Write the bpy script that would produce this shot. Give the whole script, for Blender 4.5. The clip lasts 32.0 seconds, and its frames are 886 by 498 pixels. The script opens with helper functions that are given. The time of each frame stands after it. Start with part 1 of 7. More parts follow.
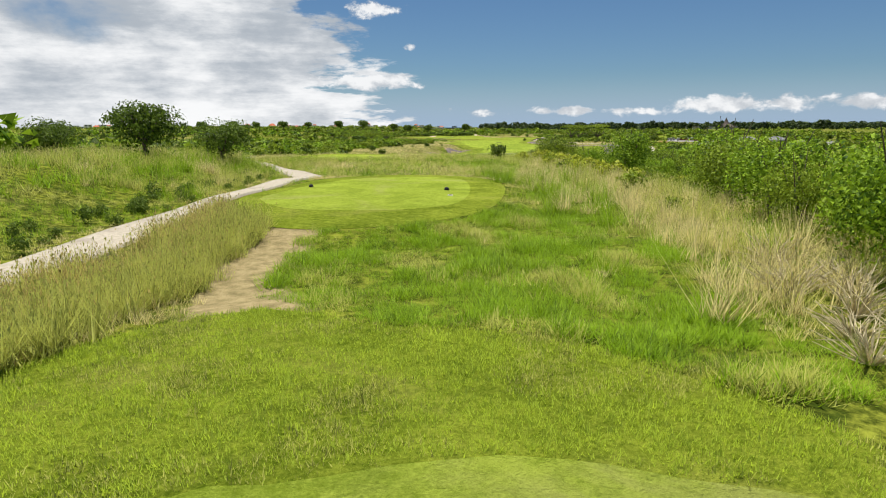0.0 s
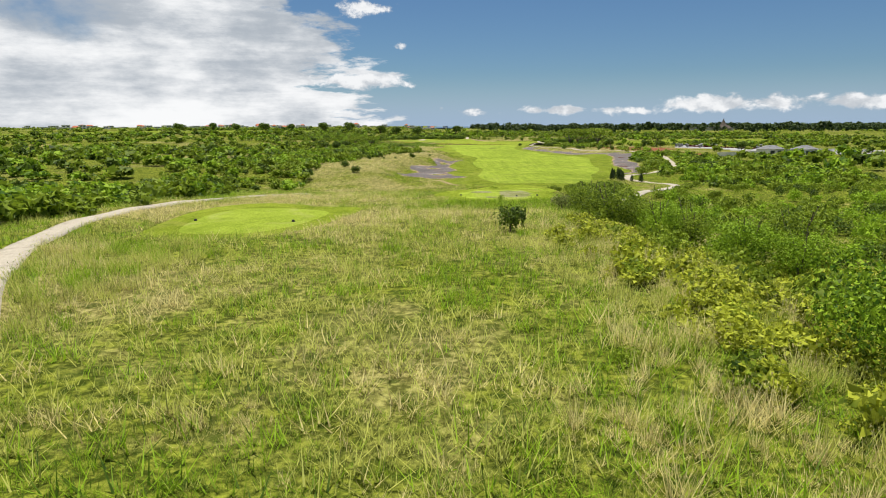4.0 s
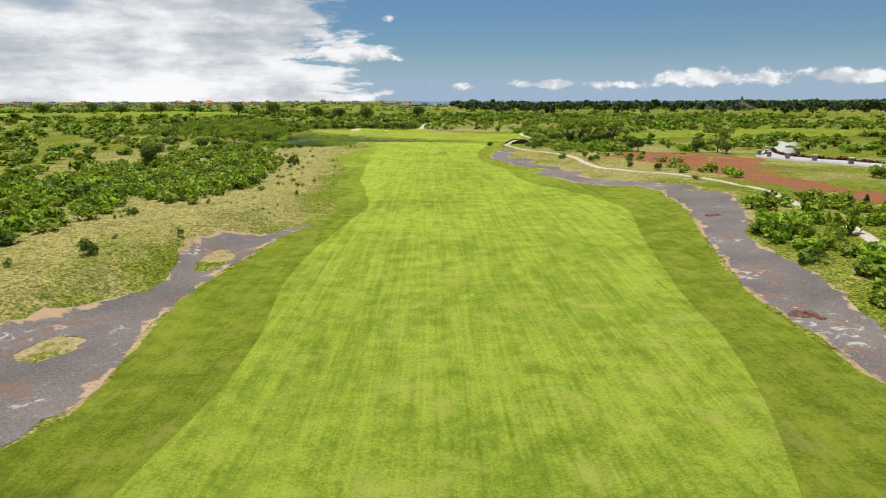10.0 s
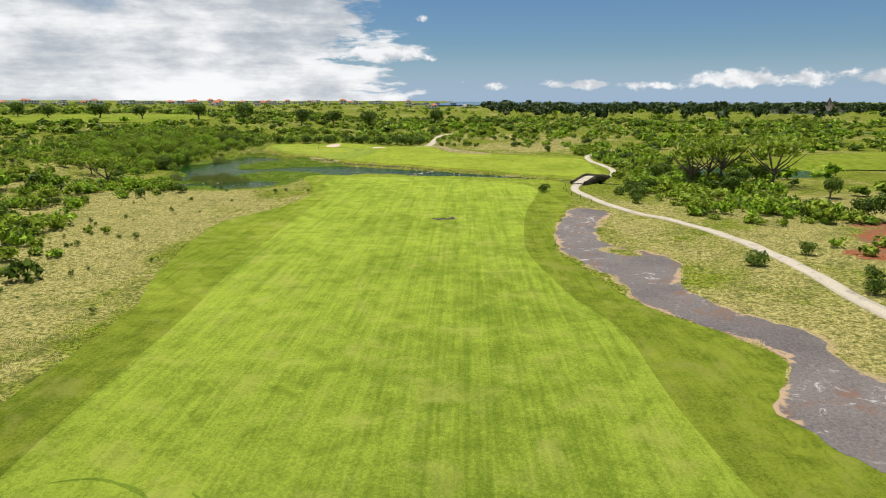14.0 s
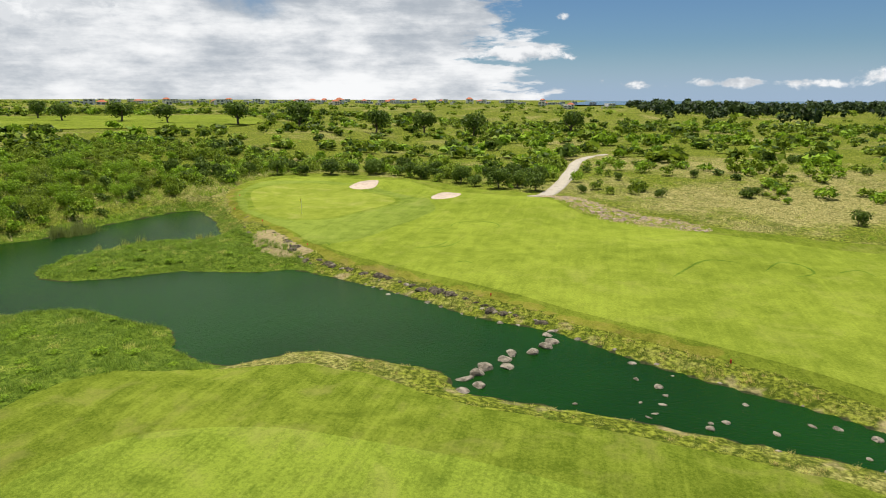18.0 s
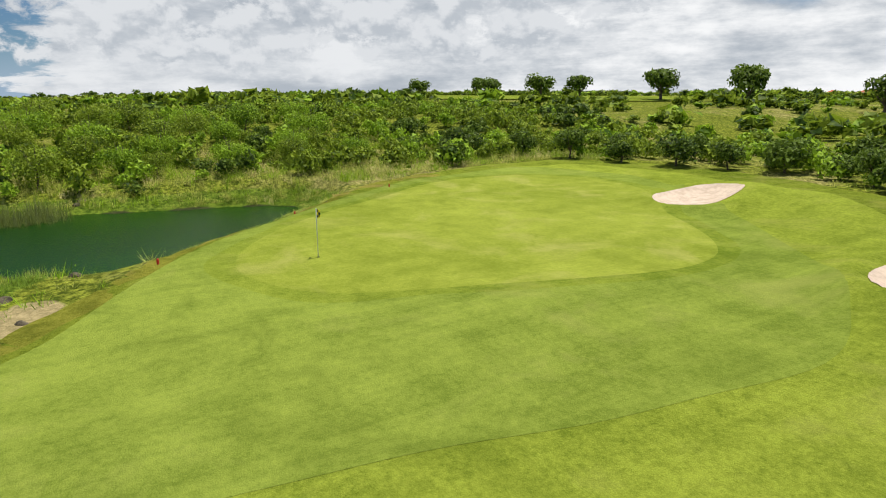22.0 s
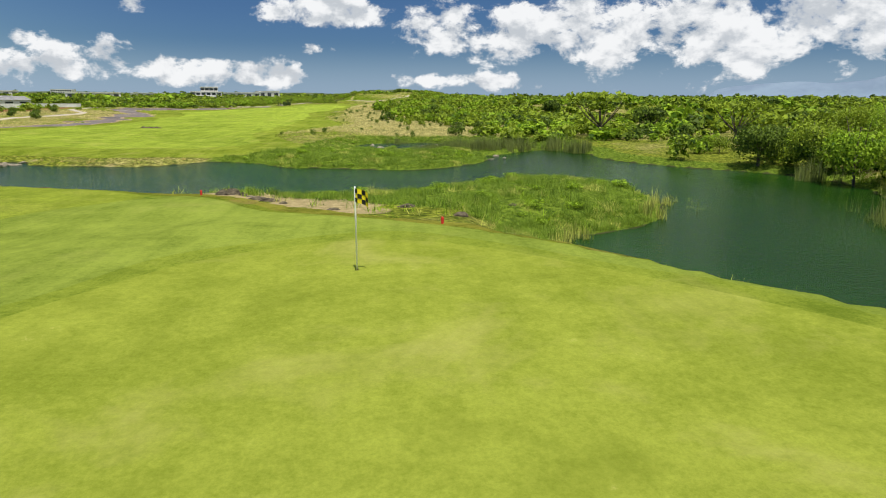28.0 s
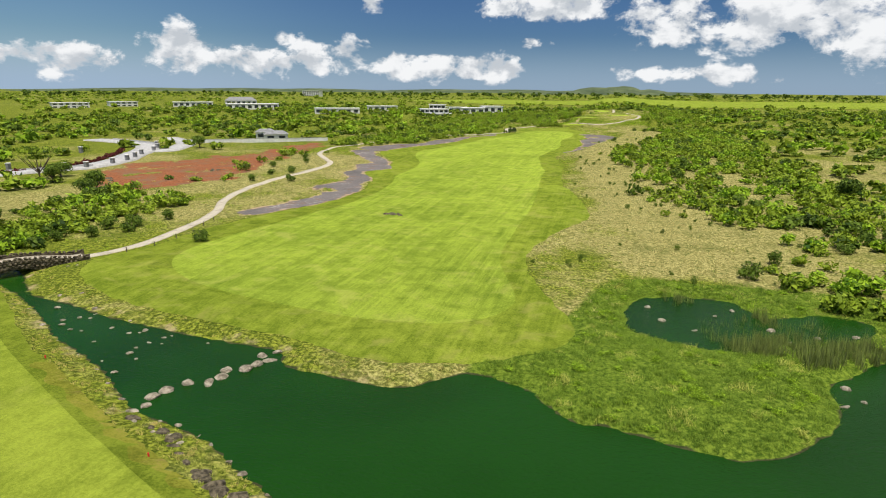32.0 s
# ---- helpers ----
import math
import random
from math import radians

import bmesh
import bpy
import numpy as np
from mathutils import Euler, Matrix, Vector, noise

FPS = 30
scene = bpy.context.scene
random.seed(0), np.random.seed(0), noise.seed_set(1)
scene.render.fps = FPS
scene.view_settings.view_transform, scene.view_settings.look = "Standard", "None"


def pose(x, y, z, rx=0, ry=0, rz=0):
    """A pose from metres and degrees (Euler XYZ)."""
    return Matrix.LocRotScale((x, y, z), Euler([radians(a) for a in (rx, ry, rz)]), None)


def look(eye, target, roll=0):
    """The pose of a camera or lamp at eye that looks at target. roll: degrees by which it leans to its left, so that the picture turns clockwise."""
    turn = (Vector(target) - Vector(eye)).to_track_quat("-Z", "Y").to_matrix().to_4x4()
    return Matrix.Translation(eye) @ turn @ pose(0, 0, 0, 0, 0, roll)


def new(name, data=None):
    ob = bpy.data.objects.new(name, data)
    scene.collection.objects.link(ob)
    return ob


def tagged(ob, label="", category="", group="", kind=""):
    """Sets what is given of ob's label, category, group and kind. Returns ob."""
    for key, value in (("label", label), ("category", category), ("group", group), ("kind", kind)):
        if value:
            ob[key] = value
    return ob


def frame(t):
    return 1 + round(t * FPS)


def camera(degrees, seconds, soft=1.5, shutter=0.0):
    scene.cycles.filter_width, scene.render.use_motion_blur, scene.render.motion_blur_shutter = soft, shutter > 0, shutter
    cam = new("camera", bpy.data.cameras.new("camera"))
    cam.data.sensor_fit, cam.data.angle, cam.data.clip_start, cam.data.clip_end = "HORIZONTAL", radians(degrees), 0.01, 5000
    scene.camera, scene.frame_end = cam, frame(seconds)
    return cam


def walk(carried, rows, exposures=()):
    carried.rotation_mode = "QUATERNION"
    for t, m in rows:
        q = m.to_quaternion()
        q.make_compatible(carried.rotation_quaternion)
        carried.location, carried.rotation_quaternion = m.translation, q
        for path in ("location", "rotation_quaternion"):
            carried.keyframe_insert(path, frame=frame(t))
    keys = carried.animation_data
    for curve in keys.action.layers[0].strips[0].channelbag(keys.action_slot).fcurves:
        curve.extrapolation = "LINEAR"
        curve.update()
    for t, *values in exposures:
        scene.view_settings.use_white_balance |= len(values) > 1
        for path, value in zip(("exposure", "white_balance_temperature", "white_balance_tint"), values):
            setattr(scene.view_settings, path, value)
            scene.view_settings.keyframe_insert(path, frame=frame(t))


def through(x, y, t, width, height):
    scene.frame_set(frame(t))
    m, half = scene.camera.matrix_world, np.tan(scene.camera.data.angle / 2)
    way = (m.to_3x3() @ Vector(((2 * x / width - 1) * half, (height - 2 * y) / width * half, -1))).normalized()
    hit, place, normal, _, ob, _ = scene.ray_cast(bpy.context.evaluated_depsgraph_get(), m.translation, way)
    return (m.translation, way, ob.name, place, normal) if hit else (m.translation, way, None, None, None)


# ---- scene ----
cam = camera(71.6, 32.0, soft=1.0)
PATH = [
    (0, (-1.42, -37.471, 10.478), (-1.458, -35.51, 10.087), -0.3),
    (0.5, (-1.557, -35.425, 10.669), (-1.592, -33.465, 10.274), -0.2),
    (1, (-1.485, -32.906, 10.94), (-1.529, -30.947, 10.539), -0.1),
    (1.5, (-1.633, -29.709, 11.393), (-1.667, -27.749, 10.994), -0.1),
    (2, (-1.755, -25.971, 11.791), (-1.783, -24.013, 11.386), -0.0),
    (2.5, (-1.749, -22.02, 12.12), (-1.779, -20.059, 11.724), -0.0),
    (4.5, (0.027, -0.027, 14.032), (0.028, 1.934, 13.638), -0.2),
    (5, (1.016, 8.434, 14.655), (1.028, 10.395, 14.259), -0.0),
    (5.5, (2.256, 18.541, 15.297), (2.277, 20.502, 14.902), 0.1),
    (6, (4.111, 29.823, 16.287), (4.133, 31.784, 15.893), 0.2),
    (6.5, (5.812, 41.834, 17.634), (5.842, 43.794, 17.239), 0.2),
    (7, (8.633, 55.237, 18.002), (8.663, 57.197, 17.608), 0.3),
    (7.5, (11.469, 68.725, 18.438), (11.501, 70.684, 18.036), 0.3),
    (8, (14.11, 82.641, 18.606), (14.143, 84.6, 18.202), 0.3),
    (8.5, (16.69, 96.307, 18.428), (16.721, 98.265, 18.022), 0.1),
    (9, (18.982, 110.224, 18.029), (19.016, 112.168, 17.561), 0.1),
    (9.5, (21.661, 124.699, 17.935), (21.687, 126.643, 17.465), 0.1),
    (10, (24.01, 139.379, 18.377), (24.035, 141.322, 17.905), -0.2),
    (10.5, (25.947, 154.152, 17.76), (25.969, 156.096, 17.293), -0.0),
    (11, (27.766, 169.061, 17.917), (27.775, 171.005, 17.449), -0.0),
    (11.5, (28.525, 184.165, 18.079), (28.527, 186.109, 17.609), 0.1),
    (12, (29.178, 198.738, 18.066), (29.166, 200.682, 17.598), -0.1),
    (12.5, (29.507, 213.317, 18.212), (29.483, 215.261, 17.745), -0.0),
    (13, (29.709, 228.251, 18.447), (29.67, 230.194, 17.978), -0.0),
    (13.5, (29.763, 242.951, 18.695), (29.709, 244.895, 18.225), -0.1),
    (14, (29.766, 257.728, 18.956), (29.694, 259.67, 18.484), 0.1),
    (14.5, (29.319, 272.652, 18.996), (29.226, 274.593, 18.524), 0.1),
    (16.5, (27.042, 335.213, 19.11), (26.827, 337.143, 18.633), 0.1),
    (17, (26.044, 350.472, 18.835), (25.768, 352.394, 18.359), 0.1),
    (17.5, (25.003, 364.545, 18.723), (24.636, 366.452, 18.246), 0.2),
    (18, (23.592, 378.65, 18.157), (23.109, 380.532, 17.682), 0.1),
    (18.5, (21.117, 392.883, 16.81), (20.519, 394.732, 16.339), -0.1),
    (19, (19.354, 405.032, 15.132), (18.604, 406.826, 14.662), 0.1),
    (19.5, (17.239, 415.654, 13.545), (16.307, 417.36, 13.077), 0.3),
    (20, (15.141, 423.682, 12.569), (14.028, 425.275, 12.096), 0.2),
    (20.5, (12.743, 430.458, 11.377), (11.459, 431.917, 10.901), 0.1),
    (21, (10.825, 436.764, 10.493), (9.416, 438.099, 10.012), 0.1),
    (21.5, (9.27, 443.079, 9.786), (7.746, 444.28, 9.3), 0.2),
    (22, (7.462, 449.844, 8.873), (5.805, 450.856, 8.391), 0.0),
    (22.5, (5.277, 455.953, 8.146), (3.508, 456.755, 7.666), -0.1),
    (23, (3.21, 460.976, 7.78), (1.326, 461.44, 7.296), 0.2),
    (23.5, (-0.136, 464.443, 7.069), (-2.077, 464.475, 6.589), -0.0),
    (24, (-2.302, 466.421, 6.774), (-4.205, 466.039, 6.291), -0.1),
    (24.5, (-4.049, 467.829, 6.643), (-5.839, 467.081, 6.158), -0.2),
    (25, (-5.791, 469.165, 6.558), (-7.433, 468.13, 6.074), -0.4),
    (25.5, (-7.419, 470.441, 6.535), (-8.899, 469.186, 6.05), -0.3),
    (27.5, (-17.841, 473.002, 6.435), (-18.257, 471.108, 5.948), 0.1),
    (28, (-19.414, 474.704, 6.303), (-19.556, 472.768, 5.821), 0.3),
    (28.5, (-21.533, 474.443, 6.612), (-21.401, 472.509, 6.121), -0.1),
    (29, (-23.201, 474.401, 6.512), (-22.83, 472.497, 6.024), -0.1),
    (29.5, (-24.532, 474.161, 6.652), (-24.06, 472.28, 6.162), -0.3),
    (30, (-24.227, 472.586, 8.184), (-23.724, 470.713, 7.692), -0.2),
    (30.5, (-21.824, 470.504, 11.791), (-21.317, 468.634, 11.297), 0.2),
    (31, (-18.299, 467.45, 15.853), (-17.793, 465.581, 15.355), 0.2),
    (31.5, (-14.649, 463.226, 19.639), (-14.138, 461.358, 19.139), 0.3),
    (32, (-11.003, 458.219, 22.389), (-10.5, 456.35, 21.886), 0.4),
]
walk(cam, [(t, look(eye, target, roll)) for t, eye, target, roll in PATH])

# ---- light ----
SUN_DIR = Vector((-0.06, 0.26, 1.0)).normalized()
sun = new("sun", bpy.data.lights.new("sun", "SUN"))
sun.data.energy, sun.data.angle, sun.data.color = 5.0, radians(0.53), (1.0, 0.945, 0.86)
sun.matrix_world = look(SUN_DIR * 400, (0, 0, 0))


def nodes_of(tree):
    """Short makers for nodes and links of a node tree."""
    def n(node_type, **kw):
        nd = tree.nodes.new(node_type)
        for k, v in kw.items():
            if k == "op":
                nd.operation = v
            elif k == "kind":
                nd.data_type = v
            elif k == "blend":
                nd.blend_type = v
        return nd

    def put(sock, value):
        if isinstance(value, bpy.types.NodeSocket):
            tree.links.new(value, sock)
        else:
            sock.default_value = value

    def math_(op, a, b=0.0, c=None, clamp=False):
        nd = tree.nodes.new("ShaderNodeMath")
        nd.operation, nd.use_clamp = op, clamp
        put(nd.inputs[0], a), put(nd.inputs[1], b)
        if c is not None:
            put(nd.inputs[2], c)
        return nd.outputs[0]

    def ramp(v, lo, hi, a=0.0, b=1.0, smooth=True):
        nd = tree.nodes.new("ShaderNodeMapRange")
        nd.interpolation_type = "SMOOTHSTEP" if smooth else "LINEAR"
        put(nd.inputs["Value"], v), put(nd.inputs["From Min"], lo), put(nd.inputs["From Max"], hi)
        put(nd.inputs["To Min"], a), put(nd.inputs["To Max"], b)
        return nd.outputs["Result"]

    def noise_(vec, scale, detail=3.0, rough=0.55, dist=0.0):
        nd = tree.nodes.new("ShaderNodeTexNoise")
        if vec is not None:
            put(nd.inputs["Vector"], vec)
        put(nd.inputs["Scale"], scale), put(nd.inputs["Detail"], detail)
        put(nd.inputs["Roughness"], rough), put(nd.inputs["Distortion"], dist)
        return nd.outputs["Fac"]

    def mix(f, a, b):
        nd = tree.nodes.new("ShaderNodeMix")
        nd.data_type = "RGBA"
        put(nd.inputs["Factor"], f)
        ia, ib = [s for s in nd.inputs if s.type == "RGBA"]
        put(ia, a if isinstance(a, bpy.types.NodeSocket) else (*a, 1)), put(ib, b if isinstance(b, bpy.types.NodeSocket) else (*b, 1))
        return [s for s in nd.outputs if s.type == "RGBA"][0]

    return n, put, math_, ramp, noise_, mix


def make_world():
    world = bpy.data.worlds.new("sky")
    scene.world = world
    world.use_nodes = True
    t = world.node_tree
    t.nodes.clear()
    n, put, m, ramp, noi, mix = nodes_of(t)
    sky = n("ShaderNodeTexSky")
    sky.sky_type, sky.sun_disc = "NISHITA", False
    sky.sun_elevation = math.asin(SUN_DIR.z)
    sky.sun_rotation = math.atan2(SUN_DIR.x, SUN_DIR.y)
    sky.air_density, sky.dust_density, sky.ozone_density = 1.0, 0.1, 3.0
    co = n("ShaderNodeTexCoord")
    sep = n("ShaderNodeSeparateXYZ")
    t.links.new(co.outputs["Generated"], sep.inputs[0])
    x, y, z = sep.outputs
    up = m("MAXIMUM", z, 0.0)
    den = m("ADD", up, 0.16)
    flat = n("ShaderNodeCombineXYZ")
    put(flat.inputs[0], m("DIVIDE", x, den)), put(flat.inputs[1], m("DIVIDE", y, den)), put(flat.inputs[2], 0.0)
    hor = m("SQRT", m("ADD", m("MULTIPLY", x, x), m("MULTIPLY", y, y)))
    # how far round the compass from the middle of the cloud bank
    bank = m("DIVIDE", m("ADD", m("MULTIPLY", x, -0.766), m("MULTIPLY", y, 0.643)), hor)
    edge = noi(flat.outputs[0], 1.6, 6, 0.62)
    bank = m("ADD", bank, m("MULTIPLY", m("SUBTRACT", edge, 0.5), 0.35))
    bank = m("SUBTRACT", bank, m("MULTIPLY", up, 0.25))
    in_bank = ramp(bank, 0.66, 0.79)
    heap = n("ShaderNodeCombineXYZ")
    put(heap.inputs[0], x), put(heap.inputs[1], y), put(heap.inputs[2], m("MULTIPLY", z, 2.6))
    f1 = noi(heap.outputs[0], 4.2, 10, 0.55, 0.25)
    stratus = ramp(m("ADD", m("MULTIPLY", in_bank, 0.42), m("MULTIPLY", f1, 0.8)), 0.54, 0.71)
    stratus = m("MULTIPLY", stratus, ramp(in_bank, 0.02, 0.2))
    # heaped clouds low all round, each a lump with a ragged edge: bearing, height, half width, half height in degrees
    bearing = m("MULTIPLY", m("ARCTAN2", x, y), 180 / math.pi)
    bearing = m("ADD", bearing, m("MULTIPLY", m("LESS_THAN", bearing, -32.0), 360.0))
    lift = m("MULTIPLY", m("ARCSINE", z), 180 / math.pi)
    dome = n("ShaderNodeCombineXYZ")
    put(dome.inputs[0], x), put(dome.inputs[1], y), put(dome.inputs[2], m("MULTIPLY", z, 1.5))
    over = n("ShaderNodeCombineXYZ")
    put(over.inputs[0], x), put(over.inputs[1], y), put(over.inputs[2], m("ADD", m("MULTIPLY", z, 1.5), 0.03))
    puff = noi(dome.outputs[0], 17.0, 10, 0.62, 0.15)
    soft_puff, puff_over = noi(dome.outputs[0], 17.0, 6, 0.55, 0.15), noi(over.outputs[0], 17.0, 6, 0.55, 0.15)
    lump = -1.0
    for k, (az, el, w, h) in enumerate(HEAPS + WISPS):
        r = m("SQRT", m("ADD", m("POWER", m("DIVIDE", m("SUBTRACT", bearing, az), w), 2.0), m("POWER", m("DIVIDE", m("SUBTRACT", lift, el), h), 2.0)))
        lump = m("MAXIMUM", m("MULTIPLY", m("SUBTRACT", 1.0, r), 1.0 if k < len(HEAPS) else 0.62), lump)
    lump = m("MULTIPLY", m("MINIMUM", lump, 0.45), 1.5)
    heap_cov = ramp(m("ADD", lump, m("MULTIPLY", m("SUBTRACT", puff, 0.5), 3.9)), 0.16, 0.66)
    heap_cov = m("MULTIPLY", heap_cov, ramp(lift, 0.0, 0.9, 0.35, 1.0))
    rear = ramp(m("DIVIDE", m("ADD", m("MULTIPLY", y, -0.9), m("MULTIPLY", x, -0.42)), hor), 0.25, 0.8)
    high = noi(dome.outputs[0], 4.8, 8, 0.58, 0.1)
    high_cov = m("MULTIPLY", m("MULTIPLY", rear, ramp(high, 0.468, 0.525)), ramp(z, 0.17, 0.24))
    cover = m("MAXIMUM", m("MAXIMUM", stratus, heap_cov), high_cov)
    wide_bands = n("ShaderNodeCombineXYZ")
    put(wide_bands.inputs[0], x), put(wide_bands.inputs[1], y), put(wide_bands.inputs[2], m("MULTIPLY", z, 9.0))
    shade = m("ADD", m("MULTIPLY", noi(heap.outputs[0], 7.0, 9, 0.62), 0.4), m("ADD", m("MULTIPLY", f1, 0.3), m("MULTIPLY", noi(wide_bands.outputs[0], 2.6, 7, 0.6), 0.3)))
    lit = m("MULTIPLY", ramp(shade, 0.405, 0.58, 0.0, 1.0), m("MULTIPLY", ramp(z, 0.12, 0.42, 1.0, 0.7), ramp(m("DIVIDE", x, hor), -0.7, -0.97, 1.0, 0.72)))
    side = ramp(m("SUBTRACT", soft_puff, puff_over), -0.12, 0.10, 0.22, 0.92)
    side = m("MULTIPLY", side, ramp(bearing, 240.0, 264.0, 1.0, 0.62))
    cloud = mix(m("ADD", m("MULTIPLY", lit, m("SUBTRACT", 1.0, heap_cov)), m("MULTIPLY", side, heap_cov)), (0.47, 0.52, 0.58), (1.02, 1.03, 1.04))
    bg_sky, bg_cloud, blend = n("ShaderNodeBackground"), n("ShaderNodeBackground"), n("ShaderNodeMixShader")
    deep = n("ShaderNodeMix", kind="RGBA", blend="MULTIPLY")
    put(deep.inputs["Factor"], 1.0)
    da, db = [s for s in deep.inputs if s.type == "RGBA"]
    put(da, sky.outputs[0]), put(db, mix(rear, (0.70, 0.91, 1.10), (0.36, 0.55, 0.84)))
    clear = [s for s in deep.outputs if s.type == "RGBA"][0]
    put(bg_sky.inputs[0], mix(m("MULTIPLY", ramp(z, 0.085, 0.0, 0.0, 0.85), ramp(rear, 0.0, 1.0, 1.0, 0.72)), clear, (5.6, 7.6, 10.4)))
    put(bg_sky.inputs[1], SKY)
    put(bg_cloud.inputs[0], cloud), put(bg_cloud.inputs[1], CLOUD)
    put(blend.inputs[0], cover)
    t.links.new(bg_sky.outputs[0], blend.inputs[1]), t.links.new(bg_cloud.outputs[0], blend.inputs[2])
    out = n("ShaderNodeOutputWorld")
    t.links.new(blend.outputs[0], out.inputs[0])


SKY, CLOUD = 0.062, 0.93
HEAPS = [(133, 2.0, 5, 1.5), (142.5, 2.9, 3.2, 2.3), (148, 2.0, 5, 1.6), (155, 2.5, 4.5, 2.0), (162, 2.0, 5, 1.5), (169, 1.7, 4, 1.4), (174, 7.0, 7, 1.7), (187, 5.6, 8, 3.2), (197, 5.6, 8, 3.8), (208, 5.2, 9, 4), (217, 5.6, 5, 3.2), (228, 3.6, 7, 2.3), (241, 1.8, 14, 1.7), (240, 8.2, 8, 1.5), (259, 6.2, 14, 3.8), (281, 6, 17, 4.4), (304, 7, 16, 5)]
WISPS = [(151.2, 4.2, 1.7, 0.7), (172.6, 4.1, 1.3, 0.7), (158.6, 7.6, 1.1, 1.6), (186, 1.4, 7, 0.9), (12, 1.3, 10, 0.55), (25, 1.7, 9, 0.8), (34, 1.6, 6, 0.7), (-7, 10.2, 2.6, 0.8), (-4.2, 6.9, 1.0, 0.5), (-8, 3.8, 5, 0.8)]
make_world()


# ---- materials ----
def surface(name, build, rough=0.8, spec=0.3, bump=0.0, bump_scale=8.0, metal=0.0):
    """A material whose colour is made by build(tools, position)."""
    mat = bpy.data.materials.new(name)
    mat.use_nodes = True
    t = mat.node_tree
    t.nodes.clear()
    tools = nodes_of(t)
    n, put, m, ramp, noi, mix = tools
    geo = n("ShaderNodeNewGeometry")
    pos = geo.outputs["Position"]
    sh = n("ShaderNodeBsdfPrincipled")
    put(sh.inputs["Base Color"], build(tools, pos))
    put(sh.inputs["Roughness"], rough), put(sh.inputs["Specular IOR Level"], spec), put(sh.inputs["Metallic"], metal)
    if bump:
        b = n("ShaderNodeBump")
        put(b.inputs["Strength"], bump), put(b.inputs["Distance"], 0.15)
        put(b.inputs["Height"], noi(pos, bump_scale, 5, 0.65))
        t.links.new(b.outputs[0], sh.inputs["Normal"])
    out = n("ShaderNodeOutputMaterial")
    t.links.new(sh.outputs[0], out.inputs[0])
    return mat


def attr(tools, name):
    nd = tools[0]("ShaderNodeAttribute")
    nd.attribute_name = name
    return nd.outputs["Fac"]


def turf(name, dark, light, worn, worn_at=0.66, stripe=0.0, big=0.05, mottle=1.0, grain=1.0):
    """Mown grass: soft patches, fine blades, mower lines, worn spots."""
    def build(tools, pos):
        n, put, m, ramp, noi, mix = tools
        fine, mid, far = noi(pos, 5.0, 8, 0.75), noi(pos, 0.5, 6, 0.68), noi(pos, big, 3, 0.5)
        blade = noi(pos, 17.0, 4, 0.8)
        f = m("ADD", m("MULTIPLY", m("SUBTRACT", mid, 0.5), 0.8 * mottle), m("ADD", m("MULTIPLY", m("SUBTRACT", fine, 0.5), 1.1 * grain), m("MULTIPLY", m("SUBTRACT", far, 0.5), 0.5)))
        f = m("ADD", m("ADD", f, 0.5), m("MULTIPLY", m("SUBTRACT", blade, 0.5), 0.9 * grain))
        for k, (turn, size, across) in enumerate(((0.02, 0.9, 0.05), (0.16, 1.7, 0.03), (-0.12, 1.5, 0.03), (0.6, 0.8, 0.05), (0.05, 3.4, 0.02))):
            mp = n("ShaderNodeMapping")
            mp.inputs["Rotation"].default_value = (0, 0, turn)
            mp.inputs["Scale"].default_value = (1.0, across, 1.0)
            put(mp.inputs["Vector"], pos)
            f = m("ADD", f, m("MULTIPLY", m("SUBTRACT", noi(mp.outputs[0], size, 3, 0.6), 0.5), stripe * (0.55, 0.45, 0.4, 0.25, 0.75)[k]))
        col = mix(ramp(f, 0.18, 0.82), dark, light)
        # soft blotches of yellowing and of lush growth
        blot = noi(pos, 0.28, 5, 0.62, 0.6)
        col = mix(ramp(blot, 0.5, 0.72, 0.0, 0.55 * mottle), col, worn)
        col = mix(ramp(blot, 0.46, 0.30, 0.0, 0.5 * mottle), col, tuple(c * 0.82 for c in dark))
        return mix(ramp(m("ADD", m("MULTIPLY", mid, 0.55), m("MULTIPLY", fine, 0.45)), worn_at, worn_at + 0.12), col, worn)
    return surface(name, build, 0.95, 0.02, 0.9 * grain, 22.0)


FAIRWAY = turf("mown_fairway_grass", (0.135, 0.205, 0.018), (0.38, 0.48, 0.055), (0.46, 0.46, 0.11), 0.60, 0.5, 0.05, 0.8)
APPROACHTURF = turf("mown_approach_grass", (0.138, 0.192, 0.016), (0.355, 0.425, 0.05), (0.40, 0.41, 0.09), 0.62, 0.22, 0.05, 0.65, 0.8)
SEMI = turf("mown_rough_grass", (0.09, 0.135, 0.010), (0.27, 0.33, 0.035), (0.30, 0.30, 0.07), 0.62, 0.35)
APRON = turf("apron_grass", (0.12, 0.185, 0.010), (0.41, 0.49, 0.05), (0.44, 0.42, 0.10), 0.62, 0.1, 0.05, 0.8)
TEE = turf("tee_grass", (0.24, 0.335, 0.026), (0.50, 0.61, 0.08), (0.48, 0.46, 0.16), 0.60, 0.15)
WORNTEE = turf("greyed_tee_grass", (0.19, 0.205, 0.06), (0.39, 0.41, 0.15), (0.39, 0.36, 0.23), 0.50, 0.1, 0.05, 1.2)
GREEN = turf("putting_grass", (0.165, 0.215, 0.019), (0.335, 0.385, 0.055), (0.42, 0.40, 0.12), 0.60, 0.12, 0.09, 0.8, 0.55)
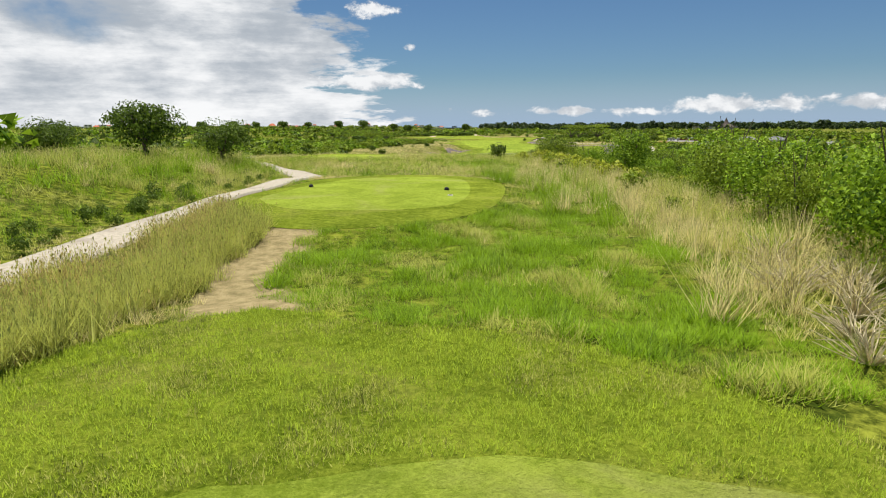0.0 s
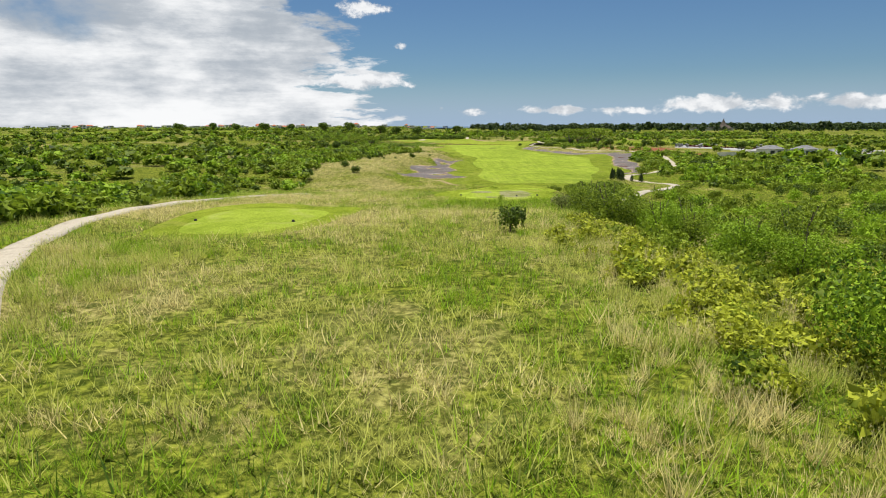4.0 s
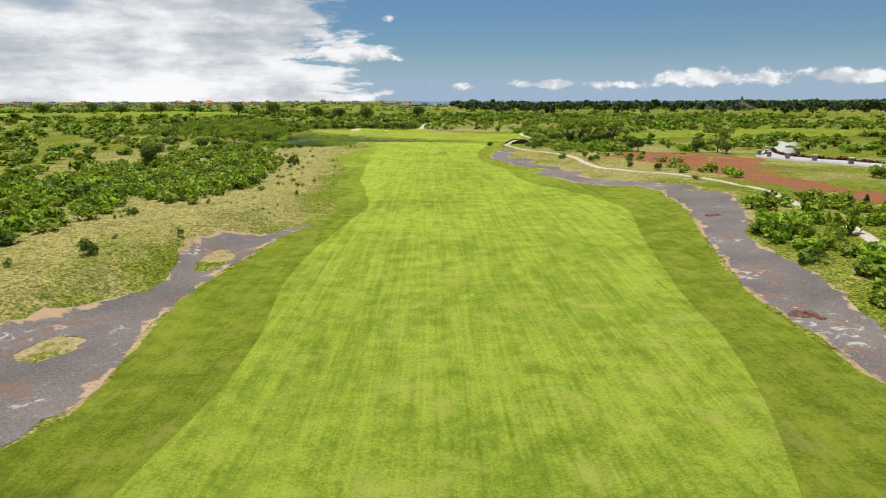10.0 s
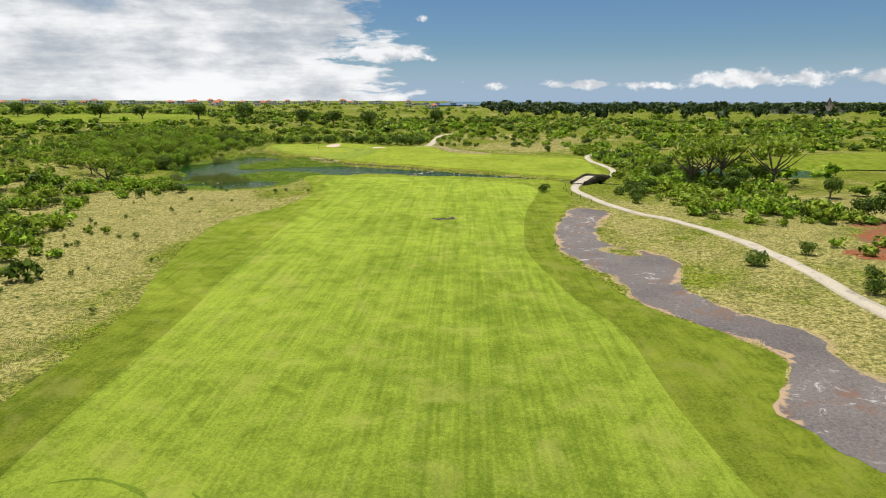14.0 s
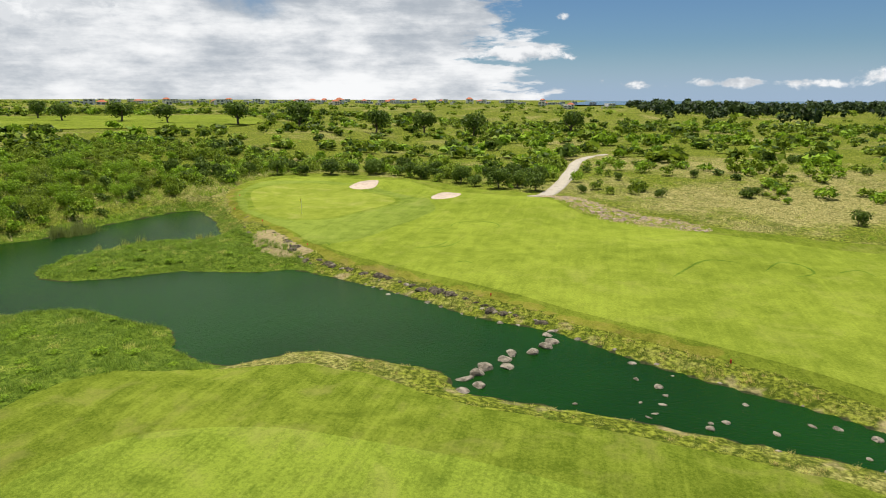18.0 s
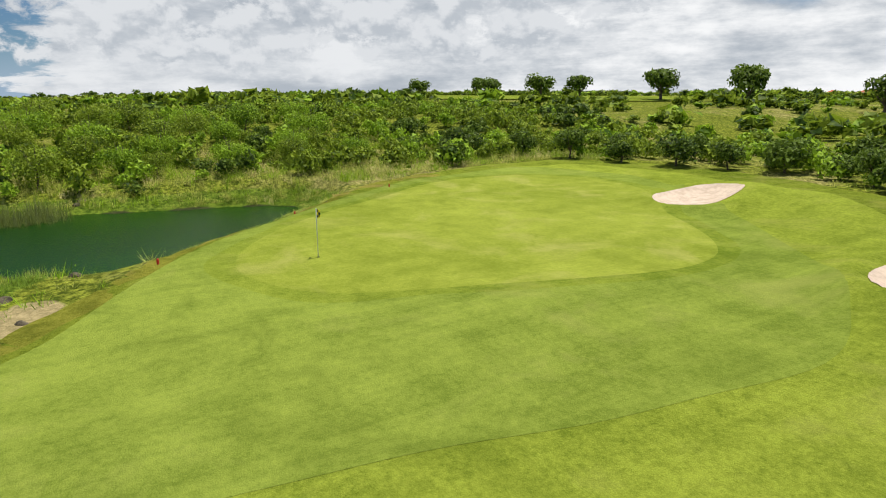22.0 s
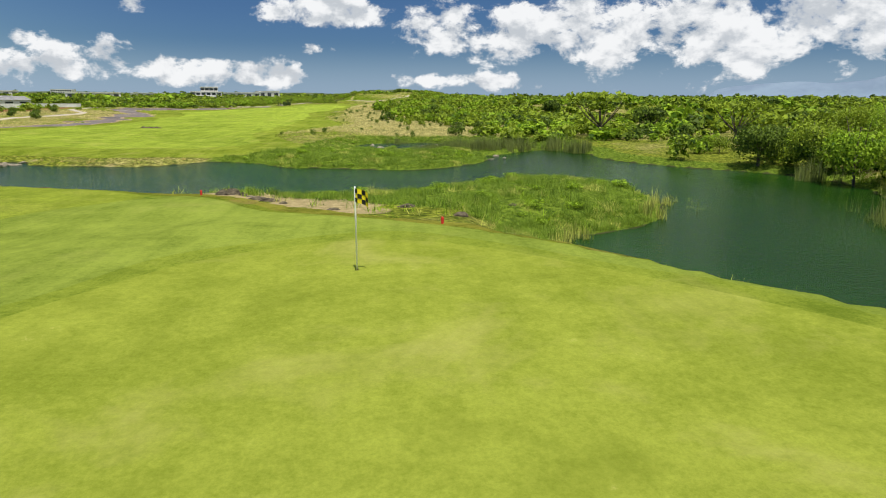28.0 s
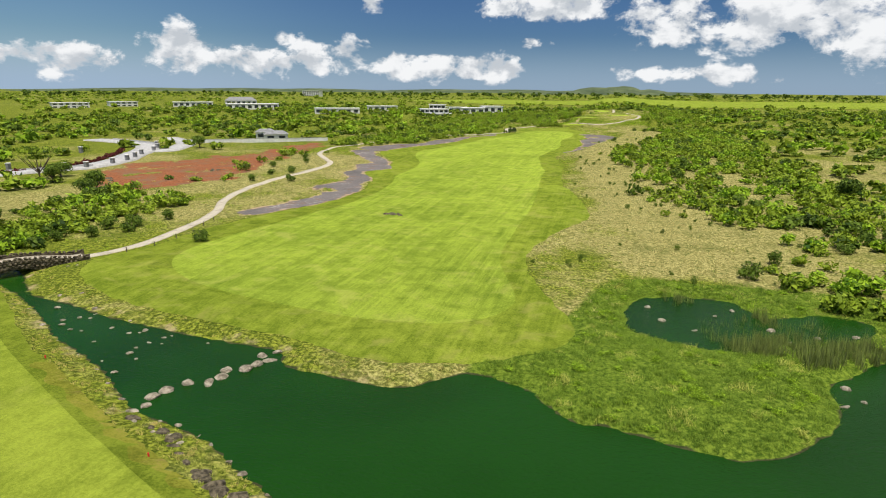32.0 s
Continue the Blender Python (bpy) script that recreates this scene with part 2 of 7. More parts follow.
COLLAR = turf("collar_grass", (0.13, 0.185, 0.021), (0.285, 0.355, 0.055), (0.31, 0.335, 0.08), 0.64, 0.3, 0.05, 0.9, 0.65)
EDGETURF = turf("dark_edge_grass", (0.112, 0.168, 0.013), (0.28, 0.338, 0.042), (0.30, 0.31, 0.07), 0.66, 0.2, 0.05, 0.9, 0.65)
CREEKTURF = turf("pale_mown_rough_grass", (0.115, 0.17, 0.012), (0.315, 0.385, 0.043), (0.36, 0.35, 0.085), 0.60, 0.45)
TRACKTURF = turf("worn_track_grass", (0.17, 0.185, 0.03), (0.42, 0.42, 0.10), (0.46, 0.42, 0.16), 0.56, 0.1)
RINGTURF = turf("lush_ring_grass", (0.085, 0.155, 0.012), (0.22, 0.32, 0.035), (0.24, 0.32, 0.05), 0.7)
RIMTURF = turf("browned_rim_grass", (0.13, 0.15, 0.015), (0.33, 0.33, 0.045), (0.34, 0.24, 0.09), 0.55, 0.1, 0.05, 1.3)


def ground_colour(tools, pos):
    n, put, m, ramp, noi, mix = tools
    fine, mid, far = noi(pos, 3.0, 6, 0.7), noi(pos, 0.4, 5, 0.65), noi(pos, 0.04, 4, 0.55)
    lush = mix(ramp(fine, 0.38, 0.66), (0.052, 0.072, 0.008), (0.31, 0.345, 0.042))
    dry = mix(ramp(fine, 0.38, 0.68), (0.15, 0.14, 0.036), (0.53, 0.47, 0.18))
    f = m("ADD", attr(tools, "dry"), m("ADD", m("MULTIPLY", m("SUBTRACT", mid, 0.5), 1.1), m("MULTIPLY", m("SUBTRACT", far, 0.5), 0.6)))
    col = mix(ramp(f, 0.25, 0.75), lush, dry)
    col = mix(ramp(noi(pos, 1.2, 6, 0.72), 0.5, 0.64, 0.0, 0.75), col, (0.045, 0.075, 0.008))
    col = mix(ramp(noi(pos, 0.14, 6, 0.7), 0.50, 0.66, 0.0, 0.4), col, (0.06, 0.085, 0.012))
    marsh = mix(ramp(fine, 0.35, 0.65), (0.04, 0.08, 0.008), (0.19, 0.26, 0.03))
    col = mix(ramp(m("ADD", attr(tools, "marsh"), m("MULTIPLY", m("SUBTRACT", mid, 0.5), 0.5)), 0.4, 0.6), col, marsh)
    earth = mix(ramp(fine, 0.3, 0.7), (0.14, 0.05, 0.022), (0.38, 0.15, 0.07))
    earth = mix(ramp(noi(pos, 0.25, 6, 0.7), 0.45, 0.62), earth, (0.22, 0.12, 0.07))
    col = mix(ramp(m("ADD", attr(tools, "earth"), m("MULTIPLY", m("SUBTRACT", noi(pos, 0.16, 6, 0.7), 0.5), 1.9)), 0.4, 0.55), col, earth)
    straw = mix(ramp(fine, 0.3, 0.7), (0.24, 0.20, 0.09), (0.46, 0.37, 0.19))
    col = mix(ramp(m("ADD", attr(tools, "straw"), m("MULTIPLY", m("SUBTRACT", mid, 0.5), 0.7)), 0.4, 0.6), col, straw)
    mud = mix(ramp(fine, 0.3, 0.7), (0.03, 0.035, 0.015), (0.07, 0.075, 0.03))
    return mix(ramp(attr(tools, "bed"), 0.4, 0.6), col, mud)


GROUND = surface("rough_grass_ground", ground_colour, 0.95, 0.02, 0.9, 5.0)


def waste_colour(tools, pos):
    n, put, m, ramp, noi, mix = tools
    fine, mid, far = noi(pos, 5.0, 8, 0.75), noi(pos, 0.6, 8, 0.7, 1.2), noi(pos, 0.1, 5, 0.6)
    col = mix(ramp(m("ADD", fine, m("MULTIPLY", far, 0.5)), 0.5, 1.0), (0.085, 0.075, 0.072), (0.225, 0.20, 0.185))
    col = mix(ramp(noi(pos, 0.2, 7, 0.7, 0.8), 0.52, 0.68), col, (0.20, 0.115, 0.075))
    col = mix(ramp(m("MULTIPLY", mid, m("ADD", far, 0.5)), 0.60, 0.72), col, (0.46, 0.43, 0.40))
    rim = m("MULTIPLY", attr(tools, "edge"), ramp(noi(pos, 0.13, 3, 0.5), 0.40, 0.58))
    return mix(ramp(m("ADD", rim, m("MULTIPLY", m("SUBTRACT", mid, 0.5), 2.4)), 0.62, 0.9), col, (0.42, 0.30, 0.18))


WASTE = surface("grey_crushed_rock", waste_colour, 0.9, 0.2, 0.5, 12.0)


def path_colour(tools, pos):
    n, put, m, ramp, noi, mix = tools
    col = mix(ramp(noi(pos, 7.0, 6, 0.7), 0.3, 0.7), (0.40, 0.35, 0.26), (0.57, 0.51, 0.40))
    return mix(ramp(noi(pos, 0.7, 5, 0.6), 0.52, 0.72), col, (0.34, 0.29, 0.23))


PATHMAT = surface("worn_concrete", path_colour, 0.85, 0.3, 0.25, 20.0)


def two_tone(name, a, b, scale, rough=0.85, bump=0.3, bscale=12.0, lo=0.35, hi=0.65, spec=0.25):
    return surface(name, lambda tl, p: tl[5](tl[3](tl[4](p, scale, 6, 0.65), lo, hi), a, b), rough, spec, bump, bscale)


SAND = two_tone("bunker_sand", (0.51, 0.40, 0.30), (0.65, 0.53, 0.41), 2.0)
ROCK = two_tone("basalt_rock", (0.032, 0.026, 0.015), (0.17, 0.14, 0.088), 3.0, bump=0.8, bscale=6.0)
REDROCK = two_tone("iron_red_rock", (0.09, 0.04, 0.03), (0.2, 0.1, 0.075), 3.0, bump=0.8, bscale=6.0)
BLACK = two_tone("black_plastic", (0.012, 0.012, 0.013), (0.03, 0.03, 0.03), 6.0, 0.5, 0.0)
WHITE = two_tone("white_plaster", (0.66, 0.65, 0.62), (0.82, 0.81, 0.79), 0.6, 0.8, 0.0)
BARK = two_tone("grey_bark", (0.07, 0.05, 0.035), (0.2, 0.16, 0.12), 6.0, bump=0.6)
DARKWOOD = two_tone("weathered_timber", (0.05, 0.042, 0.035), (0.16, 0.13, 0.10), 5.0, bump=0.4)
ROOFRED = two_tone("terracotta_roof", (0.42, 0.12, 0.06), (0.58, 0.2, 0.1), 2.0)
ROOFGREY = two_tone("grey_roof", (0.18, 0.18, 0.18), (0.3, 0.3, 0.3), 1.0)
GLASS = two_tone("dark_window_glass", (0.03, 0.035, 0.04), (0.06, 0.07, 0.08), 0.5, 0.1, 0.0, spec=0.6)
ASPHALT = two_tone("pale_paving", (0.36, 0.35, 0.34), (0.5, 0.49, 0.47), 1.2)
REDPAINT = two_tone("red_paint", (0.55, 0.03, 0.02), (0.65, 0.05, 0.03), 9.0, 0.5, 0.0)


def leaf_mat(name, dark, light, through=0.26, up=0.22):
    mat = bpy.data.materials.new(name)
    mat.use_nodes = True
    t = mat.node_tree
    t.nodes.clear()
    tools = nodes_of(t)
    n, put, m, ramp, noi, mix = tools
    geo, info = n("ShaderNodeNewGeometry"), n("ShaderNodeObjectInfo")
    f = m("ADD", m("MULTIPLY", geo.outputs["Random Per Island"], 0.8), m("ADD", m("MULTIPLY", noi(geo.outputs["Position"], 0.12, 3, 0.5), 0.5), m("MULTIPLY", info.outputs["Random"], 0.2)))
    f = m("ADD", f, m("MULTIPLY", noi(geo.outputs["Position"], 1.1, 3, 0.6), 0.9))
    col = mix(ramp(f, 0.74, 1.46), dark, light)
    # small leaves stand at all angles: their mean facing leans to the sky
    nrm = n("ShaderNodeVectorMath", op="NORMALIZE")
    lean = n("ShaderNodeMix", kind="VECTOR")
    put(lean.inputs["Factor"], up)
    va, vb = [s for s in lean.inputs if s.type == "VECTOR" and s.name in "AB"]
    put(va, geo.outputs["Normal"]), put(vb, (0.0, 0.0, 1.0))
    t.links.new([s for s in lean.outputs if s.type == "VECTOR"][0], nrm.inputs[0])
    a, b, mx = n("ShaderNodeBsdfPrincipled"), n("ShaderNodeBsdfTranslucent"), n("ShaderNodeMixShader")
    put(a.inputs["Base Color"], col), put(a.inputs["Roughness"], 0.55), put(a.inputs["Specular IOR Level"], 0.1)
    put(b.inputs["Color"], mix(0.5, col, light)), put(mx.inputs[0], through)
    t.links.new(nrm.outputs[0], a.inputs["Normal"])
    under, away_ = n("ShaderNodeVectorMath", op="NORMALIZE"), n("ShaderNodeMix", kind="VECTOR")
    put(away_.inputs["Factor"], up)
    va, vb = [s for s in away_.inputs if s.type == "VECTOR" and s.name in "AB"]
    put(va, geo.outputs["Normal"]), put(vb, (0.0, 0.0, -1.0))
    t.links.new([s for s in away_.outputs if s.type == "VECTOR"][0], under.inputs[0])
    t.links.new(under.outputs[0], b.inputs["Normal"])
    out = n("ShaderNodeOutputMaterial")
    t.links.new(a.outputs[0], mx.inputs[1]), t.links.new(b.outputs[0], mx.inputs[2]), t.links.new(mx.outputs[0], out.inputs[0])
    return mat


LEAF = leaf_mat("scrub_leaves", (0.022, 0.055, 0.004), (0.29, 0.385, 0.03))
LEAF_DARK = leaf_mat("dark_leaves", (0.018, 0.042, 0.005), (0.15, 0.225, 0.026))
LEAF_BRIGHT = leaf_mat("bright_leaves", (0.032, 0.09, 0.004), (0.33, 0.49, 0.03))
LEAF_YELLOW = leaf_mat("yellow_green_leaves", (0.06, 0.10, 0.005), (0.52, 0.56, 0.05))
LEAF_OLIVE = leaf_mat("olive_grey_leaves", (0.03, 0.05, 0.008), (0.30, 0.34, 0.08))
BLADE_GOLD = leaf_mat("golden_brown_blades", (0.07, 0.075, 0.012), (0.66, 0.54, 0.17), 0.42, 0.36)
YELLOW = leaf_mat("flag_yellow_cloth", (0.80, 0.62, 0.01), (0.92, 0.76, 0.02), 0.4, 0.5)
LEAF_CONIFER = leaf_mat("dark_needles", (0.012, 0.03, 0.009), (0.065, 0.10, 0.022), 0.15, 0.35)
BLADE_DRY = leaf_mat("dry_grass_blades", (0.16, 0.13, 0.03), (0.80, 0.71, 0.29), 0.38, 0.42)
BLADE = leaf_mat("green_grass_blades", (0.032, 0.075, 0.003), (0.31, 0.48, 0.02), 0.34, 0.34)
BLADE_LAWN = leaf_mat("short_lawn_blades", (0.12, 0.19, 0.007), (0.45, 0.58, 0.045), 0.45, 0.72)
BLADE_MARSH = leaf_mat("marsh_grass_blades", (0.028, 0.072, 0.005), (0.25, 0.37, 0.04), 0.42, 0.36)
BLADE_MIX = leaf_mat("mixed_grass_blades", (0.06, 0.085, 0.008), (0.55, 0.57, 0.12), 0.36, 0.38)
BLADE_STRAW = leaf_mat("dead_straw_blades", (0.36, 0.25, 0.12), (0.66, 0.52, 0.30), 0.3, 0.75)
REED = leaf_mat("reed_blades", (0.06, 0.10, 0.018), (0.20, 0.25, 0.055), 0.4, 0.6)


def water_mat(name, col):
    mat = bpy.data.materials.new(name)
    mat.use_nodes = True
    t = mat.node_tree
    t.nodes.clear()
    tools = nodes_of(t)
    n, put, m, ramp, noi, mix = tools
    geo = n("ShaderNodeNewGeometry")
    mp = n("ShaderNodeMapping")
    mp.inputs["Scale"].default_value = (1.0, 2.4, 1.0)
    mp.inputs["Rotation"].default_value = (0, 0, 0.5)
    put(mp.inputs["Vector"], geo.outputs["Position"])
    sh, b = n("ShaderNodeBsdfPrincipled"), n("ShaderNodeBump")
    put(sh.inputs["Base Color"], mix(ramp(noi(geo.outputs["Position"], 0.05, 3), 0.35, 0.65), col, tuple(c * 1.35 for c in col)))
    put(sh.inputs["Roughness"], 0.12), put(sh.inputs["IOR"], 1.33), put(sh.inputs["Specular IOR Level"], 0.10)
    put(b.inputs["Height"], noi(mp.outputs[0], 2.2, 4, 0.6)), put(b.inputs["Strength"], 0.6), put(b.inputs["Distance"], 0.10)
    t.links.new(b.outputs[0], sh.inputs["Normal"])
    out = n("ShaderNodeOutputMaterial")
    t.links.new(sh.outputs[0], out.inputs[0])
    return mat


WATER = water_mat("pond_water", (0.006, 0.035, 0.003))
SEA = water_mat("sea_water", (0.012, 0.05, 0.1))


# ---- the lie of the land ----
def sstep(a, b, x):
    t = np.clip((x - a) / (b - a), 0, 1)
    return t * t * (3 - 2 * t)


def waves(x, y, size, seed=0.0):
    """Soft rolling numbers between -1 and 1, of about the given wavelength."""
    a, k = 0.0, 2 * math.pi / size
    for i in range(5):
        th = 1.3 * i + seed
        a = a + np.sin(k * (0.75 + 0.23 * i) * (x * math.cos(th) + y * math.sin(th)) + 2.1 * i + seed * 3.7)
    return a / 3.2


def curve(points, closed=True, step=1.0):
    """A smooth line through the points (Catmull-Rom), at about the given spacing."""
    p = np.array(points, float)
    n = len(p)
    out = []
    for i in range(n if closed else n - 1):
        if closed:
            a, b, c, d = p[i - 1], p[i], p[(i + 1) % n], p[(i + 2) % n]
        else:
            a, b, c, d = p[max(i - 1, 0)], p[i], p[i + 1], p[min(i + 2, n - 1)]
        k = max(2, int(np.linalg.norm(c - b) / step))
        t = (np.arange(k) / k)[:, None]
        out.append(0.5 * (2 * b + (c - a) * t + (2 * a - 5 * b + 4 * c - d) * t**2 + (3 * b - a - 3 * c + d) * t**3))
    if not closed:
        out.append(p[-1:])
    return np.concatenate(out)


def away(x, y, line, closed=True):
    """Distance from points to a line; negative inside a closed one."""
    sh = np.shape(x)
    q = np.stack([np.ravel(x), np.ravel(y)], 1)
    a = line
    b = np.roll(line, -1, 0)
    if not closed:
        a, b = line[:-1], line[1:]
    best, inside = np.full(len(q), 1e18), np.zeros(len(q), bool)
    for (ax, ay), (bx, by) in zip(a, b):
        dx, dy = bx - ax, by - ay
        t = np.clip(((q[:, 0] - ax) * dx + (q[:, 1] - ay) * dy) / (dx * dx + dy * dy + 1e-12), 0, 1)
        best = np.minimum(best, (q[:, 0] - ax - t * dx) ** 2 + (q[:, 1] - ay - t * dy) ** 2)
        if closed and ay != by:
            hit = ((ay > q[:, 1]) != (by > q[:, 1])) & (q[:, 0] < ax + (q[:, 1] - ay) / (by - ay) * dx)
            inside ^= hit
    d = np.sqrt(best)
    return np.where(inside, -d, d).reshape(sh)


class Region:
    """A piece of the plan: a closed outline, or a line with a half width."""
    def __init__(self, points, half=None, wobble=0.0, size=3.0, step=1.5):
        self.line = curve(points, half is None, step)
        self.half, self.wobble, self.size = half, wobble, size
        pad = 14.0 + (half or 0)
        self.box = (*(self.line.min(0) - pad), *(self.line.max(0) + pad))

    def away(self, x, y):
        x, y = np.broadcast_arrays(np.asarray(x, float), np.asarray(y, float))
        out = np.full(x.shape, 14.0)
        near = (x > self.box[0]) & (x < self.box[2]) & (y > self.box[1]) & (y < self.box[3])
        if near.any():
            d = away(x[near], y[near], self.line, self.half is None)
            if self.half is not None:
                d = d - self.half
            if self.wobble:
                d = d + self.wobble * waves(x[near], y[near], self.size, 1.7)
            out[near] = np.minimum(d, 14.0)
        return out


FIRST_TOP = [(-4.3, -33.6), (-2.9, -32.8), (-1.0, -32.3), (0.6, -32.7), (2.2, -33.8), (2.6, -40), (1.5, -46), (-4, -46), (-5, -40)]
FIRST_APRON = [(-7.2, -31), (-6.2, -28.8), (-4.6, -27.6), (-2.6, -28.5), (-0.6, -28.8), (1.2, -30.2), (2.7, -32.4), (3.6, -36), (3.6, -47), (-8, -47), (-8.2, -36)]
SECOND_TOP = [(-9.4, -12.5), (-9.2, -9.8), (-8.2, -5.2), (-6.3, -2.3), (-3.7, -1.7), (-1.3, -3.0), (-0.7, -6.5), (-0.9, -12), (-1.8, -15), (-4.2, -16.2), (-7.4, -15.6)]
SECOND_APRON = [(-10.4, -12), (-9.9, -8), (-8.9, -3.2), (-6.6, -0.4), (-3, 0.2), (0.0, -2.2), (1.0, -6.2), (0.7, -11), (-0.2, -15.5), (-2.2, -18.5), (-5.5, -20), (-8.4, -18)]
THIRD_TOP = [(-17.6, 31), (-18.5, 36.3), (-17.5, 41.4), (-13.8, 42), (-10, 40.1), (-9.8, 37.1), (-10.9, 33), (-12.9, 30.4), (-15.7, 30.1)]
THIRD_APRON = [(-19, 29.4), (-20.2, 33.3), (-20.2, 42), (-16.5, 46), (-10.7, 43.6), (-7.6, 42.3), (-8.3, 36.3), (-10.1, 31.1), (-13.7, 28.4)]
FOURTH_TOP = [(0.6, 57), (0.9, 59.5), (2.5, 61.8), (5.6, 62.6), (7.7, 61.7), (8.6, 58.8), (8.6, 56.3), (7.7, 54.4), (5.9, 53.4), (3.4, 53.3), (1.4, 54.6)]
FOURTH_APRON = [(-1.9, 56.8), (-1.5, 60.1), (0.6, 63), (5.1, 64.7), (9, 64.1), (11, 61), (10.8, 57.5), (9.2, 54.2), (7, 52.4), (3.6, 52.3), (0.5, 53.6)]
FIFTH_TOP = [(7.6, 89.1), (8.7, 91.3), (11.2, 92.3), (13.7, 91.8), (14.6, 89.5), (13.4, 87.1), (11.2, 86.2), (8.7, 86.8)]
FIFTH_APRON = [(4.2, 90.9), (6.8, 96), (12.5, 98.4), (14.9, 94.9), (16.7, 90.9), (16, 87.6), (13.2, 85.6), (9.6, 85.2), (5.9, 86.6)]
TEES = [(z, Region(a, step=0.7), Region(b, step=0.7)) for z, a, b in ((7.50, FIRST_TOP, FIRST_APRON), (7.60, SECOND_TOP, SECOND_APRON), (6.97, THIRD_TOP, THIRD_APRON), (6.28, FOURTH_TOP, FOURTH_APRON), (3.50, FIFTH_TOP, FIFTH_APRON))]

FAIR_A = [(15, 123.7), (10.5, 128), (8, 136), (7.2, 145), (7.8, 154), (9, 164), (10.3, 175.5), (10.1, 185.4), (8.8, 198), (9, 213.9), (10.8, 230.5), (12.2, 246), (10.3, 261), (8.6, 272.3), (6.4, 283.7), (5.7, 299), (4.5, 316), (3.6, 328), (2.8, 346), (2.8, 364), (2.4, 378), (0.7, 386), (-2.2, 395), (-1.8, 400), (1, 403.6), (6, 405.5)]
FAIR_B = [(13.4, 405.7), (23.7, 404.1), (33.1, 400.9), (40.1, 396.5), (43.6, 391.5), (44.6, 385), (43.3, 376.4), (40.5, 363), (38.5, 348), (37.6, 332), (40, 317), (42.9, 305.8), (43.2, 292), (46, 275), (51, 263), (55, 250), (56, 238.9), (51.3, 216.8), (47.8, 196.5), (46.3, 184), (43.5, 171.6), (39, 159), (36.1, 150), (34.6, 142), (31.5, 130), (27.6, 124), (21, 122.8)]
FAIR = Region(FAIR_A + FAIR_B)
SEMIROUGH_A = [(12.2, 100), (11.5, 108.5), (7, 115.5), (3, 122), (-0.8, 131), (-0.4, 136), (3.3, 140.4), (4.4, 143.4), (1.2, 148), (1.9, 153.5), (0.2, 159), (0.5, 166), (2.8, 173), (1.5, 183), (0.5, 196), (2.6, 211), (3.5, 228), (7, 243), (5, 256), (2.2, 268), (2, 277.3), (1.1, 289.4), (-0.4, 308), (-4.6, 325), (-8.2, 347), (-3.6, 362), (-1.2, 374), (-1.6, 382), (-3.8, 390), (-7.4, 398.4), (-9.2, 404.5), (-7.4, 408.6), (-3, 411.2), (1.8, 413.2), (6.6, 414.2), (11.4, 413.2), (16, 411.4), (25.6, 410.2)]
SEMIROUGH_B = [(33.3, 408.8), (41, 406.4), (48, 402.6), (52.6, 396), (50.6, 386), (50, 375), (47, 362), (43.5, 350), (41.3, 334), (43.5, 323.5), (46.7, 312.8), (51.2, 306), (53.4, 300.5), (49.5, 293), (52, 285.5), (54.2, 276.5), (59.5, 268), (66, 257), (65.5, 241), (61, 224), (56.5, 207), (53.5, 192), (52.8, 181), (52, 170), (47.5, 160.5), (43.4, 155.5), (46, 151.5), (44.2, 146.5), (37.4, 142), (36, 136), (37, 128), (37.5, 118), (38.5, 111), (34, 107.6), (24, 104.2), (17.5, 99.5)]
SEMIROUGH = Region(SEMIROUGH_A + SEMIROUGH_B, wobble=0.25, size=5)
APPROACH = Region([(-42, 489), (-38, 496), (-29, 499), (-17, 494.5), (-6, 486.5), (6, 481.5), (14, 476.5), (22, 467), (33, 462.5), (48, 456.5), (60, 452.6), (64.8, 445), (65.2, 430), (63.8, 414), (61, 408.5), (54.5, 410.4), (46, 415.7), (37.5, 421), (30, 425), (21, 429.6), (12, 434), (5, 437), (-3, 440.4), (-9.5, 444.8), (-14, 449), (-19, 452.6), (-26, 458), (-33, 466.5), (-38.8, 475.5)])
APPROACH_ROUGH = Region([(-44.5, 488), (-41, 499), (-29, 504), (-15, 499), (-3, 491), (10, 486.5), (19, 479.5), (26, 470.5), (36, 466), (50, 460.5), (63, 457), (68, 447), (67.6, 428), (65.6, 413), (62.6, 405.5), (58, 405.6), (52.4, 409), (44.4, 414.4), (36.4, 419.8), (29, 423.7), (20.3, 428.3), (11.3, 432.6), (4.4, 435.6), (-3.8, 439), (-10.4, 443.4), (-15, 447.6), (-20, 451.4), (-27.2, 456.8), (-34.3, 465.5), (-40.5, 474.8)], wobble=0.2, size=4)
GREENR = Region([(-15.7, 456), (-18.4, 455.4), (-22, 456.9), (-26.5, 460.6), (-31.6, 467.6), (-36, 474.5), (-38.4, 481), (-37, 486.5), (-31, 489.3), (-25, 488), (-18.5, 482.2), (-11, 477), (-8.6, 472.5), (-9.6, 467), (-11.5, 461.6), (-13.4, 457.7)], step=0.7)
COLLARR = Region([(-15.2, 450.6), (-19.5, 451.8), (-24.5, 456), (-29.5, 461), (-34.6, 468), (-39, 475.5), (-41.5, 484), (-41, 491), (-33, 493.6), (-25, 491.4), (-17, 485.6), (-9.4, 480), (-4.6, 474), (-2.6, 467), (-4.4, 460), (-9.5, 453.6)], step=0.7)
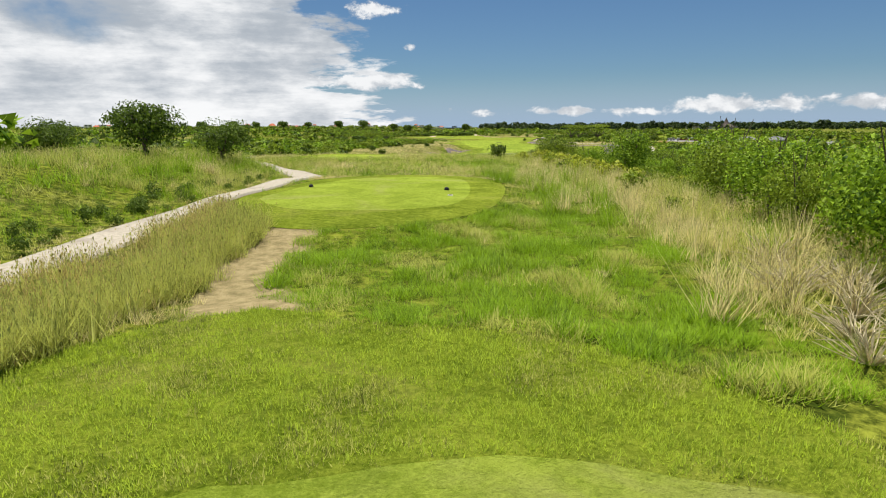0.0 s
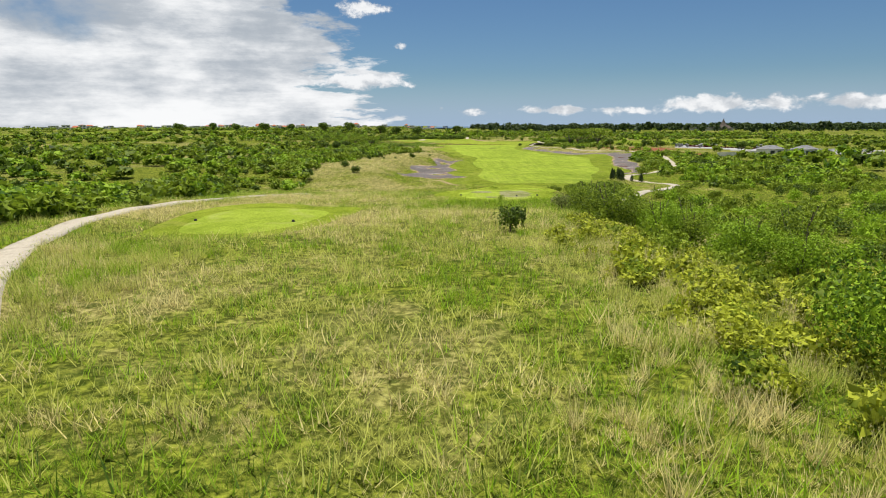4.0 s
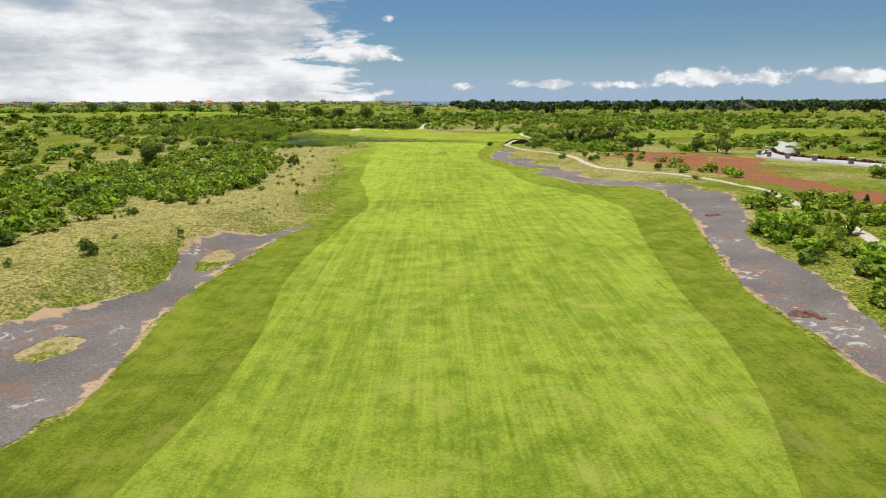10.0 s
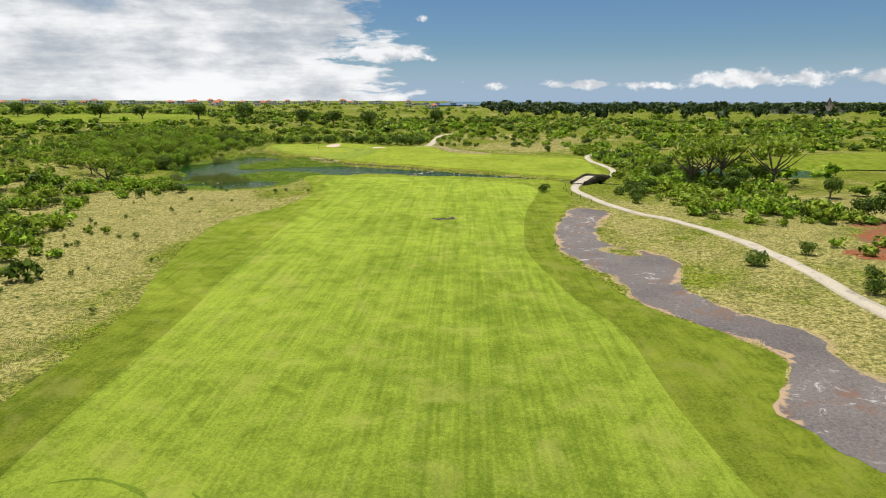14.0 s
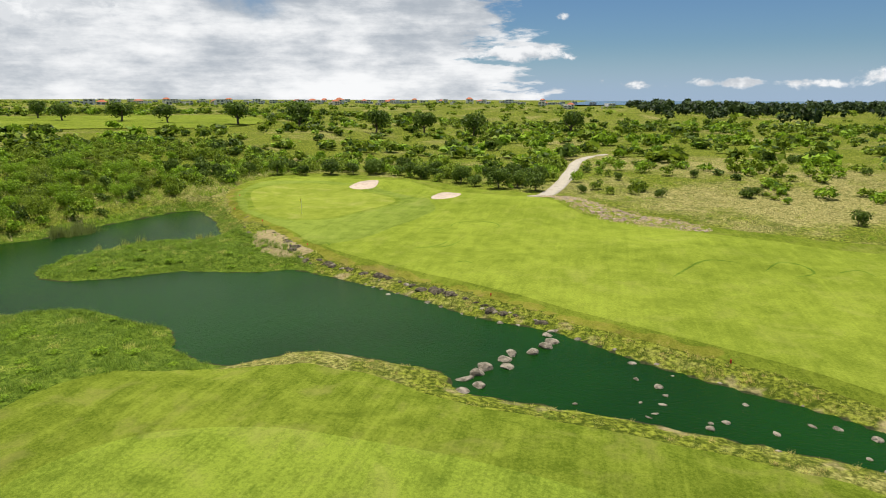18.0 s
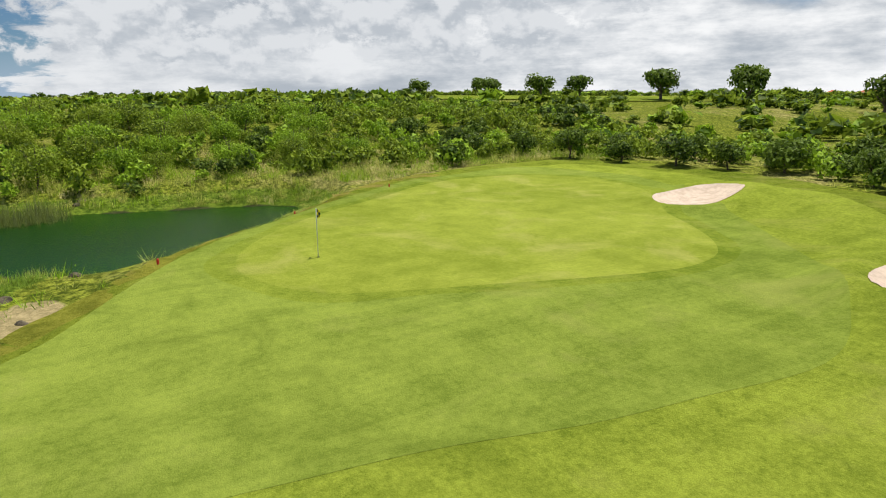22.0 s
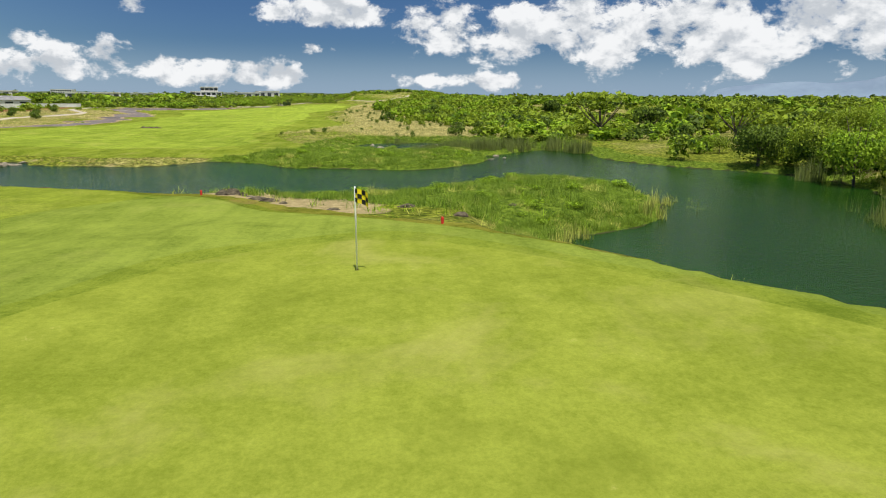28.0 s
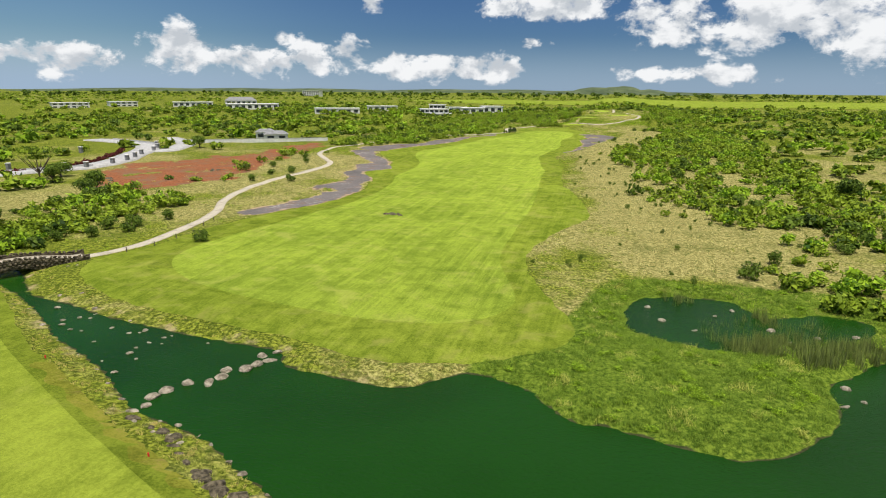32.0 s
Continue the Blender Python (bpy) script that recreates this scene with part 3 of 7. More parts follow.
SANDS = [Region([(-22.4, 486.4), (-22.4, 490.6), (-19.6, 491.6), (-17.6, 489.4), (-16.9, 485.4), (-18.4, 483.4), (-20.6, 484)], step=0.5),
         Region([(-3.6, 477.4), (-2.9, 481.4), (-0.9, 482), (0.7, 480.4), (0.5, 476), (-1.2, 473.8), (-3, 474.8)], step=0.5)]

WATERR_A = [(66, 397.4), (61.4, 399.6), (57, 402.2), (50, 407.2), (42.8, 409), (36.3, 410.8), (29.3, 412), (22, 412.9), (15.7, 413.6), (13.5, 416.2), (8.8, 416.8), (3.8, 417.2), (1.2, 415.2), (-1, 413), (-3, 413.3), (-6.5, 415), (-9.5, 418.4), (-13, 418.8), (-17.7, 420), (-21, 420.3), (-25, 417.4), (-28.2, 412.5), (-28.8, 408), (-32, 404.5), (-36, 400.5), (-39, 400), (-41.2, 405), (-41.5, 412), (-46, 419), (-51.5, 424), (-53.5, 431), (-51, 438), (-47.5, 443)]
WATERR_B = [(-47.4, 449), (-45.6, 456), (-44, 463), (-41, 466), (-36.5, 462.5), (-32, 458.2), (-28.2, 453.4), (-26, 450.8), (-27, 447.4), (-30, 446), (-32.8, 443.6), (-35.4, 437.8), (-35.4, 431.6), (-33, 428), (-29, 427.4), (-25, 429.4), (-20, 433.4), (-15.2, 434.4), (-11.6, 435.4), (-9.4, 436.8), (-7.8, 437.3), (-5.4, 436.4), (-2.6, 435.6), (2.5, 433.6), (8, 431), (12, 428.6), (16, 427), (21, 425.8), (25, 423), (30, 420), (37, 416.8), (44, 412.4), (50, 409), (56, 406.2), (62, 402.6), (66.5, 400)]
WATERR = Region(WATERR_A + WATERR_B, wobble=0.22, size=3.1, step=0.8)
MARSHPOND = Region([(-14.6, 391), (-19, 388.2), (-25, 388.6), (-27.4, 393), (-32.8, 390.4), (-37, 391.6), (-36.6, 395), (-32, 398.4), (-27.5, 400), (-23.5, 402.6), (-19, 402.4), (-14.6, 400.5), (-13.4, 396)], wobble=0.35, size=3.4, step=0.8)
FARPONDS = [Region([(90, 420), (104, 414), (122, 418), (126, 432), (112, 442), (96, 436)]), Region([(240, 600), (290, 590), (330, 615), (300, 650), (255, 640)]), Region([(186, 700), (225, 690), (250, 706), (214, 722)])]
PENINSULA = Region([(-8, 400), (-2, 412), (-9, 418), (-20, 420), (-28, 414), (-30, 404), (-42, 397), (-41, 386), (-26, 384), (-13, 386)])
ISLAND = Region([(-6, 437), (-16, 433), (-25, 430), (-33, 428), (-36, 436), (-33, 444), (-26, 450), (-20, 447), (-12, 442)])

WASTE_LEFT = [(4.8, 142.6), (0.4, 140.2), (-3.8, 139.6), (-9, 145), (-12, 150.4), (-13.5, 154), (-11.5, 160.2), (-8.6, 165), (-9.2, 172), (-11.5, 179), (-9.5, 187), (-6, 193), (-3.5, 199), (-5, 208), (-4, 217), (0.5, 222), (5.6, 230), (3, 221), (1.6, 210), (0.2, 197), (0.8, 185.5), (2.4, 174.3), (0.2, 167), (-0.6, 160.9), (1.6, 155), (0.8, 149)]
WASTE_RIGHT = [(69, 256), (76.5, 249), (71, 230), (64.5, 216), (63, 200), (59.5, 186), (55.6, 170.5), (51.4, 162), (47.6, 157.4), (47.6, 153.8), (45.6, 152.2), (43.6, 153.6), (43.8, 157), (48.9, 162), (52.3, 169), (53.4, 181), (54.3, 195), (57.3, 208), (61.6, 224), (65.8, 241), (66.4, 252)]
WASTE_BEND = [(69, 256), (64.5, 265), (60, 269.5), (55.5, 276), (53.2, 283.5), (49.4, 290.5), (50, 295), (53.4, 299.5), (52.8, 304), (50, 308), (46.8, 313), (46, 322), (42.4, 331), (42.6, 343), (45.9, 357), (49, 364), (54, 361), (50, 350), (48, 339), (52.5, 334), (54.6, 328), (52, 319), (54.2, 311), (58, 306), (57, 299), (60.4, 291.5), (58.4, 284), (63.5, 276), (70, 268), (76, 258)]
WASTES = [Region(WASTE_LEFT, wobble=0.45, size=4.2), Region(WASTE_RIGHT, wobble=0.4, size=4.2), Region(WASTE_BEND, wobble=0.4, size=4.2)]
TURFISLES = [Region([(-4.6, 152.6), (-2.2, 152), (-0.6, 154), (-1.4, 156.4), (-3.6, 156.8), (-5, 155)], wobble=0.3, size=2.0, step=0.6),
             Region([(-6.2, 180.6), (-4.2, 179.8), (-2.6, 181.6), (-3.2, 184.4), (-5.2, 184.8), (-6.6, 183)], wobble=0.3, size=2.0, step=0.6),
             Region([(-2.6, 205), (-0.6, 204), (0.4, 208), (-0.4, 212), (-2.4, 212)], wobble=0.3, size=2.0, step=0.6),
             Region([(46.6, 334.4), (48.6, 336.2), (51.2, 334), (51.6, 331), (49, 331.6)], wobble=0.3, size=2.0, step=0.6)]

CART_A = [(-10.6, -70), (-11.2, -45), (-11.2, -25), (-11.5, -15), (-11.3, -8), (-10.9, -1), (-10.7, 1.6), (-12.4, 5.2), (-15, 10), (-20, 18), (-25.5, 30), (-27, 45), (-25, 58), (-20, 67), (-15, 75.5), (-10, 80.4), (-4.5, 83.5), (0, 84), (5.4, 82.6), (10.8, 81.3), (16, 80.6), (20, 81), (23.2, 82.6), (26, 85.4), (29, 90.3), (33, 98), (36.4, 103.4), (41, 108.7), (44.5, 113.8), (45, 119), (42.8, 127), (41.8, 136)]
CART_B = [(44.2, 145), (49.8, 152.4), (56, 160.5), (62.6, 169), (67.5, 177), (70, 186), (72.5, 195), (76, 208), (80.5, 225), (84, 243), (85, 256), (81, 273), (72, 286.5), (68, 292.5), (66.2, 300), (66, 312), (66.6, 326), (66, 340), (63, 352), (57.5, 363), (54, 374), (52.6, 384), (53.6, 392), (56.8, 398.5), (60.2, 403.6), (64.2, 409.6), (67.4, 416), (69, 425), (68.3, 433), (66.8, 442), (67.5, 452), (72, 462), (80, 476)]
CART = Region(CART_A + CART_B, half=0.85, step=1.2)
CART_B = Region([(13.5, 478), (15.4, 488), (16.6, 500), (17.4, 516), (17.8, 533), (20.3, 546), (30, 560)], half=1.3)
SPUR = Region([(-30, 62), (-19, 68.5), (-11, 66), (-5, 62), (-2, 60)], half=0.7, wobble=0.3, size=2.5)
TRACK = Region([(-11.4, 44), (-11, 49.4), (-6.4, 52.5), (-1.5, 55.5)], half=0.95, wobble=0.25, size=3, step=0.8)
BARES = [Region([(-6.9, -19.6), (-5.6, -19.6), (-5.4, -22.8), (-5.2, -25.2), (-4.0, -27.6), (-4.1, -29), (-5.0, -29), (-5.9, -27.4), (-6.5, -25), (-6.8, -22.6)], wobble=0.2, size=1.4, step=0.4),
         Region([(8.6, 65), (9.8, 65.6), (10.6, 71), (9.9, 76), (8.8, 76), (8.8, 70)], wobble=0.25, size=1.6, step=0.5),
         Region([(-3.6, 133.5), (-1.8, 131.5), (-0.4, 126), (1.4, 121.5), (2.0, 121.6), (0.6, 126.4), (-0.8, 131.6), (-2.4, 134.2)], wobble=0.4, size=2, step=0.6),
         Region([(-8, 441.2), (-12, 444), (-17.6, 449), (-18.6, 447), (-15.6, 442.4), (-11.6, 439.8)], wobble=0.4, size=2, step=0.6),
         Region([(13.6, 480), (17, 476), (23, 468), (30, 464), (37, 462.6), (36, 466), (28, 469.6), (22, 475), (18, 481)], wobble=0.6, size=3)]
REDEARTH = Region([(81, 340), (76, 330), (79, 314), (84, 298), (88, 270), (96, 236), (104, 240), (104, 276), (112, 300), (118, 322), (104, 342), (92, 352)], wobble=2.6, size=15)
FIELDS = [Region([(-460, -430), (120, -400), (300, -640), (-520, -860)]), Region([(-420, 520), (-200, 530), (-140, 556), (-116, 590), (-130, 640), (-190, 690), (-260, 625), (-420, 600)]), Region([(120, 430), (200, 424), (260, 450), (220, 480), (140, 460)])]

def softened(points, reach=9.0):
    """A line of straight pieces with its corners rounded, for reading off by its first coordinate."""
    p = np.array(points, float)
    u = np.concatenate([np.arange(p[0, 0], min(p[-1, 0], 1000), 2.0), p[p[:, 0] > 1000, 0]])
    v = sum(np.interp(u + reach * k, p[:, 0], p[:, 1]) * w for k, w in ((-1, 0.12), (-0.5, 0.23), (0, 0.3), (0.5, 0.23), (1, 0.12)))
    return np.stack([u, v], 1)


PROFILE = softened([(-400, 6.4), (-45, 7.4), (0, 7.3), (40, 6.8), (57, 6.0), (70, 5.0), (80, 3.9), (95, 2.0), (112, 1.5), (150, 0.9), (175, 0.4), (250, 0.35), (340, 0.4), (398, 0.75), (415, 0.6), (432, 0.85), (448, 1.5), (475, 1.9), (530, 2.3), (800, 3.2), (5000, 4.0)])
LEFTBANK = softened([(110, -6), (150, -13), (172, -12), (195, -5), (222, 1), (245, 3), (262, -1), (300, -4), (340, -9), (400, -14)])


def height(x, y, plain=False):
    x, y = np.broadcast_arrays(np.asarray(x, float), np.asarray(y, float))
    h = np.interp(y, PROFILE[:, 0], PROFILE[:, 1])
    # the tee hill falls away on both sides
    tee = 1 - sstep(60, 100, y)
    h = h - 3.2 * tee * sstep(7, 21, x) - 3.0 * tee * sstep(34, 90, -x) + 1.5 * tee * sstep(13, 21, -x) * (1 - sstep(30, 62, -x)) * sstep(26, 2, y)
    # bank along the left of the fairway, soft rise on the right
    xb = np.interp(y, LEFTBANK[:, 0], LEFTBANK[:, 1])
    h = h + 2.6 * sstep(1.5, -7.5, x - xb) * sstep(112, 150, y) * (1 - sstep(225, 305, y))
    h = h + 1.3 * sstep(52, 78, x) * sstep(90, 160, y) * (1 - sstep(300, 380, y))
    h = h + 3.4 * sstep(-52, -78, x) * sstep(360, 420, y) + 2.2 * sstep(-80, -140, x) * sstep(400, 560, y)
    h = h + 1.2 * np.exp(-(((x - 16) / 14) ** 2 + ((y - 474) / 7) ** 2)) + 0.9 * np.exp(-(((x + 12) / 9) ** 2 + ((y - 490) / 5) ** 2))
    h = h + 1.6 * sstep(8, 30, y - 480) * sstep(-30, 30, x) * np.exp(-((x - 60) / 60) ** 2)
    far = sstep(80, 500, np.hypot(x - 10, np.clip(y, 0, 480) - y + 0.0))
    h = h + 0.16 * waves(x, y, 37, 0.3) * (1 - far) + 0.08 * waves(x, y, 11, 2.0) + far * 1.6 * waves(x, y, 420, 0.9)
    for z, top, apron in TEES:
        d = apron.away(x, y)
        h = h + (z - h) * (1 - sstep(-0.6, 2.2, d))
    g = COLLARR.away(x, y)
    h = h + (1.78 + 0.10 * waves(x, y, 17, 0.8) - h) * (1 - sstep(-2, 3, g))
    for s in SANDS:
        d = s.away(x, y)
        h = h + 0.35 * np.exp(-((d - 0.7) / 0.9) ** 2) - 0.35 * (1 - sstep(-1.4, 0.1, d))
    dw = np.minimum(WATERR.away(x, y), MARSHPOND.away(x, y))
    for p in FARPONDS:
        dw = np.minimum(dw, p.away(x, y) * 0.6)
    low = 0.32 * sstep(0, 1.0, dw) + 0.02
    h = np.where(dw < 10, low + (h - low) * sstep(0.6, 4.6, dw), h)
    h = np.where(dw < 0, 0.02 - 1.2 * sstep(0, 4, -dw), h)
    isle = np.minimum(ISLAND.away(x, y), PENINSULA.away(x, y))
    h = np.where(dw > 0, np.minimum(h, 0.02 + 0.75 * sstep(0, 5, dw) + 10 * sstep(-1.5, 3, isle)), h)
    return h


def spaced(marks, reach, grow=1.13):
    """Grid lines: even steps between the marks (start, step; ...), growing ones beyond."""
    mid = np.concatenate([np.arange(a, b - 0.3 * st, st) for (a, st), (b, _) in zip(marks[:-1], marks[1:])] + [[marks[-1][0]]])
    out, a, st = [], 0.0, 1.0
    while a < reach:
        st = min(st * grow, 160.0)
        a += st
        out.append(a)
    out = np.array(out)
    return np.concatenate([mid[0] - out[::-1], mid, mid[-1] + out])


GX = spaced([(-58, 1.2), (-42, 0.9), (-14, 0.5), (8, 1.0), (80, 1.0)], 4300)
GY = spaced([(-46, 0.5), (2, 0.8), (100, 1.1), (400, 0.75), (496, 1.2), (512, 1.2)], 4300)
XX, YY = np.meshgrid(GX, GY)
ZZ = height(XX, YY)
NX, NY = len(GX), len(GY)


def mesh_of(name, verts, tris, mat, smooth=True, attrs=None):
    me = bpy.data.meshes.new(name)
    verts, tris = np.asarray(verts, np.float32), np.asarray(tris, np.int32)
    k = tris.shape[1]
    me.vertices.add(len(verts)), me.loops.add(tris.size), me.polygons.add(len(tris))
    me.vertices.foreach_set("co", verts.ravel())
    me.loops.foreach_set("vertex_index", tris.ravel())
    me.polygons.foreach_set("loop_start", np.arange(0, tris.size, k, dtype=np.int32))
    me.polygons.foreach_set("use_smooth", np.full(len(tris), smooth))
    for key, val in (attrs or {}).items():
        me.attributes.new(key, "FLOAT", "POINT").data.foreach_set("value", np.asarray(val, np.float32).ravel())
    me.update(calc_edges=True)
    me.validate()
    if mat:
        me.materials.append(mat)
    return me


def structure(name, me, label, category=""):
    return tagged(new(name, me), label, category, kind="structure")


def grid_tris(i0, i1, j0, j1):
    i, j = np.meshgrid(np.arange(i0, i1), np.arange(j0, j1), indexing="ij")
    a = (i * NX + j).ravel()
    return np.concatenate([np.stack([a, a + 1, a + NX + 1], 1), np.stack([a, a + NX + 1, a + NX], 1)])


def draped(name, d, lift, mat, label, category, edge=0.0, rim_of=None):
    """The part of the ground where d is negative, laid on it as a sheet of its own with a turned-down edge."""
    ii, jj = np.where(d < 0)
    i0, i1, j0, j1 = max(ii.min() - 1, 0), min(ii.max() + 2, NY - 1), max(jj.min() - 1, 0), min(jj.max() + 2, NX - 1)
    T = grid_tris(i0, i1, j0, j1)
    P = np.stack([XX.ravel(), YY.ravel(), ZZ.ravel()], 1)
    D = d.ravel()
    k = (D[T] < 0).sum(1)
    soup = [P[T[k == 3]]]
    rims = []
    for want in (1, 2):
        S = T[k == want]
        if not len(S):
            continue
        odd = np.argmax((D[S] < 0) == (want == 1), axis=1)
        r = np.arange(len(S))
        A, B, C = S[r, odd], S[r, (odd + 1) % 3], S[r, (odd + 2) % 3]
        ab = P[A] + (P[B] - P[A]) * (D[A] / (D[A] - D[B] + 1e-12))[:, None]
        ac = P[A] + (P[C] - P[A]) * (D[A] / (D[A] - D[C] + 1e-12))[:, None]
        if want == 1:
            soup.append(np.stack([P[A], ab, ac], 1))
            rims.append((ab, ac))
        else:
            soup += [np.stack([ab, P[B], P[C]], 1), np.stack([ab, P[C], ac], 1)]
            rims.append((ac, ab))
    soup = np.concatenate(soup) + (0, 0, lift)
    for a, b in rims if edge else ():
        a, b = a + (0, 0, lift), b + (0, 0, lift)
        la, lb = a - (0, 0, lift + edge), b - (0, 0, lift + edge)
        soup = np.concatenate([soup, np.stack([a, la, lb], 1), np.stack([a, lb, b], 1)])
    flat = soup.reshape(-1, 3).round(4)
    v, inv = np.unique(flat, axis=0, return_inverse=True)
    tri = inv.reshape(-1, 3)
    tri = tri[(tri[:, 0] != tri[:, 1]) & (tri[:, 1] != tri[:, 2]) & (tri[:, 0] != tri[:, 2])]
    rim = None
    if rim_of is not None:
        rim = {"edge": sstep(-1.6, 0.0, rim_of.away(v[:, 0], v[:, 1]))}
    return structure(name, mesh_of(name, v, tri, mat, True, rim), label, category)


# ---- ground ----
D_WATER = np.minimum(WATERR.away(XX, YY), MARSHPOND.away(XX, YY))
D_SEMI, D_FAIR, D_APP = SEMIROUGH.away(XX, YY), FAIR.away(XX, YY), APPROACH_ROUGH.away(XX, YY)
D_CART = np.maximum(CART.away(XX, YY), -away(XX, YY, np.array([(54.6, 398.9), (58.6, 396.2), (63.7, 404.0), (59.7, 406.7)])))
D_WASTE = [w.away(XX, YY) for w in WASTES]
D_ISLES = np.minimum.reduce([r.away(XX, YY) for r in TURFISLES])
D_ISLAND = np.minimum(ISLAND.away(XX, YY), PENINSULA.away(XX, YY))


def dryness(x, y):
    d = 0.20 + 0.11 * sstep(80, 150, y) + 0.27 * waves(x, y, 60, 0.4) + 0.2 * waves(x, y, 19, 1.4)
    d = d + 0.5 * sstep(1, -6, x - np.interp(y, LEFTBANK[:, 0], LEFTBANK[:, 1])) * sstep(-45, -28, x) * sstep(100, 130, y) * (1 - sstep(330, 380, y))
    d = d + 0.2 * sstep(-35, -20, x) * (1 - sstep(28, 44, x)) * sstep(0, 25, y) * (1 - sstep(120, 140, y)) - 0.35 * np.exp(-(((x - 5) / 13) ** 2 + ((y - 72) / 5) ** 2))
    d = d + 0.3 * sstep(-8, -20, x) * sstep(-120, -80, x) * sstep(180, 230, y) * (1 - sstep(375, 395, y)) + 0.25 * sstep(70, 80, x) * (1 - sstep(110, 140, x)) * sstep(250, 280, y) * (1 - sstep(380, 420, y))
    d = d + 0.30 * sstep(3, -3, x) * sstep(-62, -36, x) * sstep(225, 250, y) * (1 - sstep(375, 395, y))
    d = d + 0.4 * sstep(46, 54, x) * (1 - sstep(66, 90, x)) * sstep(255, 290, y) * (1 - sstep(360, 390, y))
    d = d - 0.25 * sstep(38, 46, x) * sstep(80, 95, y) * (1 - sstep(150, 190, y))
    d = d + 0.6 * np.exp(-(((x - 23) / 8) ** 2 + ((y - 57) / 12) ** 2))
    d = d + 0.3 * sstep(10, 30, x) * (1 - sstep(80, 120, x)) * sstep(465, 485, y) * (1 - sstep(520, 560, y))
    return d


mown_field = np.minimum.reduce([r.away(XX, YY) for r in FIELDS])
ground_me = mesh_of("ground", np.stack([XX.ravel(), YY.ravel(), ZZ.ravel()], 1), grid_tris(0, NY - 1, 0, NX - 1), GROUND, attrs={
    "dry": dryness(XX, YY) - 0.5 * (mown_field < 0),
    "marsh": np.maximum(sstep(1.5, -1.5, D_ISLAND), sstep(4.0, 1.0, D_WATER) * (D_APP > 3) * sstep(2, -4, XX)),
    "earth": 0.66 * sstep(3, -3, REDEARTH.away(XX, YY)),
    "straw": np.maximum.reduce([0.8 * sstep(1.1, 0.1, d) * sstep(-0.5, 0.35, waves(XX, YY, 13, 0.7)) for d in D_WASTE] + [sstep(0.9, -0.5, r.away(XX, YY)) for r in BARES] + [0.55 * sstep(1.2, -0.6, SPUR.away(XX, YY))] + [0.5 * sstep(3.0, 0.6, D_WATER) * ((D_APP < 4) | (XX > 0)) * (D_APP > -1) * (0.7 + 0.5 * waves(XX, YY, 5, 0.4))]),
    "bed": sstep(0.3, -0.6, D_WATER)})
structure("ground", ground_me, "uneven scrubland ground of green and dry grass", "ground")

draped("mown_rough", D_SEMI, 0.012, SEMI, "darker mown rough strip round the fairway", "rough")
draped("fairway", D_FAIR, 0.018, FAIRWAY, "bright green striped mown fairway grass", "fairway")
draped("approach_rough", D_APP, 0.012, SEMI, "darker mown grass edge round the approach and green", "rough")
draped("approach_fairway", APPROACH.away(XX, YY), 0.022, APPROACHTURF, "bright mown approach fairway beyond the creek", "fairway")
draped("creek_rough", np.maximum(D_SEMI, 396 - 86 * sstep(24, 8, XX) - YY + 3 * waves(XX, YY, 9, 0.3)), 0.015, CREEKTURF, "paler mown rough between the fairway and the creek", "rough")
PALEMOWN = Region([(-8.0, 443.5), (-5.5, 446), (-3.8, 449.5), (-2.6, 456), (-1.2, 461.6), (-0.3, 467), (-2.0, 471.5), (-4.6, 475.5), (-9.4, 480), (-17, 485.6), (-25, 491.4), (-33, 493.6), (-41, 491), (-41.5, 484), (-39, 475.5), (-34.6, 468), (-29.5, 461), (-24.5, 456.2), (-19.5, 452.2), (-14, 448.6), (-10.5, 444.8)], step=0.7)
draped("green_collar", PALEMOWN.away(XX, YY), 0.030, COLLAR, "pale short mown surround of the putting green", "collar")
draped("green_edge", GREENR.away(XX, YY) - 1.0 - 0.3 * waves(XX, YY, 9, 0.5), 0.033, EDGETURF, "darker uncut ring round the putting green", "collar")
draped("worn_tee_patch", np.minimum.reduce([Region(r, wobble=0.35, size=1.8, step=0.5).away(XX, YY) for r in ([(5.3, 61.2), (7.4, 61.2), (8.2, 59.5), (8.1, 56.8), (6.8, 55.2), (5.2, 55.6), (4.9, 58)], [(2.0, 60.2), (3.6, 61.2), (4.2, 59.4), (2.6, 58.8)], [(3.2, 55.4), (4.4, 55.9), (4.2, 54.6), (3.4, 54.5)])]), 0.034, WORNTEE, "greyed worn patch on a tee", "worn turf")
draped("putting_green", GREENR.away(XX, YY), 0.036, GREEN, "yellow-green putting green with pale worn patches", "green")
RIM = Region([(-40, 476), (-34.5, 467), (-27, 458), (-19.5, 451.6), (-14.4, 447.6), (-9.6, 443.4), (-3, 439.4), (5, 436), (12, 433), (21, 428.6), (30, 424)], half=3.0, wobble=0.5, size=5)
draped("browned_rim", np.maximum.reduce([D_APP - 0.3, 0.75 - APPROACH.away(XX, YY) + 0.5 * waves(XX, YY, 6, 0.3), RIM.away(XX, YY)]), 0.018, RIMTURF, "browned worn grass rim along the stony bank", "rough")
draped("mown_track", TRACK.away(XX, YY), 0.016, TRACKTURF, "pale mown track between two tees", "track")
for s in SANDS:
    draped("sand_bunker", s.away(XX, YY), 0.06, SAND, "pale sand bunker sunk in mown grass", "bunker")
for z, top, apron in TEES:
    draped("tee_apron", apron.away(XX, YY), 0.014, APRON, "mown grass slope round a tee", "tee apron")
    draped("tee_box", top.away(XX, YY), 0.020, TEE, "flat close-mown tee box", "tee")
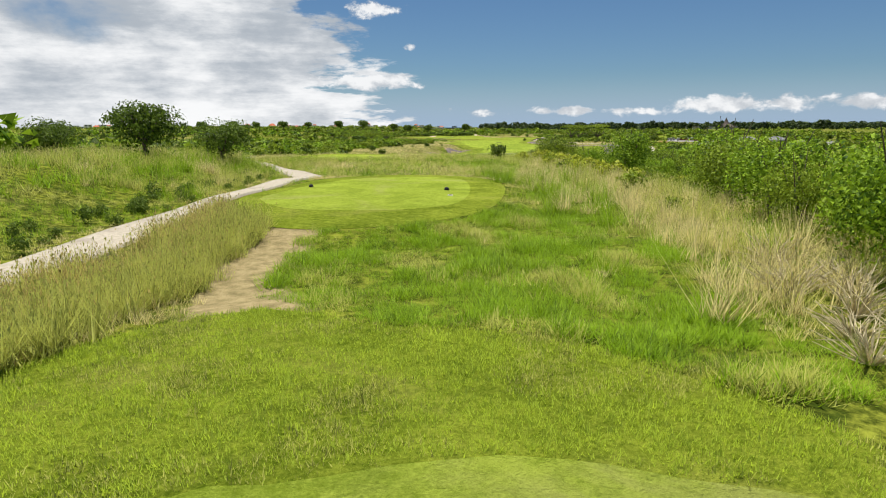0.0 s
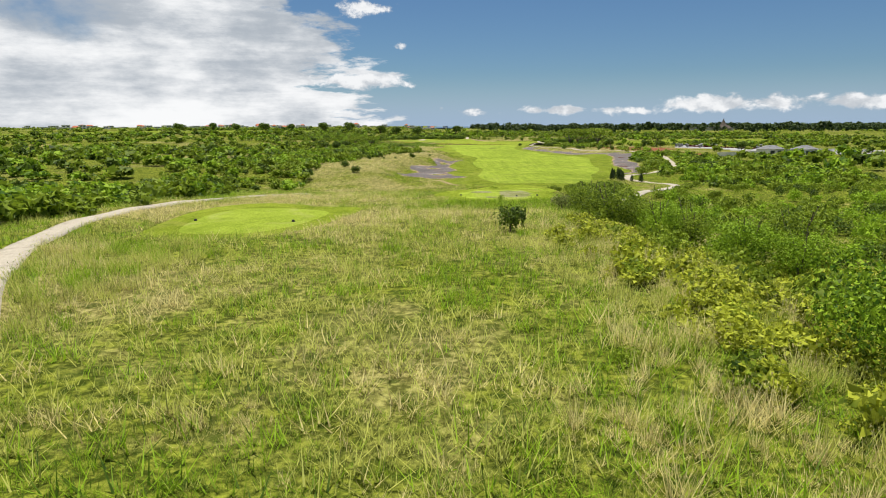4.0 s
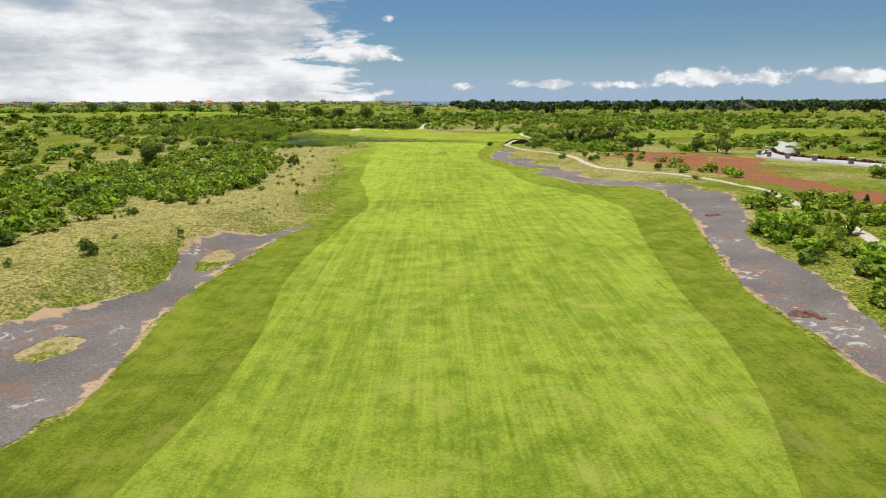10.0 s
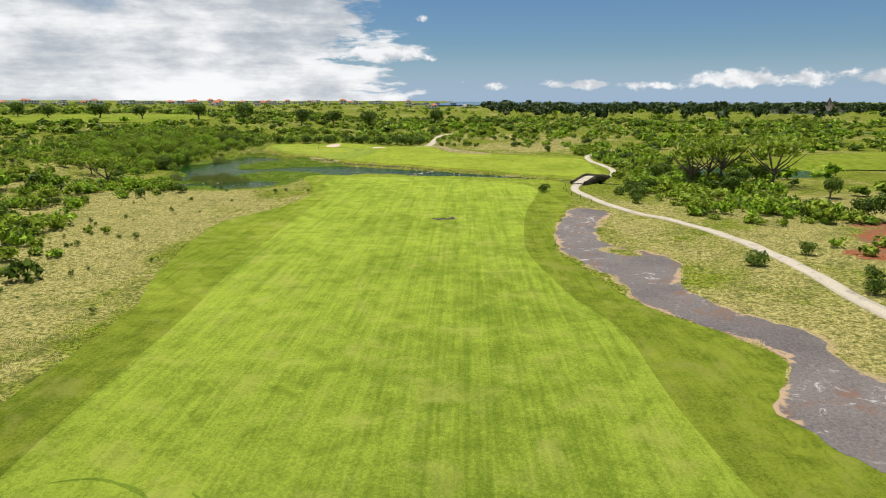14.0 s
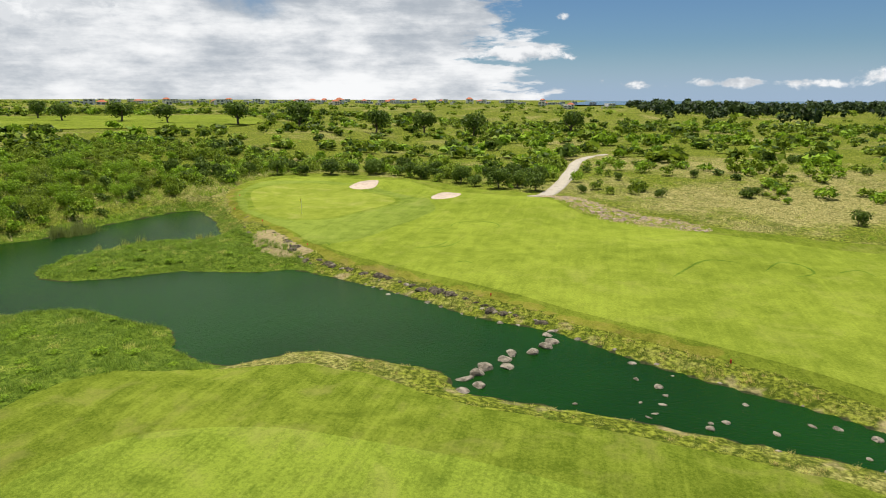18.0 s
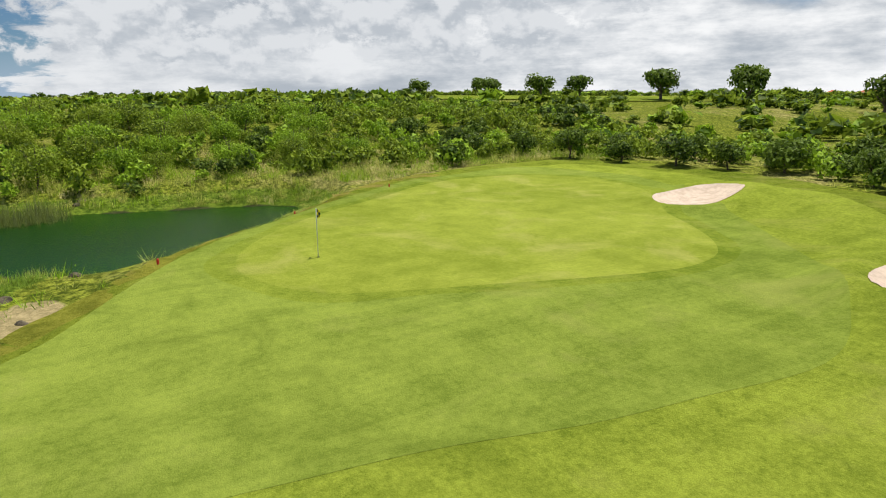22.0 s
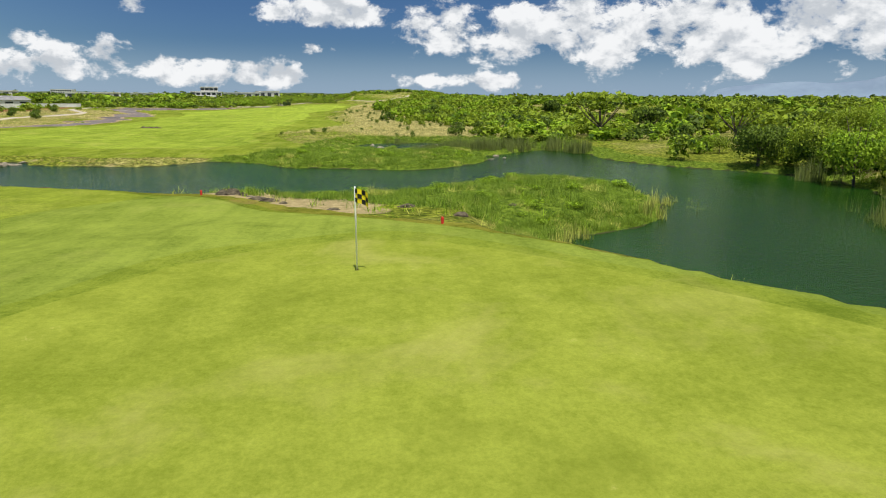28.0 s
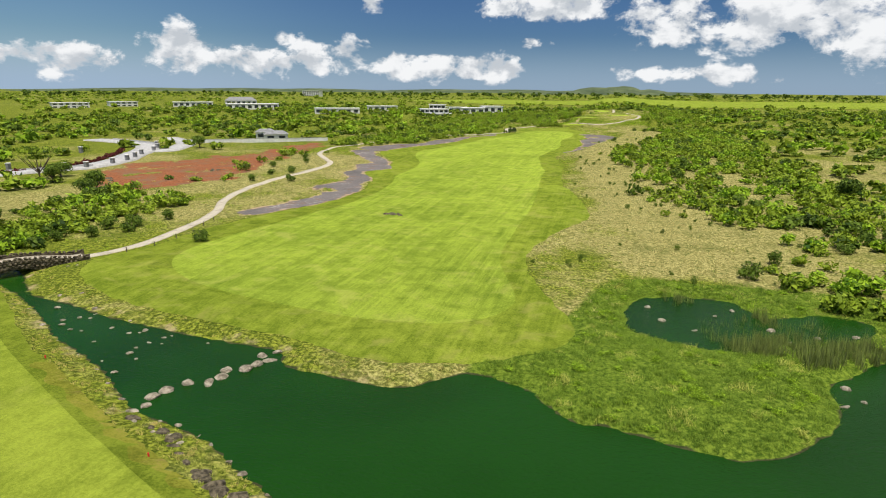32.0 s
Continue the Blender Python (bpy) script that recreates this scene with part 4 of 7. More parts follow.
for d, w in zip(D_WASTE, WASTES):
    draped("waste_area", np.maximum(d, -D_ISLES), 0.03, WASTE, "grey crushed rock waste area with pale scars", "waste area", 0.0, w)
draped("cart_path", D_CART, 0.10, PATHMAT, "pale worn concrete cart path", "path", 0.15)
draped("far_cart_path", CART_B.away(XX, YY), 0.10, PATHMAT, "pale cart path winding behind the green", "path", 0.15)
for f, mat in zip(FIELDS, (CREEKTURF, SEMI, SEMI)):
    draped("far_fairway", f.away(XX, YY), 0.25, mat, "distant mown fairway among scrub", "fairway")


def sheet(name, region, z, mat, label, pad=1.5):
    b = region.line
    lo, hi = b.min(0) - pad, b.max(0) + pad
    v = [(lo[0], lo[1], z), (hi[0], lo[1], z), (hi[0], hi[1], z), (lo[0], hi[1], z)]
    structure(name, mesh_of(name, v, [(0, 1, 2, 3)], mat, False), label, "water")


draped("pond", WATERR.away(XX, YY) - 1.2, 0.0, WATER, "still dark green creek and pond water", "water", 0.0)
pond = bpy.data.objects["pond"]
flat_z = np.empty(len(pond.data.vertices) * 3, np.float32)
pond.data.vertices.foreach_get("co", flat_z)
flat_z[2::3] = 0.0
pond.data.vertices.foreach_set("co", flat_z)
draped("marsh_pond", MARSHPOND.away(XX, YY) - 1.2, 0.0, WATER, "small dark marsh pond among reeds", "water", 0.0)
pond = bpy.data.objects["marsh_pond"]
flat_z = np.empty(len(pond.data.vertices) * 3, np.float32)
pond.data.vertices.foreach_get("co", flat_z)
flat_z[2::3] = 0.0
pond.data.vertices.foreach_set("co", flat_z)
for p in FARPONDS:
    sheet("far_pond", p, 0.0, WATER, "distant pond between scrub and fairways")


def ribbon(name, points, half, lift, mat, label, category, crest=0.012):
    """A narrow band of grass laid along a line on the ground, thinning out at both ends."""
    p = curve(points, False, 0.06 if half < 0.09 else 0.2)
    t = np.gradient(p, axis=0)
    t /= np.linalg.norm(t, axis=1)[:, None] + 1e-9
    s = np.linspace(0, math.pi, len(p))
    w = (half * np.sin(s) ** 0.5 * (1 + 0.3 * waves(p[:, 0], p[:, 1], 1.3, 0.4)))[:, None]
    side = np.stack([-t[:, 1], t[:, 0]], 1) * w
    rows = [np.stack([q[:, 0], q[:, 1], height(q[:, 0], q[:, 1]) + lift + k], 1) for q, k in ((p - side, 0), (p, crest), (p + side, 0))]
    n = len(p)
    i = np.arange(n - 1)
    quads = np.concatenate([np.stack([i + a * n, i + 1 + a * n, i + 1 + a * n + n, i + a * n + n], 1) for a in (0, 1)])
    structure(name, mesh_of(name, np.concatenate(rows), quads, mat, True), label, category)


FAIRWAY_RINGS = [[(27.6, 225.9), (28.4, 225.0), (29.4, 225.3), (30.0, 226.3)], [(14.7, 226.9), (15.8, 226.6), (16.3, 227.1)], [(29.7, 224.6), (30.2, 223.9), (30.8, 224.4)], [(25.3, 228.7), (26.1, 229.0), (26.3, 229.6)], [(8.5, 282.3), (11.0, 279.5), (14.2, 280.8), (14.7, 282.8), (11.5, 284.4), (8.9, 284.0)], [(15.2, 280.8), (17.5, 279.6), (18.1, 281.7), (16.7, 283.3)], [(8.4, 282.1), (11.7, 279.2), (14.4, 281.4), (17.6, 280.3)], [(35.3, 247.6), (36.3, 246.0), (37.0, 246.5)], [(40.3, 444.6), (42.4, 447.9), (44.4, 447.5), (44.7, 444.7), (42.2, 443.0)], [(46.9, 445.3), (49.4, 447.0), (50.3, 445.1)], [(31.0, 440.1), (35.0, 446.7), (38.4, 446.8)], [(3.6, 445.0), (6.6, 446.4), (7.7, 449.1)]]
for arc in (*FAIRWAY_RINGS, [(4.7, 456.4), (4.8, 458.4), (7.2, 460.4), (9.9, 459.6), (11.0, 457.8), (10.5, 456.2)], [(2.8, 444.2), (4.7, 445.6), (5.9, 447.5), (6.2, 448.9)], [(9.1, 440.2), (9.9, 441.0), (10.9, 440.6)], [(1.6, 453.5), (3.2, 454.7), (4.6, 454.0)], [(-7.2, 443.3), (-7.0, 443.9), (-7.8, 444.5)]):
    ribbon("grass_ring", arc, 0.14, 0.028, RINGTURF, "dark lush ring in the mown approach", "grass ring")


# ---- plants ----
RNG = np.random.default_rng(7)


def leaves_at(pos, nrm, size, rng, long=1.7):
    """Pointed three-cornered leaves of about the given size, facing about nrm."""
    n = len(pos)
    nrm = nrm + rng.normal(0, 0.55, (n, 3))
    nrm /= np.linalg.norm(nrm, axis=1)[:, None] + 1e-9
    ref = rng.normal(0, 1, (n, 3))
    a = np.cross(nrm, ref)
    a /= np.linalg.norm(a, axis=1)[:, None] + 1e-9
    b = np.cross(nrm, a)
    s = (size * rng.uniform(0.6, 1.4, n))[:, None]
    v = np.stack([pos - a * s * long / 2, pos + b * s * 0.5 + a * s * 0.2, pos - b * s * 0.5 + a * s * 0.35 + nrm * s * 0.2], 1).reshape(-1, 3)
    return v, np.arange(3 * n).reshape(-1, 3)


def crown(seed, n, rx, rz, zc, leaf, lumps=9, flat=False, spread=0.55):
    """A crown of leaf clumps round several uneven lumps, with gaps between them."""
    rng = np.random.default_rng(seed)
    th, u = rng.uniform(0, 2 * math.pi, lumps), rng.uniform(0.15, 1, lumps) ** 0.6
    cz = rng.uniform(-0.5, 0.75, lumps) if not flat else rng.uniform(-0.2, 0.5, lumps)
    c = np.stack([rx * spread * u * np.cos(th), rx * spread * u * np.sin(th), zc + rz * 0.6 * cz], 1)
    r = rng.uniform(0.34, 0.58, lumps)
    k = rng.integers(0, lumps, n)
    d = rng.normal(0, 1, (n, 3))
    d[:, 2] = np.abs(d[:, 2]) * np.where(rng.random(n) < 0.78, 1, -0.7)
    d /= np.linalg.norm(d, axis=1)[:, None]
    rad = r[k] * rng.uniform(0.72, 1.08, n)
    p = c[k] + d * np.stack([rad * rx, rad * rx, rad * rz * (0.45 if flat else 1)], 1)
    return leaves_at(p, d, leaf, rng)


def tube(points, radii, sides=6):
    """A bent tapered limb."""
    p = np.asarray(points, float)
    v, f = [], []
    for i, (q, r) in enumerate(zip(p, radii)):
        t = p[min(i + 1, len(p) - 1)] - p[max(i - 1, 0)]
        t = t / (np.linalg.norm(t) + 1e-9)
        a = np.cross(t, (0.3, 0.9, 0.2))
        a /= np.linalg.norm(a)
        b = np.cross(t, a)
        v += [q + r * (math.cos(w) * a + math.sin(w) * b) for w in np.arange(sides) * 2 * math.pi / sides]
        if i:
            o = (i - 1) * sides
            f += [(o + j, o + (j + 1) % sides, o + sides + (j + 1) % sides, o + sides + j) for j in range(sides)]
    return np.array(v), np.array(f)


def merge(parts):
    v, f, o = [], [], 0
    for a, b in parts:
        v.append(a), f.append(b + o)
        o += len(a)
    return np.concatenate(v), np.concatenate(f)


def limbs(seed, h, r, spread, n=4, fork=0.35):
    rng = np.random.default_rng(seed)
    parts = [tube([(0, 0, -0.2), (0.04 * h * rng.normal(), 0.04 * h * rng.normal(), h * fork), (0.08 * h * rng.normal(), 0.08 * h * rng.normal(), h * 0.8)], [r, r * 0.75, r * 0.3])]
    for i in range(n):
        w = 2 * math.pi * (i + rng.uniform(-0.3, 0.3)) / n
        e = np.array([math.cos(w) * spread, math.sin(w) * spread, h * rng.uniform(0.7, 0.95)])
        s = np.array([0, 0, h * fork * rng.uniform(0.7, 1.1)])
        parts.append(tube([s, s * 0.45 + e * 0.55 + (0, 0, -0.05 * h), e], [r * 0.55, r * 0.36, r * 0.12], 5))
    return merge(parts)


def plant(name, trunk, leaf, mat, label, category, group, bark=None):
    """What a plant is made of: its names and the meshes of its trunk and crown."""
    parts = []
    for pn, (v, f), m in (("trunk", trunk, bark or BARK), ("crown", leaf, mat)):
        parts.append((pn, mesh_of(pn, v, f, m, pn == "trunk")))
    return (name, label, category, group, parts)


def set_plant(tpl, x, y, s, turn, sz=None, z=None):
    name, label, category, group, parts = tpl
    ob = tagged(new(name), label, category, group)
    ob.empty_display_size = 0.3
    ob.location = (x, y, float(height(x, y)) if z is None else z)
    ob.rotation_euler = (0, 0, turn)
    ob.scale = (s, s, sz or s)
    for pn, me in parts:
        c = new(pn, me)
        c.parent = ob
    return ob


def stuff(name, templates, places, mat, label, category):
    """Many like plants in one mesh: places holds x, y, z, scale, turn, height factor, which template."""
    vs, fs, o = [], [], 0
    places = np.asarray(places, float)
    for i, (tv, tf) in enumerate(templates):
        P = places[places[:, 6].astype(int) == i]
        if not len(P):
            continue
        c, s = np.cos(P[:, 4])[:, None], np.sin(P[:, 4])[:, None]
        x = (tv[None, :, 0] * c - tv[None, :, 1] * s) * P[:, 3:4] + P[:, 0:1]
        y = (tv[None, :, 0] * s + tv[None, :, 1] * c) * P[:, 3:4] + P[:, 1:2]
        z = tv[None, :, 2] * (P[:, 3] * P[:, 5])[:, None] + P[:, 2:3]
        vs.append(np.stack([x, y, z], 2).reshape(-1, 3))
        fs.append((tf[None] + (np.arange(len(P)) * len(tv))[:, None, None]).reshape(-1, tf.shape[1]) + o)
        o += len(P) * len(tv)
    me = mesh_of(name, np.concatenate(vs), np.concatenate(fs), mat, False)
    return tagged(new(name, me), label, category, kind="stuff")


def scatter(n, box, density, rng, jitter=None):
    """Random places in the box, thinned by the density (0 to 1)."""
    x, y = rng.uniform(box[0], box[2], n), rng.uniform(box[1], box[3], n)
    keep = rng.random(n) < density(x, y)
    return x[keep], y[keep]


def open_ground(x, y, pad=0.6):
    """True where no turf, path, water, tee or crushed rock lies."""
    d = np.minimum.reduce([SEMIROUGH.away(x, y), APPROACH_ROUGH.away(x, y), CART.away(x, y), WATERR.away(x, y), MARSHPOND.away(x, y), CART_B.away(x, y)]
                          + [t[2].away(x, y) for t in TEES] + [w.away(x, y) for w in WASTES] + [f.away(x, y) for f in FIELDS] + [p.away(x, y) for p in FARPONDS] + [b.away(x, y) + 0.2 for b in BARES[:3]] + [TRACK.away(x, y)])
    return d > pad


def patch(x, y, size, seed, cut=0.0, soft=0.35):
    return sstep(cut - soft, cut + soft, waves(x, y, size, seed) + 0.5 * waves(x, y, size * 0.37, seed + 2.2))


def scrub(x, y):
    """How thick the scrub stands: 0 bare, 1 closed."""
    xb = np.interp(y, LEFTBANK[:, 0], LEFTBANK[:, 1])
    left = sstep(-17, -27, x - xb - 9 * sstep(215, 245, y) * (1 - sstep(335, 360, y))) * sstep(95, 125, y) * (1 - sstep(385, 405, y)) * (0.6 + 0.4 * patch(x, y, 55, 0.2, -0.35))
    left = left * (1 - 0.6 * sstep(250, 290, y) * (1 - sstep(372, 392, y)) * sstep(-62, -46, x) * patch(x, y, 30, 4.0, -0.1))
    tee_left = sstep(-24, -34, x) * (1 - sstep(80, 110, y)) * (0.25 + 0.75 * patch(x, y, 45, 1.1, -0.2))
    tee_right = sstep(8.5, 14, x + 2.0 * sstep(15, 28, y) - 15 * sstep(38, 46, y)) * (1 - sstep(70, 95, y)) * (0.5 + 0.5 * patch(x, y, 26, 0.6, -0.3))
    right = sstep(47, 53, x - 0.12 * (y - 110)) * sstep(85, 105, y) * (1 - sstep(225, 255, y)) * (0.62 + 0.38 * patch(x, y, 34, 2.6, -0.3))
    right2 = sstep(70, 84, x) * sstep(235, 260, y) * (1 - sstep(335, 350, y)) * 0.22 * patch(x, y, 28, 3.3, 0.2)
    trees = sstep(64, 70, x) * sstep(345, 360, y) * (1 - sstep(470, 500, y)) * (0.55 + 0.45 * patch(x, y, 42, 1.9, -0.3))
    lake = sstep(-46, -54, x) * sstep(395, 412, y) * 0.95
    rear = sstep(486, 502, y + 0.34 * np.minimum(x, 10) * sstep(-60, 0, x)) * (0.3 + 0.7 * patch(x, y, 48, 0.9, -0.15)) * (1 - 0.8 * sstep(14, 22, x) * (1 - sstep(90, 140, x)) * (1 - sstep(520, 600, y)))
    rear = np.where(y > 470, rear, 0)
    lake = np.where((x < -44) & (y > 440), np.maximum(lake, 0.9 * sstep(-44, -50, x) * (1 - sstep(500, 540, y))), lake)
    return np.maximum.reduce([left, tee_left, tee_right, right, right2, trees, lake, rear])


SCRUB_T = [crown(20 + i, 132, 1.0, 0.85, 0.58, 0.305, 8) for i in range(5)]
SCRUB_MID = [crown(25 + i, 230, 1.0, 0.9, 0.6, 0.205, 10) for i in range(5)]
SCRUB_FINE = [crown(30 + i, 340, 1.0, 0.95, 0.62, 0.15, 11) for i in range(5)]
SCRUB_FAR = [crown(40 + i, 58, 1.0, 0.75, 0.55, 0.48, 8) for i in range(5)]
WOOD_FAR = [crown(50 + i, 32, 1.0, 0.85, 0.6, 0.6, 6) for i in range(5)]
TREE_FAR = [crown(60 + i, 50, 1.0, 0.95, 0.8, 0.47, 9) for i in range(4)]


def heights_of(x, y):
    return height(x, y) if len(x) else np.zeros(0)


def place_rows(x, y, lo, hi, kinds, rng, hz=(0.75, 1.25), sink=0.05):
    s = rng.uniform(lo, hi, len(x)) * rng.uniform(0.8, 1.15, len(x))
    return np.stack([x, y, heights_of(x, y) - sink, s, rng.uniform(0, 6.28, len(x)), rng.uniform(*hz, len(x)), rng.integers(0, kinds, len(x))], 1)


def near_box(x, y):
    return (x > np.where(y > 385, -108, -62)) & (x < 92) & (y > -40) & (y < 530)


# scrub close to the hole, in three leaf colours
x, y = scatter(31000, (-110, -45, 96, 535), lambda a, b: scrub(a, b) * 0.6 * near_box(a, b), RNG)
ok = open_ground(x, y, 1.0)
x, y = x[ok], y[ok]
tone = waves(x, y, 33, 5.1) + RNG.normal(0, 0.5, len(x))
for name, sel, mat, label in (("scrub", tone < 0.05, LEAF, "green leafy scrub bushes in a thicket"), ("bright_scrub", (tone >= 0.05) & (tone < 0.75), LEAF_BRIGHT, "bright yellow-green scrub bushes"), ("dark_scrub", tone >= 0.75, LEAF_DARK, "dark green scrub bushes")):
    fine_leaved = (y < 104) & (x > 0)
    lakeside = (y > 396) & (y < 515) & (x < 40)
    stuff(name, SCRUB_T, place_rows(x[sel & ~fine_leaved & ~lakeside], y[sel & ~fine_leaved & ~lakeside], 0.95, 2.1, 5, RNG, (0.55, 1.05)), mat, label, "scrub")
    stuff(name, SCRUB_MID, place_rows(x[sel & lakeside], y[sel & lakeside], 0.85, 1.7, 5, RNG), mat, label + " behind the pond and green", "scrub")
    stuff(name, SCRUB_FINE, place_rows(x[sel & fine_leaved], y[sel & fine_leaved], 0.75, 1.45, 5, RNG), mat, label.replace("scrub bushes", "fine-leaved scrub bushes"), "scrub")

# low yellow-green shrubs on the slope below the tees
x, y = scatter(2300, (5, 2, 26, 36), lambda a, b: 0.8 * sstep(6, 8.6, a + 1.5 * waves(a, b, 7, 0.2)) * patch(a, b, 6, 1.2, -0.3), RNG)
ok = open_ground(x, y, 0.8)
stuff("yellow_scrub", SCRUB_MID, place_rows(x[ok], y[ok], 0.3, 0.85, 5, RNG, (0.6, 1.1)), LEAF_YELLOW, "low yellow-green small-leaved scrub on the slope", "scrub")
# dark saplings on the dry strip beside the fairway
x, y = scatter(700, (-42, 190, 2, 385), lambda a, b: 0.5 * patch(a, b, 16, 0.8, 0.1), RNG)
ok = open_ground(x, y, 1.0)
stuff("sapling", SCRUB_FINE, place_rows(x[ok], y[ok], 0.2, 0.6, 5, RNG, (0.8, 1.7)), LEAF_DARK, "small dark saplings dotted over the dry strip", "saplings")
# low shrubs dotted over the dry slopes
x, y = scatter(2600, (2, -28, 34, 80), lambda a, b: 0.16 * patch(a, b, 9, 0.4, 0.1) * sstep(2.5, 5, a), RNG)
ok = open_ground(x, y, 1.2)
a = RNG.uniform(-31, 2, 60)
stuff("path_weeds", SCRUB_FINE, place_rows(-13.6 + RNG.normal(0, 0.5, 60) - 0.25 * np.maximum(a, 0), a, 0.18, 0.42, 5, RNG), LEAF_DARK, "dark low weeds along the path edge", "scrub")
stuff("low_shrub", SCRUB_FINE, place_rows(x[ok], y[ok], 0.3, 0.75, 5, RNG), LEAF, "low green shrubs dotted in dry grass", "scrub")

# scrub and trees further off, thinning out to the skyline
x, y = scatter(16500, (-330, -160, 360, 760), lambda a, b: (~near_box(a, b)) * (0.2 + 0.75 * patch(a, b, 60, 1.3, -0.25)) * 0.8, RNG)
ok = open_ground(x, y, 2.0) & (REDEARTH.away(x, y) > 2) & ~((x > 84) & (x < 200) & (y > 225) & (y < 350) & (RNG.random(len(x)) < 0.85))
x, y = x[ok], y[ok]
tone = waves(x, y, 70, 5.1) + RNG.normal(0, 0.55, len(x))
for name, sel, mat in (("far_scrub", tone < 0.2, LEAF), ("far_bright_scrub", (tone >= 0.2) & (tone < 0.8), LEAF_BRIGHT), ("far_dark_scrub", tone >= 0.8, LEAF_DARK)):
    stuff(name, SCRUB_FAR, place_rows(x[sel], y[sel], 1.4, 3.5, 5, RNG, (0.5, 0.95)), mat, "scrub thicket spreading over the plain", "scrub")
x, y = scatter(8500, (-1500, -1300, 1700, 1500), lambda a, b: ((a < -330) | (a > 360) | (b < -160) | (b > 760)) * (0.25 + 0.6 * patch(a, b, 190, 1.9, -0.2)) * (FIELDS[0].away(a, b) > 3), RNG)
stuff("distant_scrub", WOOD_FAR, place_rows(x, y, 2.4, 5.0, 5, RNG, (0.5, 0.75)), LEAF, "distant scrub and low woods", "woods")
# dark wood belt ahead on the right, and round the horizon
x, y = scatter(3600, (60, 760, 2100, 1500), lambda a, b: sstep(740, 800, b + 0.10 * (a - 60)) * (0.3 + 0.7 * sstep(860, 1000, b)) * (1 - np.exp(-(((a - 437) / 90) ** 2 + ((b - 940) / 60) ** 2))), RNG)
stuff("dark_wood_belt", TREE_FAR, place_rows(x, y, 4.5, 7.5, 4, RNG, (0.85, 1.1)), LEAF_CONIFER, "dark belt of tall trees along the skyline", "woods")
w, r = RNG.uniform(1.05, 5.9, 1300), RNG.uniform(1300, 2300, 1300)
x, y = 10 - r * np.sin(w), 230 + r * np.cos(w)
stuff("horizon_woods", TREE_FAR, place_rows(x, y, 5, 9.0, 4, RNG, (0.6, 0.9)), LEAF_DARK, "low woods along the horizon", "woods")


# single plants
def template(name, seed, h, crown_args, mat, label, category, group, r=0.09, spread=0.8, n=4, fork=0.35):
    return plant(name, limbs(seed, h, r, spread, n, fork), crown(seed, **crown_args), mat, label, category, group)


CITRUS = [template("citrus_tree", 100 + i, 2.0, dict(n=1500, rx=1.5, rz=1.25, zc=1.15, leaf=0.18, lumps=13), LEAF_DARK, "dark glossy round tree on a short forked trunk", "tree", "round trees behind the green", 0.09, 0.9) for i in range(4)]
BUSH = [template("round_bush", 120 + i, 1.6, dict(n=2400, rx=1.3, rz=1.0, zc=0.7, leaf=0.105, lumps=16, spread=0.65), LEAF, "rounded green bush with small leaves", "bush", "bushes near the path", 0.05, 0.7) for i in range(3)]
DARKBUSH = [template("dark_bush", 130 + i, 1.5, dict(n=900, rx=1.1, rz=0.95, zc=0.6, leaf=0.14, lumps=12), LEAF_DARK, "dark green bush standing in dry grass", "bush", "single bushes on the rough", 0.05, 0.6) for i in range(3)]
FEATHER = [template("feathery_tree", 140 + i, 4.4, dict(n=5600, rx=2.1, rz=2.1, zc=1.75, leaf=0.1, lumps=34, spread=0.7), LEAF_BRIGHT if i % 2 else LEAF, "tall bright green feathery tree in a thicket", "tree", "feathery trees", 0.1, 1.1) for i in range(4)]
ROUND = [template("round_tree", 160 + i, 3.6, dict(n=1500, rx=2.6, rz=2.1, zc=2.2, leaf=0.32, lumps=14), LEAF_DARK, "large dense dark green round-headed tree", "tree", "round trees on the plain", 0.2, 1.6) for i in range(3)]
THICKET = [template("thicket_tree", 150 + i, 4.4, dict(n=3600, rx=2.3, rz=2.1, zc=1.75, leaf=0.14, lumps=26, spread=0.72), LEAF_BRIGHT if i % 2 else LEAF, "bright green bushy tree in the lakeside thicket", "tree", "thicket trees", 0.1, 1.1) for i in range(4)]
BIGBUSH = [template("large_bush", 170 + i, 2.7, dict(n=4800, rx=2.3, rz=1.9, zc=1.45, leaf=0.13, lumps=24, spread=0.62), LEAF_DARK, "large dark round bush rising from tall dry grass", "bush", "large bushes on the bank", 0.14, 1.3) for i in range(2)]
UMBRELLA = [plant("umbrella_tree", limbs(180 + i, 5.6, 0.2, 3.4, 7, 0.3), merge([crown(181 + i, 620, 4.2, 1.5, 5.2, 0.42, 16, True, 0.75), crown(185 + i, 160, 2.6, 1.2, 3.9, 0.4, 7, True, 0.8)]), LEAF, "wide flat-topped umbrella tree with bare limbs", "tree", "umbrella trees") for i in range(2)]


def needles(seed):
    rng = np.random.default_rng(seed)
    n = 760
    t = rng.random(n) ** 0.8
    w = rng.uniform(0, 6.28, n)
    r = (1 - t) ** 0.65 * 0.8 * rng.uniform(0.5, 1.1, n) * (0.75 + 0.25 * np.sin(t * 34)) + 0.03
    p = np.stack([r * np.cos(w), r * np.sin(w), 0.15 + t * 2.25], 1)
    return leaves_at(p, np.stack([np.cos(w), np.sin(w), np.full(n, 0.5)], 1), 0.16, rng)


CONIFER = [plant("small_conifer", tube([(0, 0, -0.2), (0, 0, 1.2), (0.02, 0, 2.35)], [0.06, 0.04, 0.01]), needles(200 + i), LEAF_CONIFER, "small dark conical conifer beside the path", "conifer", "small conifers") for i in range(3)]

